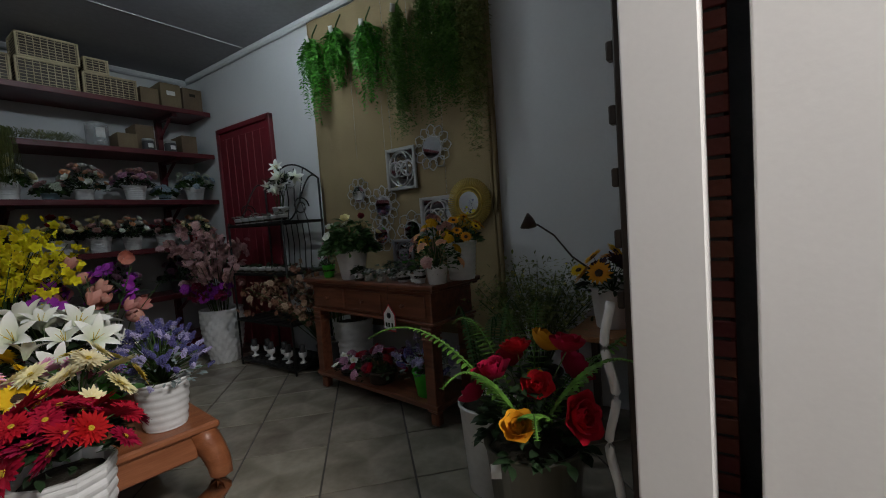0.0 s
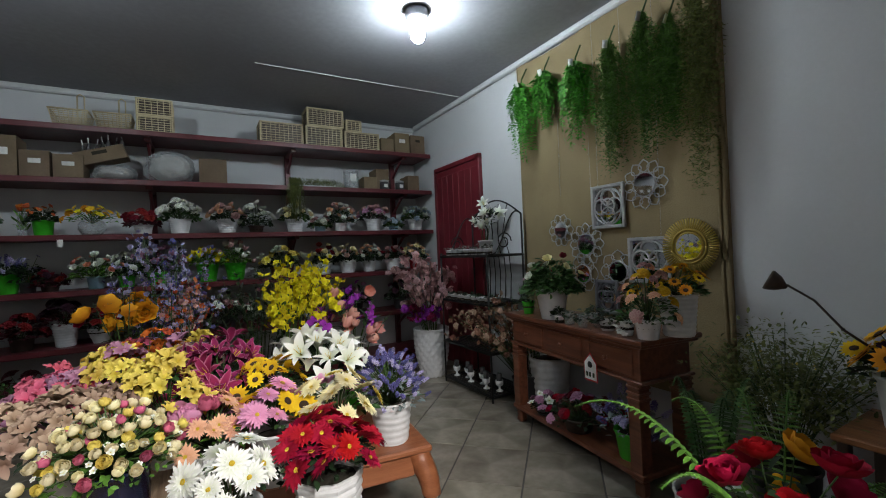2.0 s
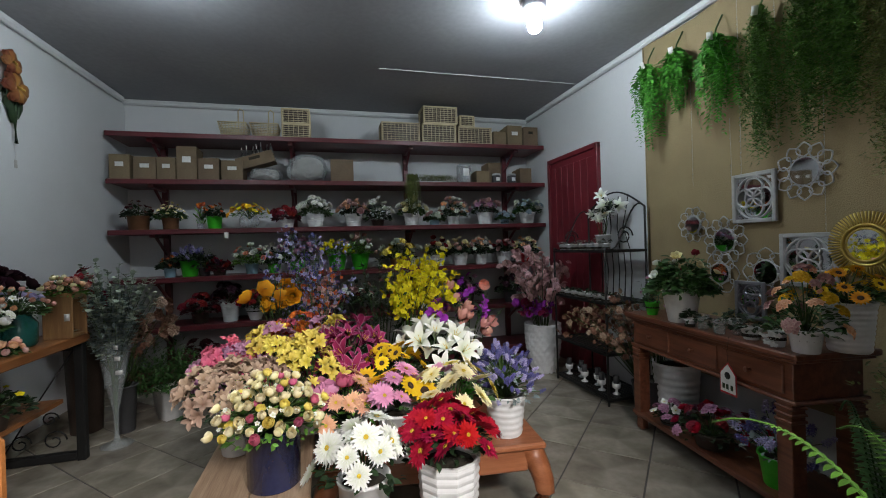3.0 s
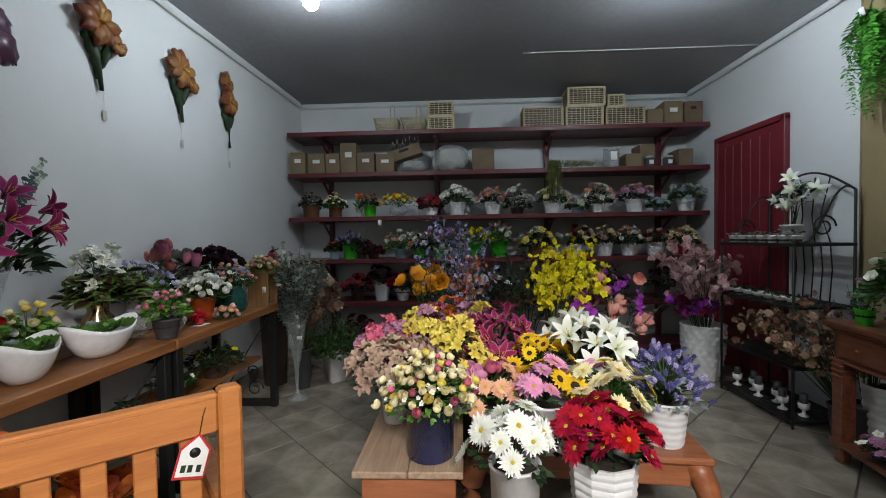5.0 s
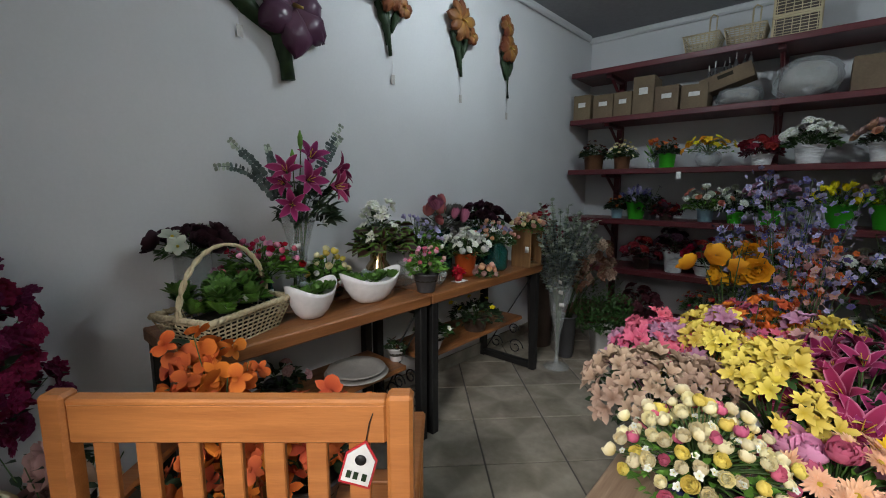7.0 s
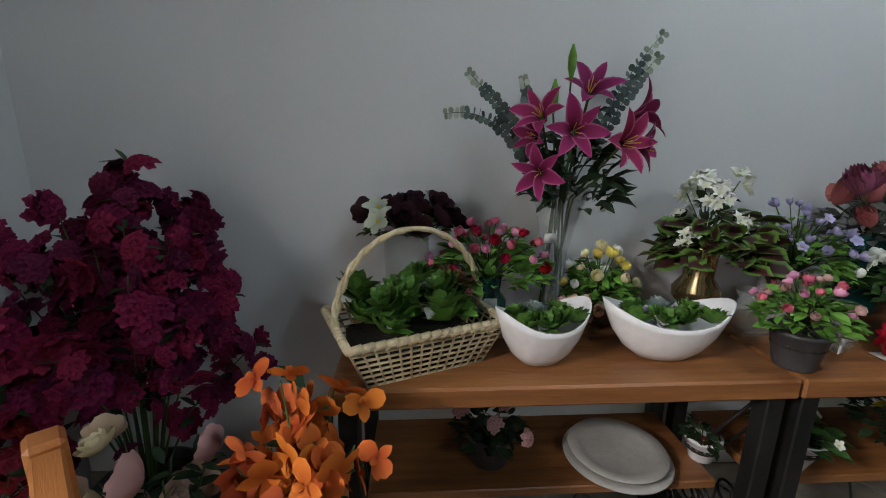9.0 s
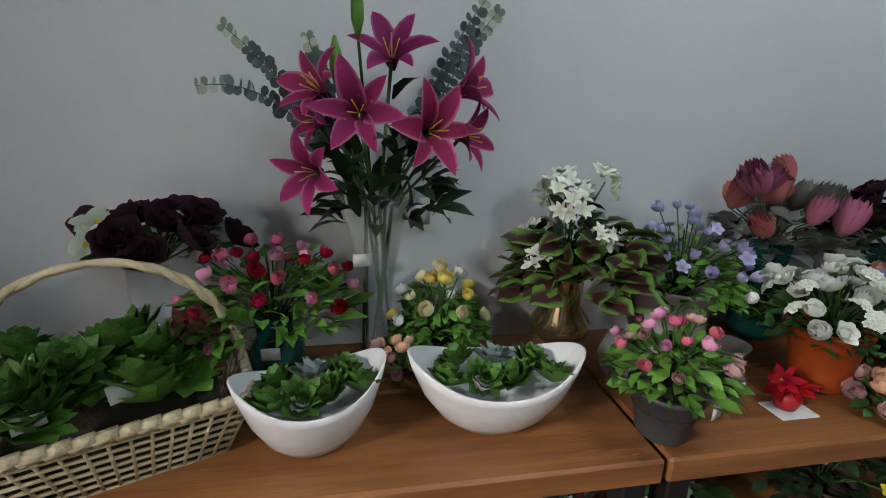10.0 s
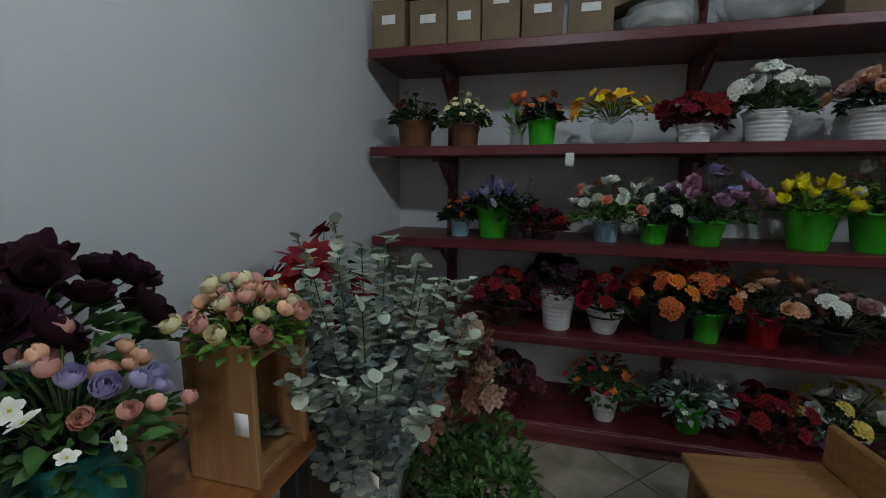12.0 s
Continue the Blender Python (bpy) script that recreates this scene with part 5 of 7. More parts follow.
potted((-1.45, 0.66, OZ), (0.05, 0.065, 0.2, "redpot", 0), [("gerbera", "cream"), ("gerbera", "paleyellow"), ("gerbera", "cream"), ("gerbera", "cream"), ("gerbera", "pink")], 20, 0.05, 0.17, 0.14, "cream and pink gerberas in a red pot", "leaf", 60, 0.05, group=GC, up=0.035)
potted((-1.56, 0.935, OZ), (0.072, 0.092, 0.19, WP, 6), [("spike", "violet"), ("spike", "lilac"), ("spike", "violet")], 120, 0.0165, 0.165, 0.2, "blue violet lavender in a white ribbed pot", "euca", 90, 0.035, group=GC, droop=1.0)
potted((-1.86, 0.68, OZ), (0.07, 0.085, 0.22, WP, 0), [("trumpet", "white")], 26, 0.072, 0.23, 0.16, "white lilies in a white pot", "leafdark", 110, 0.08, group=GC, droop=0.8, up=0.07)
potted((-1.88, 0.25, OZ), (0.07, 0.085, 0.22, WP, 0), [("trumpet", "stargazer")], 24, 0.07, 0.19, 0.23, "deep pink stargazer lilies in a white pot", "leafdark", 60, 0.08, group=GC, droop=0.9, up=0.05)
potted((-1.62, -0.23, BZ), (0.055, 0.065, 0.17, WP, 0), [("alstro", "beige")], 25, 0.058, 0.22, 0.14, "beige hydrangea blossoms in a small white pot", "leafdark", 60, 0.05, group=GC, up=0.03)
potted((-1.74, 0.06, BZ), (0.06, 0.075, 0.17, WP, 0), [("alstro", "paleyellow")], 21, 0.057, 0.165, 0.21, "pale yellow alstroemerias in a white pot", "leaf", 60, 0.05, group=GC, up=0.02)
potted((-1.95, -0.12, BZ), (0.06, 0.075, 0.15, WP, 0), [("alstro", "mauve"), ("alstro", "paleyellow"), ("alstro", "paleyellow")], 24, 0.055, 0.17, 0.22, "yellow and mauve alstroemerias in a white pot", "leaf", 50, 0.05, group=GC, up=0.05)
potted((-1.98, -0.32, BZ), (0.06, 0.07, 0.15, WP, 0), [("alstro", "rose"), ("alstro", "rose"), ("alstro", "mauve")], 24, 0.055, 0.18, 0.18, "rose pink azaleas in a white pot", "leafdark", 50, 0.05, group=GC, up=0.04)
potted((-2.15, -0.04, BZ), (0.06, 0.07, 0.17, WP, 0), [("alstro", "orange"), ("alstro", "rust"), ("alstro", "orange"), ("alstro", "rose")], 28, 0.05, 0.21, 0.22, "orange and rust alstroemerias in a white pot", "leafdark", 50, 0.05, group=GC, up=0.04)
potted((-2.02, 0.14, BZ), (0.045, 0.055, 0.15, WP, 0), [("alstro", "mauve"), ("alstro", "dusty"), ("alstro", "paleyellow")], 20, 0.05, 0.15, 0.26, "mauve and yellow alstroemerias in a white pot", "leafdark", 40, 0.05, group=GC, up=0.03)


def branches(loc, pt, label, specs, leaf, nleaf, R, z0, z1, heads, n, size, name="branch_flowers", lean=(0, 0), cat="potted flowers", lsize=0.05, up=0.7, fluff=0.008):
    """Tall branching stems dotted with blossoms above a pot."""
    SEED[0] += 1
    rng = random.Random(SEED[0] * 3 + 1)
    th = thing(name, loc, label, cat)
    if pt:
        pot(th, *pt[:4], ribs=pt[4])
    st, lb = MB(), MB()
    tops = []
    for k in range(specs):
        t = k * 2.4
        r = R * math.sqrt((k + 0.5) / specs)
        e = (r * math.cos(t) + lean[0], r * math.sin(t) + lean[1], z0 + (z1 - z0) * rng.uniform(0.6, 1.0) * (1 - 0.35 * (r / R) ** 2))
        b = (0.02 * math.cos(t), 0.02 * math.sin(t), (pt[2] if pt else 0.3) - 0.03)
        mid = (e[0] * 0.4, e[1] * 0.4, b[2] + (e[2] - b[2]) * 0.55)
        tube(st, [b, mid, e], 0.004, 4, 0, 0.0015)
        tops.append((np.array(mid), np.array(e)))
    for i in range(n):
        a, e = tops[i % specs]
        u = 1 - rng.random() ** 1.3 * 0.95
        p = a + (e - a) * u + np.array((rng.gauss(0, 0.03), rng.gauss(0, 0.03), rng.gauss(0, 0.03)))
        d = (rng.gauss(0, 1), rng.gauss(0, 1), rng.uniform(-0.2, 1.2))
        m = Matrix.Translation(p) @ Matrix(aim(d, rng.uniform(0, 6)).tolist()).to_4x4() @ Matrix.Scale(size * rng.uniform(0.7, 1.15), 4)
        obj("blossom", heads[i % len(heads)], th, m=m)
    tagged(part("stalk", st, M["stem"], th), kind="stuff")
    if nleaf:
        base = blade(1.0, 0.45, 0.3, -0.5, 0.2, 3, 0.45, 0.2, 0.0)
        for i in range(nleaf):
            a, e = tops[i % specs]
            p = a + (e - a) * rng.random() + np.array((rng.gauss(0, fluff), rng.gauss(0, fluff), rng.gauss(0, fluff)))
            b = aim((rng.gauss(0, 1), rng.gauss(0, 1), rng.uniform(0, up)), 0)
            x = Vector((rng.gauss(0, 1), rng.gauss(0, 1), rng.uniform(-0.3, up))).normalized()
            q = np.array(x.to_track_quat("X", "Z").to_matrix())
            lb.add((base[0] * lsize * rng.uniform(0.6, 1.2)) @ q.T + p, base[1], 0, base[2])
        part("foliage", lb, M[leaf], th)
    return th


branches((-2.25, 0.62, OZ), None, "sprays of bright yellow dancing orchids", 22, "leaf", 20, 0.24, 0.42, 0.88, [head("floret", "lemon")], 560, 0.02, "orchid_spray", (0, 0.08))
branches((-2.15, 0.95, OZ), (0.05, 0.06, 0.15, GP, 0), "purple orchids and pale tulips in a green pot", 12, "leafdark", 40, 0.24, 0.3, 0.72, [head("orchid", "purple"), head("orchid", "purple"), head("tulip", "salmon")], 42, 0.036, "orchid_pot", lsize=0.08)
branches((-2.5, 0.03, 0.0), (0.09, 0.11, 0.3, "greypot", 0), "tall sprays of small lilac blossoms with dark leaves", 22, "leafdark", 260, 0.3, 0.85, 1.5, [head("floret", "lilac"), head("floret", "lilac"), head("floret", "violet")], 640, 0.0135, "lilac_spray", lsize=0.04)
branches((-2.38, 0.1, 0.0), (0.06, 0.07, 0.25, "greypot", 0), "rust-coloured blossom spray in a dark pot", 9, "dried", 30, 0.13, 0.9, 1.24, [head("floret", "rust"), head("floret", "dusty")], 170, 0.016, "rust_spray", lsize=0.03)
branches((-2.75, 0.5, 0.0), (0.1, 0.12, 0.35, "greypot", 0), "dark green leafy branches in a grey pot", 18, "leafdark", 420, 0.33, 0.6, 1.35, [head("floret", "burgundyleaf")], 16, 0.02, "leafy_branches", lsize=0.055)
branches((-2.33, -0.14, BZ), (0.05, 0.06, 0.2, "lightpine", 0), "large amber yellow roses in a wooden pot", 12, "leafdark", 50, 0.13, 0.5, 0.73, [head("rose", "amber")], 11, 0.052, "rose_pot", lsize=0.06, up=0.4)
branches((-3.7, 2.28, 0.0), None, "tall sprays of dusty pink blossoms", 22, "leafdark", 120, 0.36, 0.75, 1.32, [head("azalea", "blush"), head("azalea", "blush"), head("azalea", "dusty")], 240, 0.036, "pink_blossom_spray", (0.06, -0.1), lsize=0.04)
branches((-3.62, 2.14, 0.3), None, "magenta and purple foliage spray", 12, "burgundyleaf", 120, 0.26, 0.2, 0.5, [head("azalea", "magenta"), head("azalea", "purple")], 40, 0.04, "magenta_spray", lsize=0.05)

# white quilted floor vase
th = thing("floor_vase", (-3.7, 2.28, 0), "tall white ceramic floor vase with quilted diamond relief", "vase")
mb = MB()
v, f = [], []
NS, NZ = 48, 40
for i in range(NZ + 1):
    u = i / NZ
    for k in range(NS):
        t = 2 * math.pi * k / NS
        rr = 0.1 + 0.065 * math.sin(min(u * 1.15, 1) * math.pi * 0.55)
        rr += 0.028 * (abs(math.sin(t * 7 + u * 16)) * abs(math.sin(t * 7 - u * 16))) ** 0.5
        v.append((rr * math.cos(t), rr * math.sin(t), u * 0.5))
for k in range(NS):
    t = 2 * math.pi * k / NS
    v.append((0.13 * math.cos(t), 0.13 * math.sin(t), 0.42))
for i in range(NZ + 1):
    for k in range(NS):
        a, b2 = i * NS + k, i * NS + (k + 1) % NS
        f.append((a, b2, b2 + NS, a + NS))
f += [tuple(range(NS - 1, -1, -1)), tuple(range((NZ + 1) * NS, (NZ + 2) * NS))]
mb.add(v, f)
part("vase_body", mb, M["ceramic"], th)

# ---- iron rack contents ----
for i in range(7):
    x = -3.36 + i * 0.11
    th = thing("mini_pot", (x, 2.34, 1.25), "tiny white pot with green sprigs", "potted plant", "tiny pots on the rack")
    pot(th, 0.026, 0.034, 0.055, "white", 0, 14, rim=0.003)
    lb = MB()
    leaves(lb, 16, (0, 0, 0.05), 0.035, 0.05, 0.035, random.Random(i))
    part("foliage", lb, M["greyleaf"], th)
for i in range(7):
    x = -3.36 + i * 0.112
    th = thing("mini_bowl", (x, 2.33, 0.83), "small white bowl of green moss", "potted plant", "small bowls on the rack")
    pot(th, 0.036, 0.052, 0.05, "white", 0, 16, rim=0.003)
    lb = MB()
    leaves(lb, 40, (0, 0, 0.045), 0.055, 0.03, 0.03, random.Random(i + 30))
    part("foliage", lb, M["leafdark"], th)
for i in range(6):
    x = -3.34 + i * 0.125
    th = thing("goblet", (x, 2.36 + 0.05 * (i % 2), 0.06), "small white footed cup with a dark candle", "cup", "footed cups on the rack")
    mb = MB()
    lathe(mb, [(0.03, 0), (0.032, 0.006), (0.01, 0.02), (0.01, 0.04), (0.032, 0.055), (0.036, 0.095), (0.033, 0.095), (0.028, 0.06)], 16, closed_top=True)
    part("cup", mb, M["ceramic"], th)
    mb = MB()
    lathe(mb, [(0.024, 0.066), (0.024, 0.15), (0.018, 0.155)], 14, closed_top=True)
    part("candle", mb, M["greypot"], th)
branches((-3.0, 2.53, 1.25), (0.05, 0.065, 0.13, WP, 0), "white lilies in a small white pot on the rack", 9, "leafdark", 70, 0.14, 0.24, 0.5, [head("trumpet", "white")], 12, 0.062, "lily_pot", lsize=0.07)
branches((-2.5, 2.5, 0.0), (0.07, 0.09, 0.22, "greypot", 0), "dried brown and beige leafy spray in a dark pot", 34, "dried", 700, 0.36, 0.3, 0.95, [head("azalea", "dried"), head("azalea", "dried"), head("azalea", "beige")], 190, 0.024, "dried_spray", (-0.16, -0.22), lsize=0.04)
branches((-2.3, 2.45, 0.0), (0.08, 0.1, 0.3, "greypot", 0), "dark berry branches in a grey pot", 12, "leafdark", 150, 0.2, 0.6, 1.2, [head("floret", "mauve")], 30, 0.018, "berry_branch", lsize=0.03)

# ---- console contents ----
potted((-1.86, 2.25, CZ), (0.075, 0.105, 0.19, "white", 0), [("rose", "white"), ("rose", "cream"), ("rose", "darkred")], 8, 0.034, 0.2, 0.25, "white and red roses with dark leaves in a white scalloped pot", "leaf", 420, 0.075, lshape=(0.5, 0.35, -0.7, 0.25))
potted((-1.03, 2.32, CZ), (0.072, 0.09, 0.215, WP, 9), [("sunflower", "yellow"), ("sunflower", "amber")], 22, 0.034, 0.15, 0.14, "yellow sunflowers in a large white ribbed pot", "leaf", 90, 0.05)
potted((-1.08, 2.14, CZ), (0.05, 0.062, 0.1, "ceramic", 0), [("azalea", "dusty"), ("azalea", "peach"), ("azalea", "yellow")], 22, 0.032, 0.15, 0.26, "pink and yellow flowers in a small white rose-motif pot", "leaf", 120, 0.05)
for x, y, r, h, m in ((-1.72, 2.17, 0.03, 0.045, "ceramic"), (-1.35, 2.17, 0.045, 0.06, "ceramic"), (-1.2, 2.14, 0.036, 0.075, "white"), (-2.14, 2.28, 0.045, 0.09, "greenpot"), (-1.55, 2.3, 0.035, 0.06, "ceramic")):
    th = thing("small_pot", (x, y, CZ), "small glazed pot with a little plant", "potted plant", "little pots on the console")
    pot(th, r * 0.75, r, h, m, 0, 18, rim=0.003)
    lb = MB()
    leaves(lb, 40, (0, 0, h - 0.01), r * 1.3, 0.08, 0.04, random.Random(int(-x * 100)))
    part("foliage", lb, M["leafdark"], th)
for x, y in ((-1.62, 2.16), (-1.5, 2.14), (-1.44, 2.2)):
    th = thing("tea_glass", (x, y, CZ), "small clear glass with a dark sprig", "glass", "small glasses")
    glass_vase(th, [(0.024, 0), (0.028, 0.005), (0.032, 0.08)], 0.003)
    lb = MB()
    leaves(lb, 24, (0, 0, 0.03), 0.03, 0.09, 0.035, random.Random(int(-x * 90)))
    part("foliage", lb, M["leafdark"], th)
th = thing("lace_bow", (-1.21, 2.1, CZ), "white lace flower ornament on the console edge", "ornament")
mb = MB()
for k in range(9):
    fl2 = MB()
    ring(fl2, 5, blade(0.02, 0.014, 0.3, -0.2, 0.1, 3), rng=random.Random(k))
    p = np.array((0.03 * math.sin(k * 1.7), 0.02 * math.cos(k * 2.3), 0.008 + 0.006 * k))
    mb.add(np.concatenate(fl2.v) @ aim((math.sin(k), math.cos(k * 2), 1)).T + p, fl2.f)
part("petals", mb, M["paper"], th)
potted((-1.25, 2.2, 0.13), (0.065, 0.085, 0.15, GP, 0), [("spike", "lilac"), ("spike", "violet")], 26, 0.026, 0.18, 0.18, "lilac lavender in a lime green pot on the low shelf", "euca", 60, 0.05)
potted((-1.66, 2.24, 0.13), (0.08, 0.09, 0.08, "darkwood", 0), [("rose", "red"), ("azalea", "darkred"), ("azalea", "mauve")], 22, 0.04, 0.24, 0.14, "red flowers in a low dark bowl", "leafdark", 80, 0.05)
potted((-1.98, 2.26, 0.13), (0.06, 0.07, 0.06, "greypot", 0), [("azalea", "mauve"), ("floret", "white")], 12, 0.03, 0.12, 0.08, "small mauve blossoms in a low pot", "leafdark", 40, 0.04)
th = thing("ribbed_planter", (-2.2, 2.52, 0.0), "tall white planter with wide rings", "planter")
pot(th, 0.12, 0.15, 0.45, "white", 9)


# ---- wall mirrors on the burlap ----
def petal_mirror(x, z, R, label, m="silver", n=12, two=True, y=Y1 - 0.045):
    th = thing("wall_mirror", (x, y, z), label, "mirror", "ornamental mirrors on the burlap")
    mb = MB()
    lathe(mb, [(R * 0.46, 0.0), (R * 0.46, 0.008)], 28, closed_top=True)
    part("mirror_glass", mb, M["mirror"], th, m=pose(0, 0, 0, 90), smooth=False)
    mb = MB()
    tube(mb, [(R * 0.48 * math.cos(t), 0, R * 0.48 * math.sin(t)) for t in [2 * math.pi * k / 28 for k in range(29)]], R * 0.035, 6)
    part("inner_ring", mb, M[m], th)
    mb = MB()
    for k in range(n):
        a = 2 * math.pi * k / n
        pts = []
        for j in range(9):
            u = j / 8
            w = (math.pi / n) * 1.3 * math.sin(u ** 0.8 * math.pi)
            pts.append((u, w))
        loop = [(a + w, R * (0.5 + 0.5 * u)) for u, w in pts] + [(a - w, R * (0.5 + 0.5 * u)) for u, w in reversed(pts)]
        tube(mb, [(r2 * math.cos(t), -0.004 * (k % 2), r2 * math.sin(t)) for t, r2 in loop], R * 0.027, 5)
    part("petal_frame", mb, M[m], th)


petal_mirror(-1.45, 1.67, 0.16, "round mirror in a silver petal frame")
petal_mirror(-1.95, 1.3, 0.16, "round mirror in a silver petal frame")
petal_mirror(-2.2, 1.42, 0.13, "round mirror in a silver petal frame", n=10)
petal_mirror(-1.99, 1.08, 0.14, "round mirror in a silver loop frame", n=6)
petal_mirror(-1.68, 1.1, 0.15, "round mirror in a silver loop frame", n=8)


def square_mirror(x, z, w, h, label, m="silver"):
    th = thing("lattice_mirror", (x, Y1 - 0.05, z), label, "mirror", "square mirrors on the burlap")
    mb = MB()
    box(mb, (0, 0.008, 0), (w - 0.02, 0.006, h - 0.02), bev=0)
    part("mirror_glass", mb, M["mirror"], th, smooth=False)
    mb = MB()
    for sx in (-1, 1):
        box(mb, (sx * (w / 2 - 0.012), 0, 0), (0.024, 0.022, h), bev=0.004)
        box(mb, (0, 0, sx * (h / 2 - 0.012)), (w - 0.048, 0.022, 0.024), bev=0.004)
    part("frame", mb, M[m], th, smooth=False)
    mb = MB()
    for cx, cz in ((0, 0), (0.25, 0), (-0.25, 0), (0, 0.25), (0, -0.25)):
        rr = w * 0.2
        tube(mb, [(cx * w * 0.8 + rr * math.cos(t), 0.0, cz * h * 0.8 + rr * math.sin(t)) for t in [2 * math.pi * k / 20 for k in range(21)]], 0.006, 5)
    tube(mb, [(w * 0.42 * math.cos(t), 0.0, h * 0.42 * math.sin(t)) for t in [2 * math.pi * k / 24 for k in range(25)]], 0.006, 5)
    part("tracery", mb, M[m], th)


square_mirror(-1.74, 1.56, 0.28, 0.31, "square mirror with grey quatrefoil tracery")
square_mirror(-1.44, 1.18, 0.3, 0.3, "square mirror with grey tracery")
square_mirror(-1.78, 0.92, 0.2, 0.24, "small dark framed mirror with tracery", "steel")
th = thing("sunburst_mirror", (-1.17, Y1 - 0.06, 1.26), "round mirror in a gold sunburst frame", "mirror")
mb = MB()
lathe(mb, [(0.075, 0.0), (0.075, 0.012)], 28, closed_top=True)
part("mirror_glass", mb, M["mirror"], th, m=pose(0, 0, 0, 90), smooth=False)
ray_mb = MB()
tube(ray_mb, [(0.08, 0, 0), (0.165, -0.004, 0)], 0.0055, 4)
ray_me = ray_mb.mesh("ray", [M["gold"]])
for k in range(64):
    obj("ray", ray_me, th, m=pose(0, 0, 0, 0, 360 * k / 64, 0))
mb = MB()
for rr in (0.08, 0.1):
    tube(mb, [(rr * math.cos(t), -0.008, rr * math.sin(t)) for t in [2 * math.pi * k / 32 for k in range(33)]], 0.007, 6)
part("ring", mb, M["gold"], th)

# ---- hanging greenery ----
HANG = [(-2.52, 2.74, 2.04, 0.1, "fern"), (-2.24, 2.73, 2.26, 0.11, "fern"), (-1.92, 2.68, 2.02, 0.115, "fern"), (-1.62, 2.68, 1.76, 0.15, "ferndark"), (-1.37, 2.74, 1.82, 0.15, "ferndark"), (-1.2, 2.64, 1.9, 0.12, "ferndark"), (-1.04, 2.88, 1.56, 0.14, "fernolive")]
for i, (x, zt, zb, R, m) in enumerate(HANG):
    rng = random.Random(100 + i)
    th = thing("hanging_fern", (x, Y1 - 0.13, zb), ("bunch of bright green artificial fern hung upside down" if m == "fern" else "long bunch of fine dark green asparagus fern hung upside down"), "hanging plant", "hanging greenery on the burlap")
    Ht = zt - zb
    mb = MB()
    tube(mb, [(0, 0.08, Ht + 0.1), (0.005, 0.02, Ht), (0, 0, Ht - 0.1)], 0.006, 5)
    part("stem_bundle", mb, M["stem"], th)
    mb = MB()
    if m == "fern":
        lf = blade(1.0, 0.38, 0.2, -0.3, 0.1, 2, 0.4, 0.3, 0.0)
        for k in range(46):
            t = rng.uniform(0, 6.28)
            L = Ht * (rng.uniform(0.55, 1.0) if k % 3 else rng.uniform(0.3, 0.6))
            rr = R * rng.uniform(0.25, 1.2)
            ph = rng.uniform(0, 6)
            for j in range(26):
                u = (j + 1) / 26
                g = min(1, u * 2.2) ** 0.8 * (1 - 0.35 * max(0, u * L / Ht - 0.6))
                p = np.array((rr * math.cos(t) * g + 0.014 * math.sin(u * 9 + ph), rr * math.sin(t) * g * 0.7, Ht - 0.03 - L * u))
                for sd in (-1, 1):
                    x2 = Vector((math.cos(ph + sd * 1.5), math.sin(ph + sd * 1.5), -0.5 + rng.uniform(-0.4, 0.3))).normalized()
                    q = np.array((Matrix.Rotation(rng.uniform(-0.8, 0.8), 3, x2) @ x2.to_track_quat("X", "Y" if k % 2 else "Z").to_matrix()))
                    mb.add((lf[0] * 0.042 * (1.15 - 0.5 * u) * rng.uniform(0.6, 1.3)) @ q.T + p, lf[1], 0, lf[2])
    else:
        for k in range(230):
            t = rng.uniform(0, 6.28)
            L = Ht * rng.uniform(0.5, 1.0)
            rr = R * rng.uniform(0.05, 1.0) * (1.25 - 0.55 * L / Ht)
            wav = rng.uniform(0, 6)
            for j in range(34):
                u = (j + rng.random()) / 34
                g = min(1, u * 2.4) ** 0.8
                p = np.array((rr * math.cos(t) * g + 0.01 * math.sin(u * 8 + wav), rr * math.sin(t) * g * 0.6, Ht - 0.02 - L * u))
                a, b2 = rng.uniform(0, 6.28), rng.uniform(0.012, 0.034)
                e = p + np.array((b2 * math.cos(a), b2 * math.sin(a), -b2 * rng.uniform(-0.6, 0.9)))
                w = np.array((0.0026 * math.sin(a), -0.0026 * math.cos(a), 0.0026))
                mb.add([p - w, p + w, e], [(0, 1, 2)])
    tagged(part("fronds", mb, M[m], th), kind="stuff")
    price_tag(th, (0.02, -0.05, Ht - 0.06), 20 * i, (0.035, 0.001, 0.05), 20)
for i, (x, z1, z0) in enumerate(((-2.2, 2.5, 1.7), (-1.83, 2.95, 1.35), (-1.6, 2.98, 1.9), (-1.36, 2.98, 1.3), (-1.9, 2.1, 1.5))):
    th = thing("bead_garland", (x, Y1 - 0.035, z0), "thin silver bead garland hanging on the burlap", "garland", "bead garlands")
    mb = MB()
    tube(mb, [(0, 0, 0), (0.004, 0, (z1 - z0) / 2), (0, 0, z1 - z0)], 0.0008, 3)
    part("thread", mb, M["silver"], th)
    mb = MB()
    n = int((z1 - z0) / 0.035)
    rng = random.Random(i)
    for k in range(n):
        if rng.random() < 0.7:
            lathe(mb, [(0.001, -0.006), (0.004, 0), (0.001, 0.006)], 5, c=(0, -0.002, (z1 - z0) * (k + rng.random() * 0.6) / n), closed_top=True)
    tagged(part("beads", mb, M["mirror"], th), kind="stuff")


# ---- table along the left wall ----
TZ = 0.822


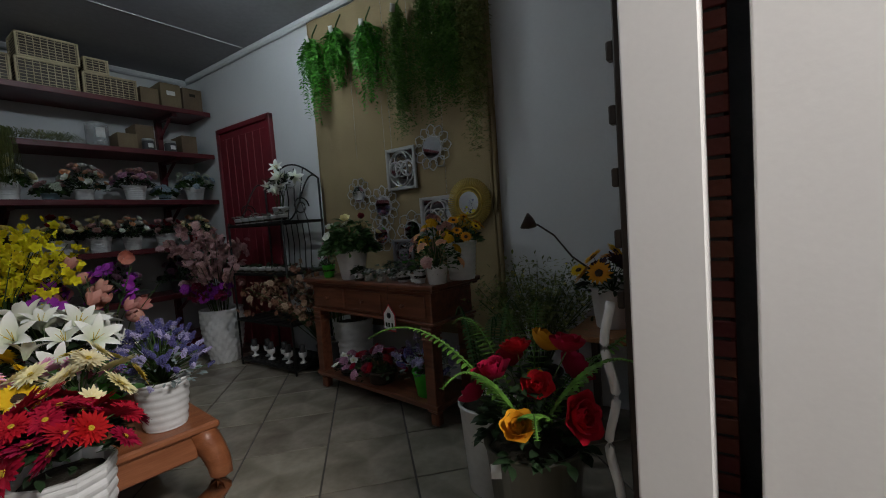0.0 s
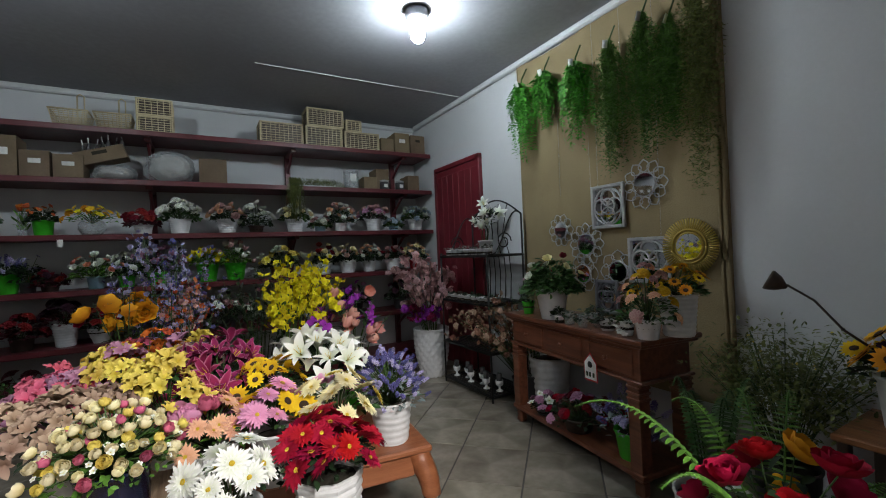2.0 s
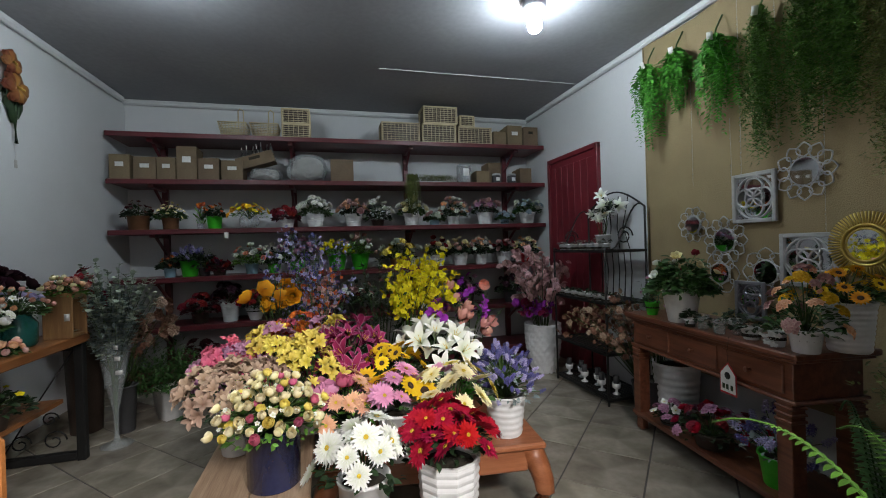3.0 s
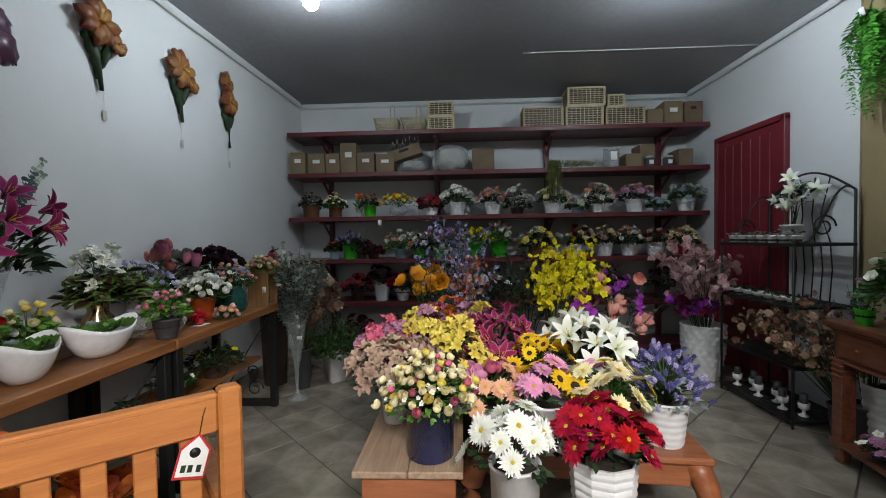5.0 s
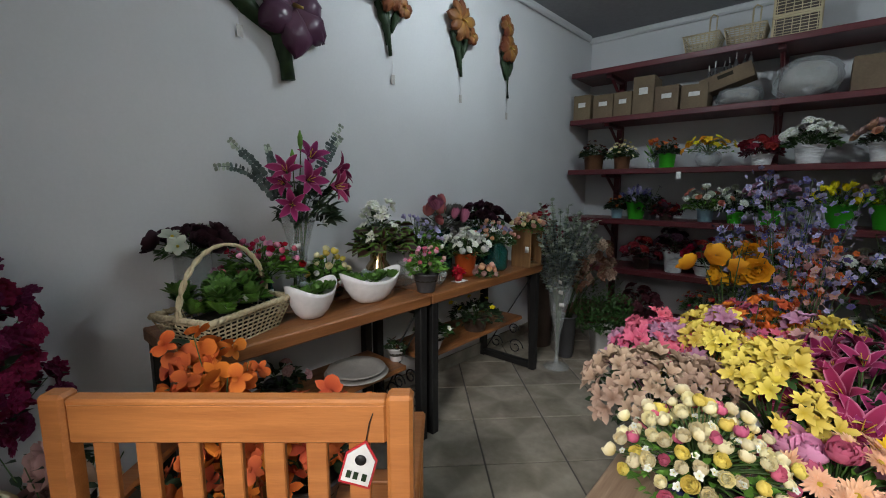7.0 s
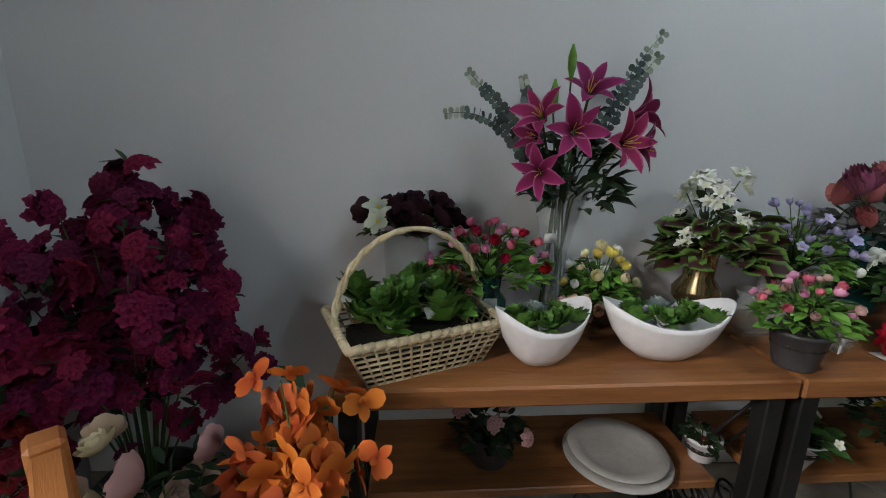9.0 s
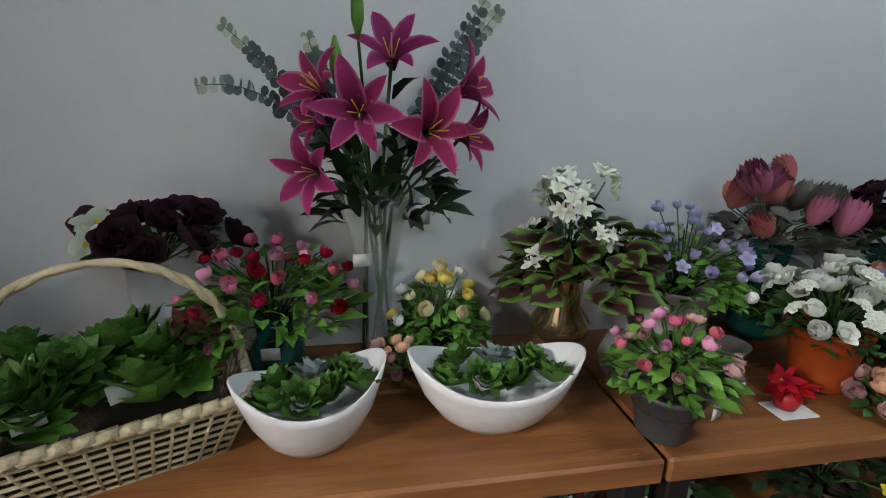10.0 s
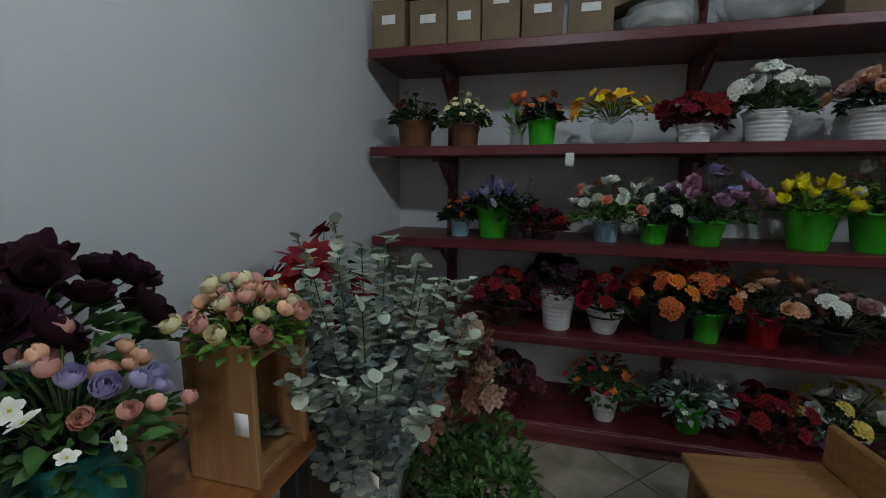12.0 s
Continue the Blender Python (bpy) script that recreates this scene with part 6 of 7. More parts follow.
def bowl(loc, a, b, h, label, rz):
    th = thing("boat_bowl", loc, label, "bowl", "white boat bowls", rz)
    mb = MB()
    NS = 40
    rows = []
    for sc, u in ((0.35, 0.0), (0.45, 0.03), (0.66, 0.25), (0.84, 0.55), (0.96, 0.85), (1.0, 1.0), (0.965, 1.0), (0.9, 0.8), (0.7, 0.5)):
        for k in range(NS):
            t = 2 * math.pi * k / NS
            rim = 1 + 0.42 * abs(math.cos(t)) ** 2.5
            rows.append((a * sc * math.cos(t) * (1 + 0.06 * u * abs(math.cos(t)) ** 6), b * sc * math.sin(t), h * u * (1 + (rim - 1) * u)))
    f = []
    for i in range(8):
        for k in range(NS):
            p, q = i * NS + k, i * NS + (k + 1) % NS
            f.append((p, q, q + NS, p + NS))
    f += [tuple(range(NS - 1, -1, -1)), tuple(range(8 * NS, 9 * NS))]
    mb.add(rows, f)
    part("bowl_body", mb, M["ceramic"], th)
    for i in range(7):
        x = a * 0.62 * (-1 + 2 * i / 6)
        y = b * 0.35 * (-1) ** i
        hm = head("rosette", "succ") if i % 4 != 3 else head("rosette", "euca")
        obj("succulent", hm, th, m=pose(x, y, h * 0.95, 25 * (-1) ** i, 20 * x / a, i * 50) @ Matrix.Scale(0.058, 4))
    price_tag(th, (a * 0.2, b * 0.45, h * 1.05), 15, (0.04, 0.001, 0.028), 40)
    return th


bowl((-1.2, -1.525, TZ), 0.128, 0.092, 0.115, "white boat-shaped bowl of green succulents", 15)
bowl((-1.545, -1.54, TZ), 0.165, 0.1, 0.115, "larger white boat-shaped bowl of green succulents", -4)

# wicker basket with a tall handle
bk = thing("handled_basket", (-0.86, -1.56, TZ), "pale wicker basket with a tall handle holding succulents", "basket", rz=22)
lx0, ly0, lx1, ly1, bh = 0.155, 0.1, 0.205, 0.135, 0.115
mb = MB()
for k in range(8):
    u = k / 7
    a, b2 = lx0 + (lx1 - lx0) * u, ly0 + (ly1 - ly0) * u
    tube(mb, [(a, b2, u * bh), (-a, b2, u * bh), (-a, -b2, u * bh), (a, -b2, u * bh), (a, b2, u * bh)], 0.0035, 5)
for k in range(15):
    u = -1 + 2 * k / 14
    for sy in (-1, 1):
        tube(mb, [(u * lx0, sy * ly0, 0), (u * lx1, sy * ly1, bh)], 0.0032, 5)
    if k < 9:
        u = -1 + 2 * k / 8
        for sx in (-1, 1):
            tube(mb, [(sx * lx0, u * ly0, 0), (sx * lx1, u * ly1, bh)], 0.0032, 5)
part("weave", mb, M["wicker"], bk, "open wicker lattice")
mb = MB()
for i in range(60):
    t = i / 60 * 4
    c4 = [(lx1, ly1), (-lx1, ly1), (-lx1, -ly1), (lx1, -ly1), (lx1, ly1)]
    k = int(t)
    p = np.array(c4[k]) * (1 - (t - k)) + np.array(c4[k + 1]) * (t - k)
    t2 = (i + 1.15) / 60 * 4
    k2 = min(int(t2), 3)
    p2 = np.array(c4[k2]) * (1 - (t2 - k2)) + np.array(c4[k2 + 1]) * (t2 - k2)
    tube(mb, [(p[0], p[1], bh), (p2[0], p2[1], bh + 0.004)], 0.011, 6)
part("rim", mb, M["wicker"], bk, "wound wicker rim")
mb = MB()
hp = [(-lx1 * math.cos(t), 0.0, bh + 0.235 * math.sin(t)) for t in [math.pi * k / 40 for k in range(41)]]
for ph in (0, math.pi):
    tube(mb, [(p[0] + 0.006 * math.cos(i * 1.1 + ph), 0.006 * math.sin(i * 1.1 + ph), p[2]) for i, p in enumerate(hp)], 0.0065, 6)
part("handle", mb, M["wicker"], bk, "twisted wicker handle")
mb = MB()
box(mb, (0, 0, 0.008), (2 * lx0, 2 * ly0, 0.008), bev=0)
box(mb, (0, 0, 0.05), (2 * lx0 * 1.02, 2 * ly0 * 1.02, 0.06), bev=0.01)
part("filling", mb, M["soil"], bk, "dark moss filling", smooth=False)
for i in range(22):
    x, y = -0.15 + 0.3 * ((i * 0.618) % 1), -0.075 + 0.05 * (i % 4)
    obj("succulent", head("rosette", "succred" if i == 5 else ("succ" if i % 3 else "leafbright")), bk, m=pose(x, y, 0.12 + 0.03 * (i % 3), 25 * (i % 3 - 1), 20 * (i % 2), i * 40) @ Matrix.Scale(0.072, 4))
for x, y in ((-0.02, 0.07), (0.09, 0.09)):
    price_tag(bk, (x, y, 0.15), 25, (0.04, 0.001, 0.03), 30)

# tall trumpet vase of stargazer lilies and eucalyptus
lv = thing("lily_vase", (-1.32, -1.82, TZ), "pink stargazer lilies and eucalyptus in a clear trumpet vase", "vase")
glass_vase(lv, [(0.055, 0), (0.055, 0.006), (0.035, 0.02), (0.03, 0.1), (0.042, 0.24), (0.07, 0.36), (0.095, 0.43)], 0.004)
st = MB()
for i, (x, y, z, dx, dy, dz, sc) in enumerate(((-0.037, 0.08, 0.708, 0.05, 0.75, 0.65, 0.09), (0.103, 0.1, 0.639, 0.6, 0.65, 0.45, 0.085), (0.028, 0.16, 0.599, 0.1, 0.95, 0.1, 0.09), (-0.101, 0.18, 0.567, -0.35, 0.9, 0.1, 0.095), (-0.182, 0.1, 0.65, -0.85, 0.4, 0.35, 0.09), (-0.178, 0.12, 0.561, -0.8, 0.55, 0.0, 0.085), (0.115, 0.16, 0.488, 0.5, 0.85, 0.0, 0.08), (0.11, 0.08, 0.583, 0.8, 0.5, 0.1, 0.07))):
    obj("lily", head("trumpet", "stargazer" if i % 2 else "lilydark", None, i % 3), lv, m=Matrix.Translation((x, y, z)) @ Matrix(aim((dx, dy, dz), i).tolist()).to_4x4() @ Matrix.Scale(sc * 0.84, 4))
    tube(st, [(0.01 * (i - 3), 0, 0.02), (x * 0.2, y * 0.2, 0.4), (x, y, z)], 0.004, 5)
for x, y, z in ((0.027, 0.1, 0.735), (0.07, 0.1, 0.646)):
    mb = MB()
    lathe(mb, [(0.004, 0), (0.012, 0.03), (0.012, 0.06), (0.003, 0.09)], 8, c=(x, y, z), closed_top=True)
    part("lily_bud", mb, M["leafbright"], lv, "closed green bud")
    tube(st, [(0, 0, 0.3), (x, y, z)], 0.003, 5)
tagged(part("stalk", st, M["stem"], lv), kind="stuff")
lb = MB()
leaves(lb, 120, (-0.02, 0.05, 0.38), 0.15, 0.3, 0.09, random.Random(8), 0, (0.35, 0.5, -0.9, 0.3), 0.9)
part("foliage", lb, M["leafdark"], lv, "dark lily leaves")
for i, way in enumerate((((0, -0.01, 0.36), (0.12, -0.01, 0.586), (0.203, -0.01, 0.688), (0.296, -0.01, 0.763)), ((0, -0.01, 0.36), (0.127, -0.01, 0.572), (0.217, -0.01, 0.675), (0.361, -0.01, 0.648)), ((0, -0.01, 0.36), (-0.094, -0.01, 0.597), (-0.167, -0.01, 0.761), (-0.28, -0.01, 0.885)), ((0, -0.01, 0.36), (-0.112, -0.01, 0.569), (-0.191, -0.01, 0.735), (-0.274, -0.01, 0.822)), ((0, -0.01, 0.36), (0.099, -0.01, 0.608), (0.114, -0.01, 0.69), (0.133, -0.01, 0.753)))):
    mb = MB()
    rng = random.Random(70 + i)
    lf = blade(1.0, 0.95, 0.3, -0.2, 0.1, 4, 0.5, 0.45, 0.45)
    k4 = [np.array(p) for p in way]
    line = []
    for j in range(25):
        u = j / 24
        line.append(k4[0] * (1 - u) ** 3 + 3 * k4[1] * u * (1 - u) ** 2 + 3 * k4[2] * u * u * (1 - u) + k4[3] * u ** 3)
    tube(mb, [tuple(p) for p in line], 0.0026, 4, 0, 0.001)
    for j in range(7, 25):
        u = j / 24
        d = (line[j] - line[j - 1]) / np.linalg.norm(line[j] - line[j - 1])
        side = Vector(d).cross(Vector((0.2 * (-1) ** j, 1, 0.1))).normalized()
        for sd in (-1, 1):
            x2 = (side * sd + Vector(d) * 0.35 + Vector((0, rng.uniform(-0.5, 0.5), 0))).normalized()
            q = np.array(x2.to_track_quat("X", "Y").to_matrix())
            mb.add((lf[0] * (0.032 - 0.014 * u) * rng.uniform(0.75, 1.15)) @ q.T + line[j], lf[1], 0 if u < 0.84 else 1, lf[2])
    part("eucalyptus_sprig", mb, [M["eucadark"], M["eucatip"]], lv, "grey-green eucalyptus sprig")
price_tag(lv, (0.035, 0.05, 0.28), 10, (0.04, 0.001, 0.03))
price_tag(lv, (-0.1, 0.09, 0.4), 10, (0.03, 0.001, 0.06))


def vase_thing(loc, prof, label, m, heads, n, size, R, Hh, leaf="leaf", nleaf=80, lsize=0.06, tag=None, name="flower_vase", **kw):
    SEED[0] += 1
    th = thing(name, loc, label, "vase")
    glass_vase(th, prof, 0.004, m)
    bouquet(th, prof[-1][1], R, Hh, [head(*k) for k in heads], n, size, leaf, nleaf, lsize, SEED[0], **kw)
    if tag:
        price_tag(th, *tag)
    return th


vase_thing((-0.84, -1.83, TZ), [(0.07, 0), (0.072, 0.01), (0.072, 0.3)], "nearly black dahlias and white sprigs in a clear cylinder vase", "glass", [("rose", "black"), ("rose", "black"), ("rose", "black"), ("floret", "greygreen")], 20, 0.05, 0.15, 0.08, "leaf", 50, 0.05)
vase_thing((-1.09, -1.75, TZ), [(0.05, 0), (0.06, 0.01), (0.06, 0.09), (0.04, 0.12), (0.045, 0.17)], "pink and red buds in a teal glass bottle vase", "tealglass", [("bud", "rose"), ("bud", "red"), ("bud", "pink")], 36, 0.016, 0.19, 0.16, "leafbright", 120, 0.085, ((0.0, 0.062, 0.1), 180, (0.04, 0.001, 0.028)), lshape=(0.35, 0.5, -0.7, 0.3))
potted((-1.47, -1.8, TZ), (0.07, 0.08, 0.07, "brownpot", 0), [("bud", "cream"), ("bud", "paleyellow"), ("bud", "white")], 20, 0.019, 0.13, 0.17, "cream and yellow rosebuds in a brown wicker pot", "leafbright", 200, 0.055)
th = thing("peach_sprig", (-1.37, -1.68, TZ), "sprig of small peach berries lying between the bowls", "flower sprig")
bouquet(th, 0.06, 0.09, 0.05, [head("bud", "peach"), head("bud", "dusty")], 14, 0.015, "leaf", 16, 0.04, 77)
gv = vase_thing((-1.77, -1.75, TZ), [(0.035, 0), (0.045, 0.01), (0.02, 0.03), (0.03, 0.05), (0.07, 0.09), (0.072, 0.12), (0.045, 0.16), (0.05, 0.24), (0.07, 0.27)], "white alstroemerias and coleus leaves in a gold and teal vase", "goldglass", [("alstro", "white")], 13, 0.045, 0.12, 0.2, "leafdark", 50, 0.06)
lb = MB()
leaves(lb, 150, (-0.03, 0.02, 0.22), 0.18, 0.2, 0.078, random.Random(12), 0, (0.8, 0.2, -0.6, 0.15), 0.5)
part("coleus_foliage", lb, M["coleus"], gv, "burgundy and green coleus leaves")
potted((-1.87, -1.47, TZ), (0.048, 0.066, 0.105, "greypot", 0), [("bud", "rose"), ("bud", "dusty"), ("bud", "pink")], 24, 0.0135, 0.115, 0.12, "pink rosebuds in a dark grey pot", "leafbright", 110, 0.055, up=0.025, tag=((-0.07, 0.05, 0.08), 20))
for x, y, r2, lab in ((-1.9, -1.66, 0.06, "round clear glass vase with a wide mouth"), (-2.06, -1.55, 0.05, "small round clear glass vase")):
    th = thing("glass_ball_vase", (x, y, TZ), lab, "vase")
    glass_vase(th, [(r2 * 0.5, 0), (r2 * 0.9, 0.02), (r2 * 1.05, 0.06), (r2 * 0.8, 0.1), (r2 * 0.7, 0.115), (r2 * 0.95, 0.14)], 0.003)
    price_tag(th, (0, r2, 0.06), 180, (0.035, 0.001, 0.025))
potted((-2.12, -1.79, TZ), (0.075, 0.085, 0.18, "ceramic", 0), [("bud", "lilac"), ("tulip", "lilac"), ("floret", "lilac")], 44, 0.017, 0.2, 0.19, "lilac blue bellflowers in a plain white pot", "leafbright", 260, 0.045)
potted((-2.36, -1.58, TZ), (0.055, 0.075, 0.15, "orangepot", 0), [("rose", "white"), ("bud", "white"), ("azalea", "white")], 54, 0.025, 0.17, 0.13, "white roses in a terracotta orange pot", "leaf", 170, 0.045)
th = thing("red_gift_flower", (-2.19, -1.5, TZ), "small red artificial flower with a paper tag", "ornament")
for i in range(3):
    obj("flower", head("poinsettia", "red"), th, m=pose(0.02 * i - 0.02, 0.015 * (i % 2), 0.045 + 0.012 * i, 30 * i, 10, 40 * i) @ Matrix.Scale(0.045, 4))
mb = MB()
box(mb, (0, 0.01, 0.003), (0.09, 0.06, 0.003), bev=0)
part("card", mb, M["paper"], th, smooth=False)
mb = MB()
lathe(mb, [(0.02, 0.004), (0.028, 0.03), (0.02, 0.045)], 12, closed_top=True)
part("base", mb, M["redpot"], th)
th = thing("peach_bunch", (-2.42, -1.47, TZ), "bunch of peach ranunculus lying on the table", "flower bunch")
bouquet(th, 0.015, 0.09, 0.05, [head("bud", "peach"), head("bud", "salmon"), head("bud", "dusty")], 15, 0.022, "leaf", 30, 0.05, 81)
price_tag(th, (-0.1, 0.02, 0.01), 40, (0.05, 0.03, 0.001))
vase_thing((-2.42, -1.83, TZ), [(0.05, 0), (0.065, 0.02), (0.065, 0.16), (0.05, 0.22), (0.055, 0.28)], "coral and pink proteas with grey leaves in a teal vase", "tealglass", [("protea", "protea"), ("protea", "proteapink"), ("protea", "greyleaf")], 13, 0.046, 0.17, 0.16, "greyleaf", 60, 0.09, droop=0.55)
vase_thing((-2.74, -1.74, TZ), [(0.06, 0), (0.07, 0.02), (0.075, 0.28)], "nearly black roses in a dark plum vase", "tealglass", [("rose", "black"), ("rose", "plum")], 24, 0.05, 0.19, 0.15, "leaf", 60, 0.07, ((0, 0.078, 0.26), 180))
vase_thing((-2.66, -1.55, TZ), [(0.07, 0), (0.085, 0.02), (0.088, 0.13), (0.06, 0.17), (0.065, 0.19)], "peach and lilac flowers in a big green glass jar", "tealglass", [("bud", "peach"), ("bud", "lilac"), ("bud", "salmon"), ("floret", "white")], 40, 0.019, 0.15, 0.14, "leaf", 110, 0.05)
wb = thing("wooden_box_vase", (-2.935, -1.462, TZ), "tall brown wooden box vase with one open side and peach flowers", "vase")
for c, d3 in (((0.078, 0, 0.14), (0.014, 0.155, 0.28)), ((-0.078, 0, 0.14), (0.014, 0.155, 0.28)), ((0, -0.07, 0.14), (0.142, 0.014, 0.28)), ((0, 0.004, 0.009), (0.142, 0.13, 0.016)), ((0, 0.068, 0.262), (0.142, 0.012, 0.034))):
    mb = MB()
    box(mb, c, d3, bev=0.002)
    part("board", mb, M["boxwood"], wb, smooth=False)
bouquet(wb, 0.27, 0.12, 0.1, [head("bud", "peach"), head("bud", "cream"), head("bud", "salmon")], 32, 0.019, "leafbright", 110, 0.045, 83)
price_tag(wb, (0.0865, 0.05, 0.13), 90)
th = thing("poinsettia_pot", (-3.55, -1.66, 0), "dark red poinsettias in a tall dark pot", "potted flowers")
pot(th, 0.1, 0.13, 0.85, "darkwood")
bouquet(th, 0.85, 0.22, 0.33, [head("poinsettia", "darkred"), head("poinsettia", "red")], 13, 0.1, "leafdark", 50, 0.08, 85)

# under the tables
for i, (r2, z) in enumerate(((0.165, 0.415), (0.15, 0.437))):
    th = thing("dinner_plate", (-1.5, -1.62, z), "grey stoneware plate in a stack of two", "plate", "stacked plates")
    mb = MB()
    lathe(mb, [(r2 * 0.55, 0), (r2 * 0.6, 0.004), (r2 * 0.75, 0.012), (r2, 0.022), (r2 - 0.002, 0.025), (r2 * 0.72, 0.017), (r2 * 0.6, 0.01)], 40, closed_top=True)
    part("plate_body", mb, M["plate"], th)
potted((-1.78, -1.62, 0.414), (0.035, 0.05, 0.08, "ceramic", 0), [("floret", "burgundyleaf")], 4, 0.02, 0.05, 0.05, "little dark plant in a white cup", "leafdark", 30, 0.05)
potted((-2.05, -1.58, 0.414), (0.04, 0.075, 0.11, "ceramic", 0), [("floret", "white")], 4, 0.02, 0.12, 0.06, "green sprigs in a white bowl", "leaf", 50, 0.07)
potted((-2.5, -1.6, 0.414), (0.07, 0.085, 0.1, "darkwood", 0), [("floret", "white"), ("floret", "lemon")], 10, 0.02, 0.2, 0.13, "dark green plant with small blossoms in a dark bowl", "leafdark", 130, 0.06)
potted((-1.1, -1.65, 0.414), (0.06, 0.07, 0.1, "greypot", 0), [("azalea", "dusty")], 6, 0.03, 0.12, 0.1, "dusty pink flowers in a grey pot", "leafdark", 50, 0.06)

# eucalyptus in a tall flute vase on the floor
th = thing("flute_vase", (-3.18, -1.31, 0), "tall clear glass flute vase full of grey eucalyptus", "vase")
glass_vase(th, [(0.1, 0), (0.1, 0.008), (0.02, 0.03), (0.014, 0.1), (0.02, 0.25), (0.06, 0.45), (0.085, 0.62), (0.095, 0.74)], 0.004)
rng = random.Random(21)
lf = blade(1.0, 0.9, 0.25, -0.2, 0.1, 3, 0.5, 0.3, 0.35)
st = MB()
for k in range(40):
    t = k * 2.4
    r2 = 0.31 * math.sqrt((k + 0.5) / 40)
    e = np.array((r2 * math.cos(t), r2 * math.sin(t), 0.74 + 0.64 * rng.uniform(0.5, 1.0) * (1 - 0.5 * (r2 / 0.31) ** 2)))
    a = np.array((0.02 * math.cos(t), 0.02 * math.sin(t), 0.5))
    tube(st, [(0, 0, 0.1), a, (e + a) / 2 - np.array((e[0], e[1], 0)) * 0.12, e], 0.003, 4, 0, 0.0015)
    mb = MB()
    for j in range(42):
        u = 0.28 + 0.72 * j / 41
        p = a + (e - a) * u - np.array((e[0], e[1], 0)) * 0.24 * u * (1 - u) * 2
        for sd in (0, 1):
            x2 = Vector((rng.gauss(0, 1), rng.gauss(0, 1), rng.uniform(-0.4, 0.7))).normalized()
            q = np.array(x2.to_track_quat("X", "Z").to_matrix())
            mb.add((lf[0] * rng.uniform(0.021, 0.04)) @ q.T + p, lf[1], 1 if (u > 0.82 or rng.random() < 0.24) else 0, lf[2])
    part("eucalyptus_sprig", mb, [M["euca"], M["eucatip"]], th, "grey eucalyptus sprig with pale tips")
tagged(part("stalk", st, M["stem"], th), kind="stuff")
for i, z in enumerate((0.7, 0.62, 0.52)):
    price_tag(th, (0.098 - 0.02 * i, 0.05, z), 60 + 20 * i, (0.04, 0.001, 0.03))
branches((-3.44, -1.36, 0.0), (0.06, 0.08, 0.35, "greypot", 0), "dried beige hydrangea heads in a grey pot", 8, "dried", 60, 0.16, 0.6, 1.0, [head("azalea", "beige"), head("azalea", "dried")], 34, 0.045, "hydrangea_pot", (-0.06, 0.24), lsize=0.05)
th = thing("leafy_bush", (-3.62, -1.12, 0), "dense green bush in a tapered white pot", "potted plant")
pot(th, 0.09, 0.13, 0.26, "white", 0, 4)
mb = MB()
rng = random.Random(31)
lf = blade(1.0, 0.55, 0.3, -0.4, 0.2, 2, 0.5, 0.3, 0.1)
for k in range(1500):
    t, r2 = rng.uniform(0, 6.28), 0.24 * math.sqrt(rng.random())
    z = 0.24 + 0.48 * rng.random() * (1 - 0.6 * (r2 / 0.24) ** 2) * (0.75 + 0.25 * math.sin(t * 3))
    x2 = Vector((rng.gauss(0, 1), rng.gauss(0, 1), rng.uniform(-0.2, 1))).normalized()
    q = np.array(x2.to_track_quat("X", "Z").to_matrix())
    mb.add((lf[0] * rng.uniform(0.025, 0.045)) @ q.T + np.array((r2 * math.cos(t), r2 * math.sin(t), z)), lf[1], 0, lf[2])
tagged(part("foliage", mb, M["leaf"], th), kind="stuff")

# magenta bougainvillea and roses beside the chair
branches((-0.04, -1.68, 0.0), (0.12, 0.15, 0.35, "greypot", 0), "tall magenta bougainvillea branches in a dark pot", 26, "leafdark", 420, 0.31, 0.3, 1.41, [head("azalea", "magenta"), head("azalea", "magenta"), head("azalea", "darkmagenta")], 430, 0.042, "bougainvillea", (-0.03, 0.0), lsize=0.06)
branches((0.12, -1.36, 0.0), (0.1, 0.12, 0.3, "greypot", 0), "dark magenta blossoms in a dark pot", 14, "leafdark", 160, 0.22, 0.35, 1.1, [head("azalea", "magenta"), head("azalea", "darkred")], 130, 0.05, "magenta_bush", lsize=0.06)
branches((-0.31, -1.31, 0.0), (0.1, 0.12, 0.35, "greypot", 0), "cream and dusty roses in a dark floor pot", 10, "leafdark", 60, 0.15, 0.5, 0.8, [head("rose", "cream"), head("rose", "dusty"), head("rose", "beige")], 12, 0.06, "rose_bucket", lsize=0.06)
# orange orchids on the chair seat
branches((-0.67, -1.17, 0.425), (0.07, 0.09, 0.12, "greypot", 0), "orange phalaenopsis orchids in a pot on the chair", 12, "leafdark", 20, 0.13, 0.14, 0.57, [head("orchid", "orange"), head("orchid", "orange"), head("orchid", "rust")], 90, 0.046, "orange_orchids", (0.02, -0.04), lsize=0.08)
branches((-0.84, -0.98, 0.425), (0.07, 0.09, 0.1, "greypot", 0), "orange and rust orchids in a pot on the chair", 12, "leafdark", 20, 0.2, 0.1, 0.34, [head("orchid", "orange"), head("orchid", "rust")], 80, 0.048, "orange_orchids", lsize=0.1)

branches((-0.56, -0.99, 0.425), (0.06, 0.08, 0.08, "greypot", 0), "rust and orange silk orchids in a low pot on the chair", 14, "leafdark", 60, 0.17, 0.06, 0.3, [head("orchid", "orange"), head("orchid", "rust")], 70, 0.045, "orange_orchids", lsize=0.08)


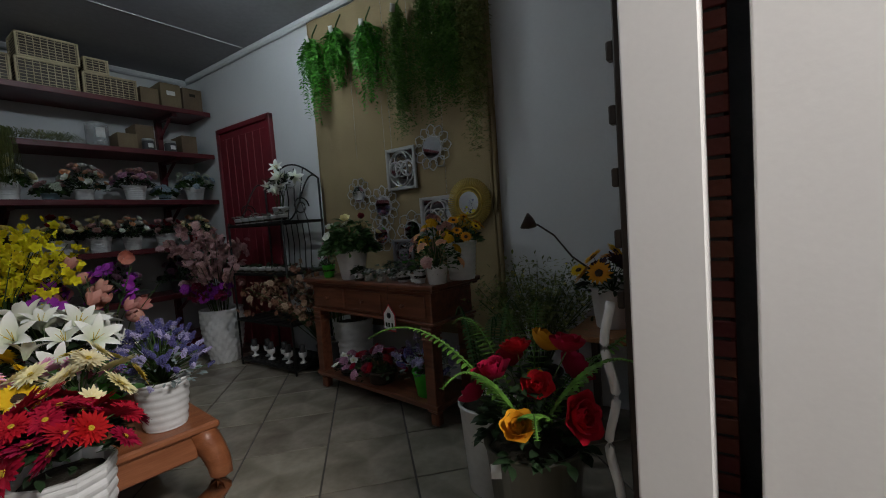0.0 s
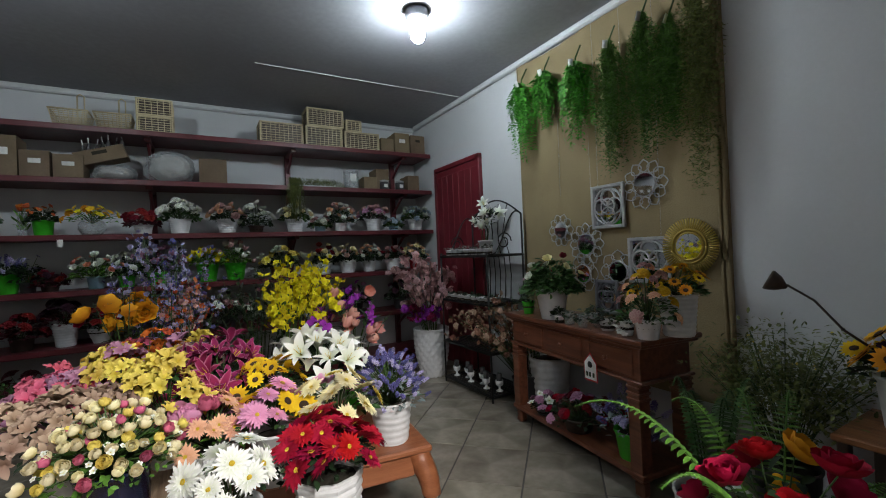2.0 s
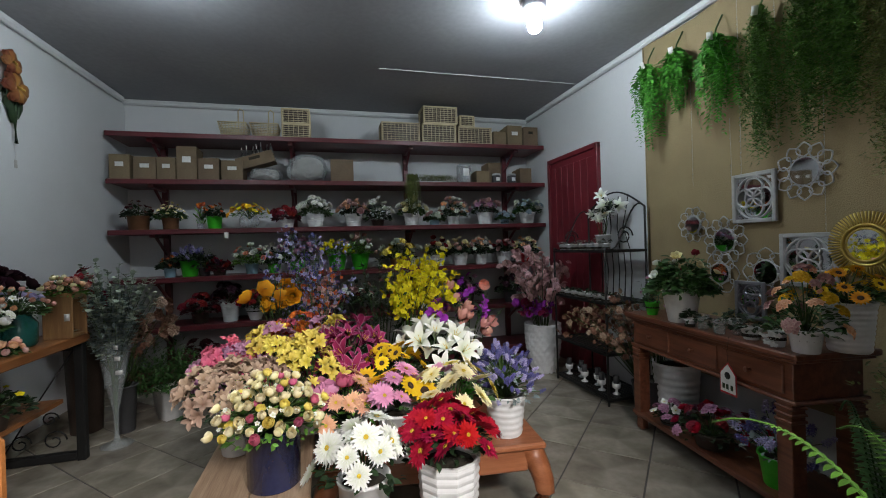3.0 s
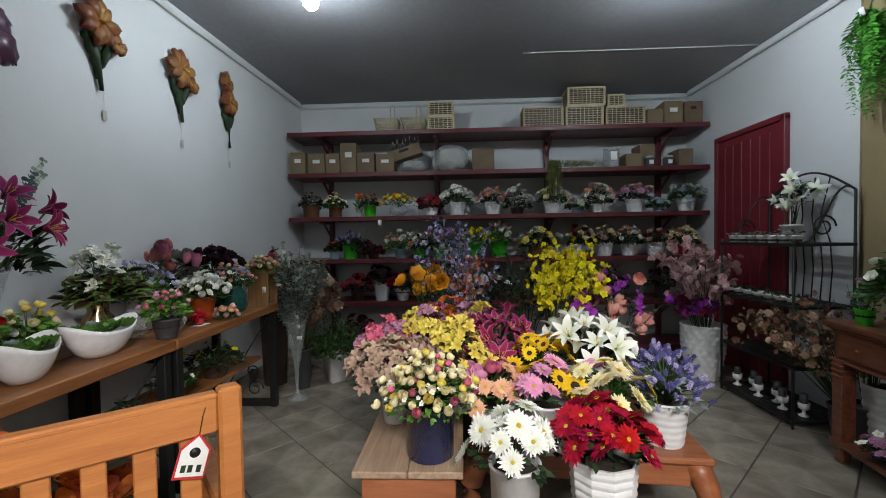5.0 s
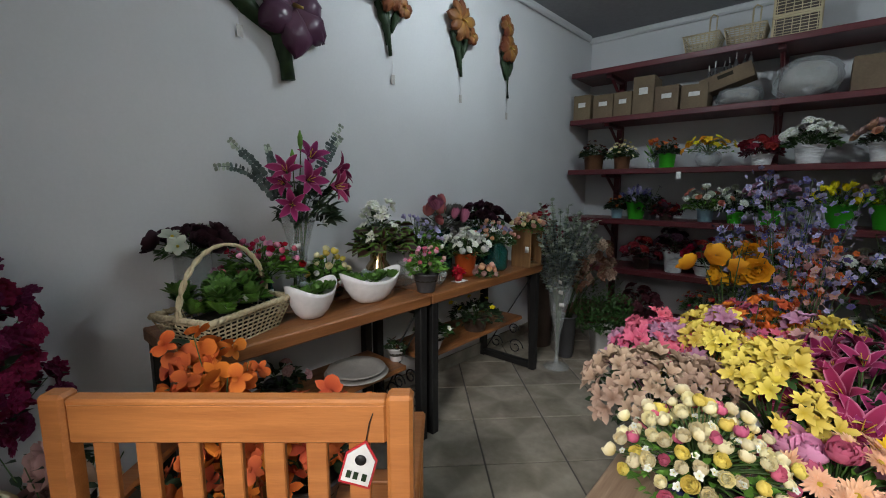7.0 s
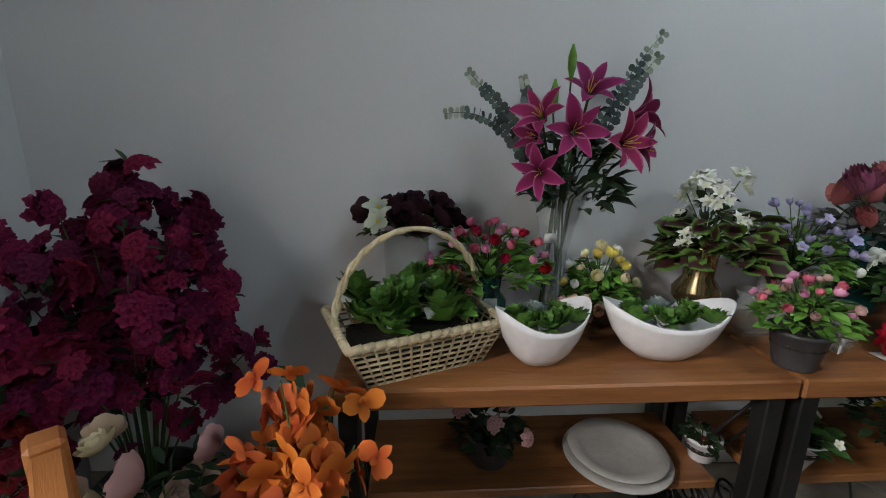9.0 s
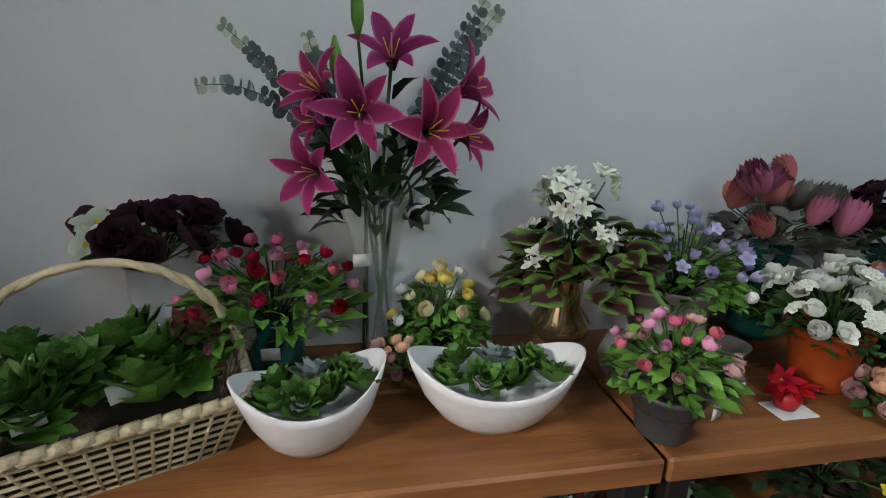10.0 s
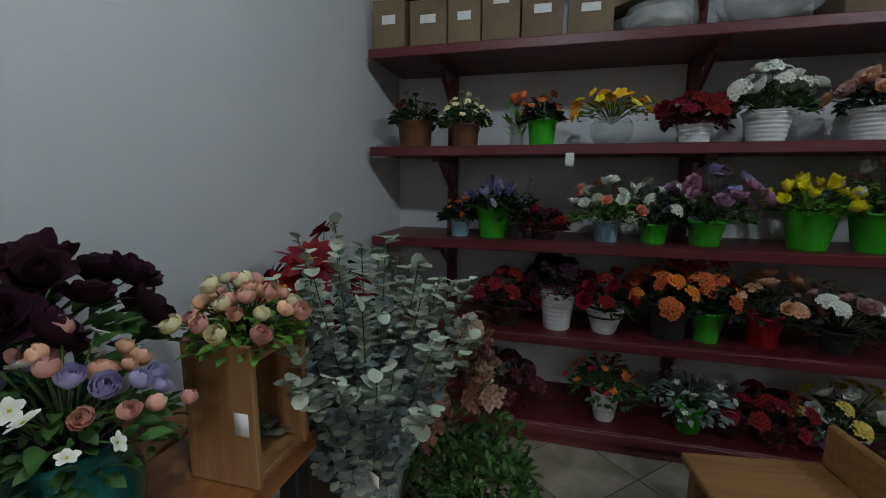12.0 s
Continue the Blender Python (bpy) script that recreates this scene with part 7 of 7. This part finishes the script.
# ---- metal irises on the left wall ----
def cast_petal(L, Wd, bulge, rng):
    """One moulded petal along +x in the wall's plane: rounded, ruffled at the edge, veined, with a back."""
    v, f, uv = [], [], []
    nl, nw = 10, 8
    ph = rng.uniform(0, 6)
    for back in (0, 1):
        for i in range(nl + 1):
            q = i / nl
            w = (0.22 + 0.78 * math.sin(min(1, q / 0.62) * math.pi / 2)) * (1 if q < 0.62 else math.cos((q - 0.62) / 0.38 * math.pi / 2) ** 0.55)
            for j in range(nw + 1):
                u = -1 + 2 * j / nw
                ruf = 0.06 * L * abs(u) ** 2 * math.sin(q * 15 + ph + u) * q
                vein = 0.012 * L * math.cos(u * 14) * (1 - abs(u))
                out = bulge * L * (math.sin(q * math.pi * 0.8) - 0.5 * q * q) - 0.1 * L * u * u + ruf + vein
                v.append((q * L + 0.04 * L * math.sin(u * 6 + ph) * q, u * w * Wd / 2, (out + 0.01) if not back else (out * 0.9 - 0.004)))
                uv.append((0.5 + u / 2, q))
    n1 = (nl + 1) * (nw + 1)
    for i in range(nl):
        for j in range(nw):
            a = i * (nw + 1) + j
            f += [(a, a + nw + 1, a + nw + 2, a + 1), (n1 + a, n1 + a + 1, n1 + a + nw + 2, n1 + a + nw + 1)]
    return np.array(v), f, np.array(uv)


def on_wall(v, ang, cx, cz, out):
    t = radians(ang)
    return np.stack((v[:, 0] * math.cos(t) - v[:, 1] * math.sin(t) + cx, v[:, 2] + out, v[:, 0] * math.sin(t) + v[:, 1] * math.cos(t) + cz), 1)


def iris(x, z, stem, leaf_specs, blooms, label, petal, leafm, seed):
    """stem: way of the stalk and its two radii; leaf_specs: x, z, angle, length, width; blooms: x, z, size and the petals' angle, length, width."""
    th = thing("wall_iris", (x, left_wall(x) + 0.012, z), label, "wall ornament", "metal irises on the wall")
    rng = random.Random(seed)
    mb = MB()
    tube(mb, [(p[0], 0.012, p[1]) for p in stem[0]], stem[1], 8, 0, stem[2])
    part("stem", mb, M[leafm], th)
    for lx, lz, an, L, wd in leaf_specs:
        mb = MB()
        v, f, uv = cast_petal(L, wd, 0.04, rng)
        mb.add(on_wall(v, an, lx, lz, 0.014), f, 0, uv)
        part("leaf", mb, M[leafm], th)
    for bx, bz, sc, petals in blooms:
        for k, (an, L, wd) in enumerate(petals):
            mb = MB()
            v, f, uv = cast_petal(L * sc, wd * sc, rng.uniform(0.18, 0.3), rng)
            mb.add(on_wall(v, an, bx, bz, 0.02 + 0.004 * k), f, 0, uv)
            part("petal", mb, P[petal], th)
        mb = MB()
        tube(mb, [(bx, 0.05, bz + 0.01), (bx, 0.07 * sc / 0.15 + 0.02, bz - 0.1 * sc)], 0.06 * sc, 6, 0, 0.03 * sc)
        part("beard", mb, M["gold"], th, "ochre beard at the flower's heart")


FALLS = ((80, 0.85, 0.6), (112, 0.8, 0.55), (15, 0.75, 0.62), (165, 0.75, 0.62), (-35, 0.95, 0.7), (-140, 0.95, 0.66), (-88, 1.1, 0.72))
RUST_TOP = ((95, 0.95, 0.42), (62, 0.9, 0.4), (125, 0.85, 0.4), (10, 0.95, 0.5), (172, 0.95, 0.45), (-30, 0.85, 0.45), (-75, 0.9, 0.5), (-115, 0.75, 0.45))
ROUND = ((60, 0.75, 0.6), (120, 0.75, 0.6), (90, 0.85, 0.6), (0, 0.75, 0.6), (180, 0.75, 0.6), (-60, 0.75, 0.6), (-110, 0.7, 0.6))
iris(-1.38, 1.92, (((0, 0), (0.02, 0.2), (0.05, 0.5), (0.09, 0.95)), 0.035, 0.02), ((0.05, 0.2, 38, 0.42, 0.11), (-0.06, 0.42, 118, 0.2, 0.09), (0.06, 0.35, 62, 0.55, 0.09), (0.0, 0.02, 84, 0.45, 0.11)),
     ((-0.03, 0.34, 0.215, FALLS), (0.0, 0.66, 0.2, FALLS)), "large dark purple painted metal iris on the wall", "irispurple", "leafdark", 3)
for ix, seed in ((-2.05, 5), (-2.71, 9)):
    iris(ix, 2.18, (((0, 0), (0.015, 0.13), (0.03, 0.3)), 0.011, 0.016), ((0.0, 0.12, 60, 0.2, 0.055), (-0.01, 0.13, 112, 0.19, 0.05), (0.01, 0.06, 80, 0.22, 0.05)),
         ((0.03, 0.36, 0.155, RUST_TOP), (-0.09, 0.29, 0.085, ROUND)), "ochre and rust painted metal iris on the wall", "iriswood", "leafdark", seed)
iris(-3.3, 2.12, (((0, 0), (0.01, 0.18), (-0.01, 0.36)), 0.011, 0.016), ((0.01, 0.14, 70, 0.22, 0.06), (-0.01, 0.17, 110, 0.14, 0.05)),
     ((0.03, 0.37, 0.15, ROUND), (0.06, 0.53, 0.11, ROUND)), "ochre painted metal iris with two blooms on the wall", "iriswood", "leafdark", 12)
for x, z in ((-2.08, 2.05), (-2.72, 2.03), (-3.31, 1.98), (-1.16, 2.1)):
    th = thing("price_card", (x, left_wall(x) + 0.01, z), "small price card hanging on a thread", "tag", "price cards on the wall")
    mb = MB()
    box(mb, (0, 0, 0), (0.03, 0.001, 0.055), bev=0)
    part("card", mb, M["plate"], th, smooth=False)
    mb = MB()
    tube(mb, [(0, 0, 0.027), (0.005, 0, 0.13)], 0.0008, 3)
    part("thread", mb, M["paper"], th)

# ---- right of the console, towards the entrance ----
th = thing("rose_urn", (-0.25, 1.44, 0), "red and yellow roses with fern fronds in a tall olive urn", "potted flowers")
pot(th, 0.11, 0.15, 0.46, "olivepot", 0, 30)
bouquet(th, 0.46, 0.2, 0.29, [head("rose", "red"), head("rose", "red"), head("rose", "amber"), head("rose", "red")], 11, 0.068, "leafdark", 120, 0.07, 91, droop=1.0)


def frond(mb, base, dirx, L, rise, w, rng, n=34):
    d = Vector((dirx[0], dirx[1], 0)).normalized()
    sd = Vector((-d.y, d.x, 0))
    lf = blade(1.0, 0.34, 0.0, -0.3, 0.1, 3, 0.3, 0.7, 0.0)
    pts = []
    for j in range(n):
        u = j / (n - 1)
        p = Vector(base) + d * (L * u) + Vector((0, 0, rise * math.sin(u * 2.0)))
        pts.append(p)
        ww = w * math.sin(min(1, u * 1.15 + 0.12) * math.pi * 0.92 + 0.1)
        for s2 in (-1, 1):
            x2 = (sd * s2 + d * 0.35 + Vector((0, 0, 0.1))).normalized()
            q = np.array(x2.to_track_quat("X", "Z").to_matrix())
            mb.add((lf[0] * max(ww, 0.01)) @ q.T + np.array(p), lf[1], 0, lf[2])
    tube(mb, pts[::3], 0.003, 4)


for k in range(9):
    rng = random.Random(k)
    t = 2.2 + k * 0.74
    mb = MB()
    frond(mb, (0.04 * math.cos(t), 0.04 * math.sin(t), 0.5), (math.cos(t), math.sin(t)), rng.uniform(0.25, 0.46), rng.uniform(0.12, 0.34), 0.05, rng)
    part("fern_frond", mb, M["leafbright"], th, "bright green fern frond")
price_tag(th, (-0.05, -0.16, 0.42), 30)
th = thing("fern_pot", (-0.6, 1.78, 0), "light grey pot with tall fern fronds", "potted plant")
pot(th, 0.1, 0.125, 0.38, "white", 0)
for k in range(6):
    rng = random.Random(k + 40)
    t = k * 1.05 + 0.4
    mb = MB()
    frond(mb, (0.03 * math.cos(t), 0.03 * math.sin(t), 0.4), (math.cos(t), math.sin(t)), rng.uniform(0.08, 0.16), rng.uniform(0.3, 0.42), 0.055, rng)
    part("fern_frond", mb, M["leaf"], th, "bright green fern frond")
branches((-0.62, 2.4, 0.0), (0.1, 0.12, 0.3, "greypot", 0), "airy olive green filler branches in a grey pot", 44, "fernolive", 4200, 0.36, 0.42, 0.95, [head("floret", "paleyellow")], 30, 0.007, "filler_bush", lsize=0.03, fluff=0.04)
st2 = thing("side_table", (-0.18, 2.28, 0), "small brown wooden side table", "table")
mb = MB()
box(mb, (0, 0, 0.59), (0.36, 0.4, 0.025), bev=0.005)
part("tabletop", mb, M["tabletop"], st2, smooth=False)
for sx in (-1, 1):
    for sy in (-1, 1):
        mb = MB()
        box(mb, (sx * 0.15, sy * 0.17, 0.289), (0.035, 0.035, 0.577), bev=0.004)
        part("leg", mb, M["darkwood"], st2, smooth=False)
pt = potted((-0.2, 2.3, 0.603), (0.075, 0.095, 0.19, "white", 0), [("sunflower", "yellow"), ("sunflower", "amber"), ("scab", "black")], 13, 0.06, 0.17, 0.14, "yellow sunflowers and black dahlias in a white pot", "leafdark", 60, 0.07)
mb = MB()
tube(mb, [(0, 0, 0.2), (-0.17, -0.02, 0.33), (-0.24, -0.06, 0.44), (-0.31, -0.1, 0.5)], 0.005, 6)
part("lotus_stem", mb, M["darkwood"], pt)
mb = MB()
lathe(mb, [(0.006, 0), (0.03, 0.03), (0.042, 0.06), (0.04, 0.068)], 16, closed_top=True)
part("lotus_pod", mb, M["darkwood"], pt, "dried dark lotus pod", pose(-0.31, -0.1, 0.49, 20, -60, 0))
tr = thing("trellis", (0.045, 1.47, 0), "dark wooden trellis with short slat ends", "trellis")
mb = MB()
box(mb, (0, 0, 1.45), (0.026, 0.04, 2.9), bev=0.004)
part("upright", mb, M["darkwood"], tr, smooth=False)
for k in range(12):
    mb = MB()
    box(mb, (-0.022, 0.0, 0.9 + k * 0.165), (0.02, 0.03, 0.05), bev=0.004)
    part("slat_end", mb, M["darkwood"], tr, smooth=False)
wv = thing("carved_board", (-0.005, 1.42, 0.0), "white painted scalloped board leaning by the post", "board")
mb = MB()
pts = [(0.012 * math.sin(z * 22), 0, z) for z in [0.0 + 0.9 * k / 40 for k in range(41)]]
tube(mb, pts, 0.013, 6)
part("board_edge", mb, M["cream"], wv)
# brick pier and steel cabinet beyond the partition gap
bp = thing("brick_pier", (0.2, 2.1, 0), "dark red brick pier in raked courses", "pier")
mb = MB()
box(mb, (0, 0, H / 2), (0.12, 0.3, H), bev=0)
part("core", mb, M["grout"], bp, smooth=False)
brick_mb = MB()
box(brick_mb, (0, 0, 0), (0.14, 0.15, 0.056), bev=0.003)
brick_me = brick_mb.mesh("brick", [M["brick"]], False)
for k in range(44):
    for j in range(2):
        obj("brick", brick_me, bp, m=pose(0.005, -0.085 + 0.165 * j, 0.035 + k * 0.068))
cb = thing("steel_cabinet", (0.42, 2.4, 0), "plain grey steel cabinet with a door", "cabinet")
mb = MB()
box(mb, (0, 0, 0.95), (0.4, 0.4, 1.9), bev=0.006)
part("body", mb, M["steel"], cb, smooth=False)
mb = MB()
box(mb, (-0.202, 0, 0.95), (0.006, 0.37, 1.84), bev=0.002)
part("door", mb, M["steel"], cb, smooth=False)
carton(2.22, 2.58, 1.9, 0.3, 0.34, 0.42, "large brown cardboard box on the cabinet", lab=False, group="")

# ---- floor tiles, laid diagonally ----
PITCH = 0.425
tile_mb = MB()
box(tile_mb, (0, 0, -0.004), (PITCH - 0.009, PITCH - 0.009, 0.008), bev=0.002)
tile_me = tile_mb.mesh("tile", [M["tile"]], False)
for i in range(-16, 17):
    for j in range(-16, 17):
        u, v = -2.46 + PITCH * (i + 0.5), 0.57 + PITCH * (j + 0.5)
        x, y = (u - v) / math.sqrt(2), (u + v) / math.sqrt(2)
        if X0 - 0.2 < x < 1.6 and Y0 - 0.2 < y < Y1 + 0.2:
            obj("tile", tile_me, floor, m=pose(x, y, 0.0, 0, 0, 45 + 90 * ((i * 7 + j * 3) % 4)))
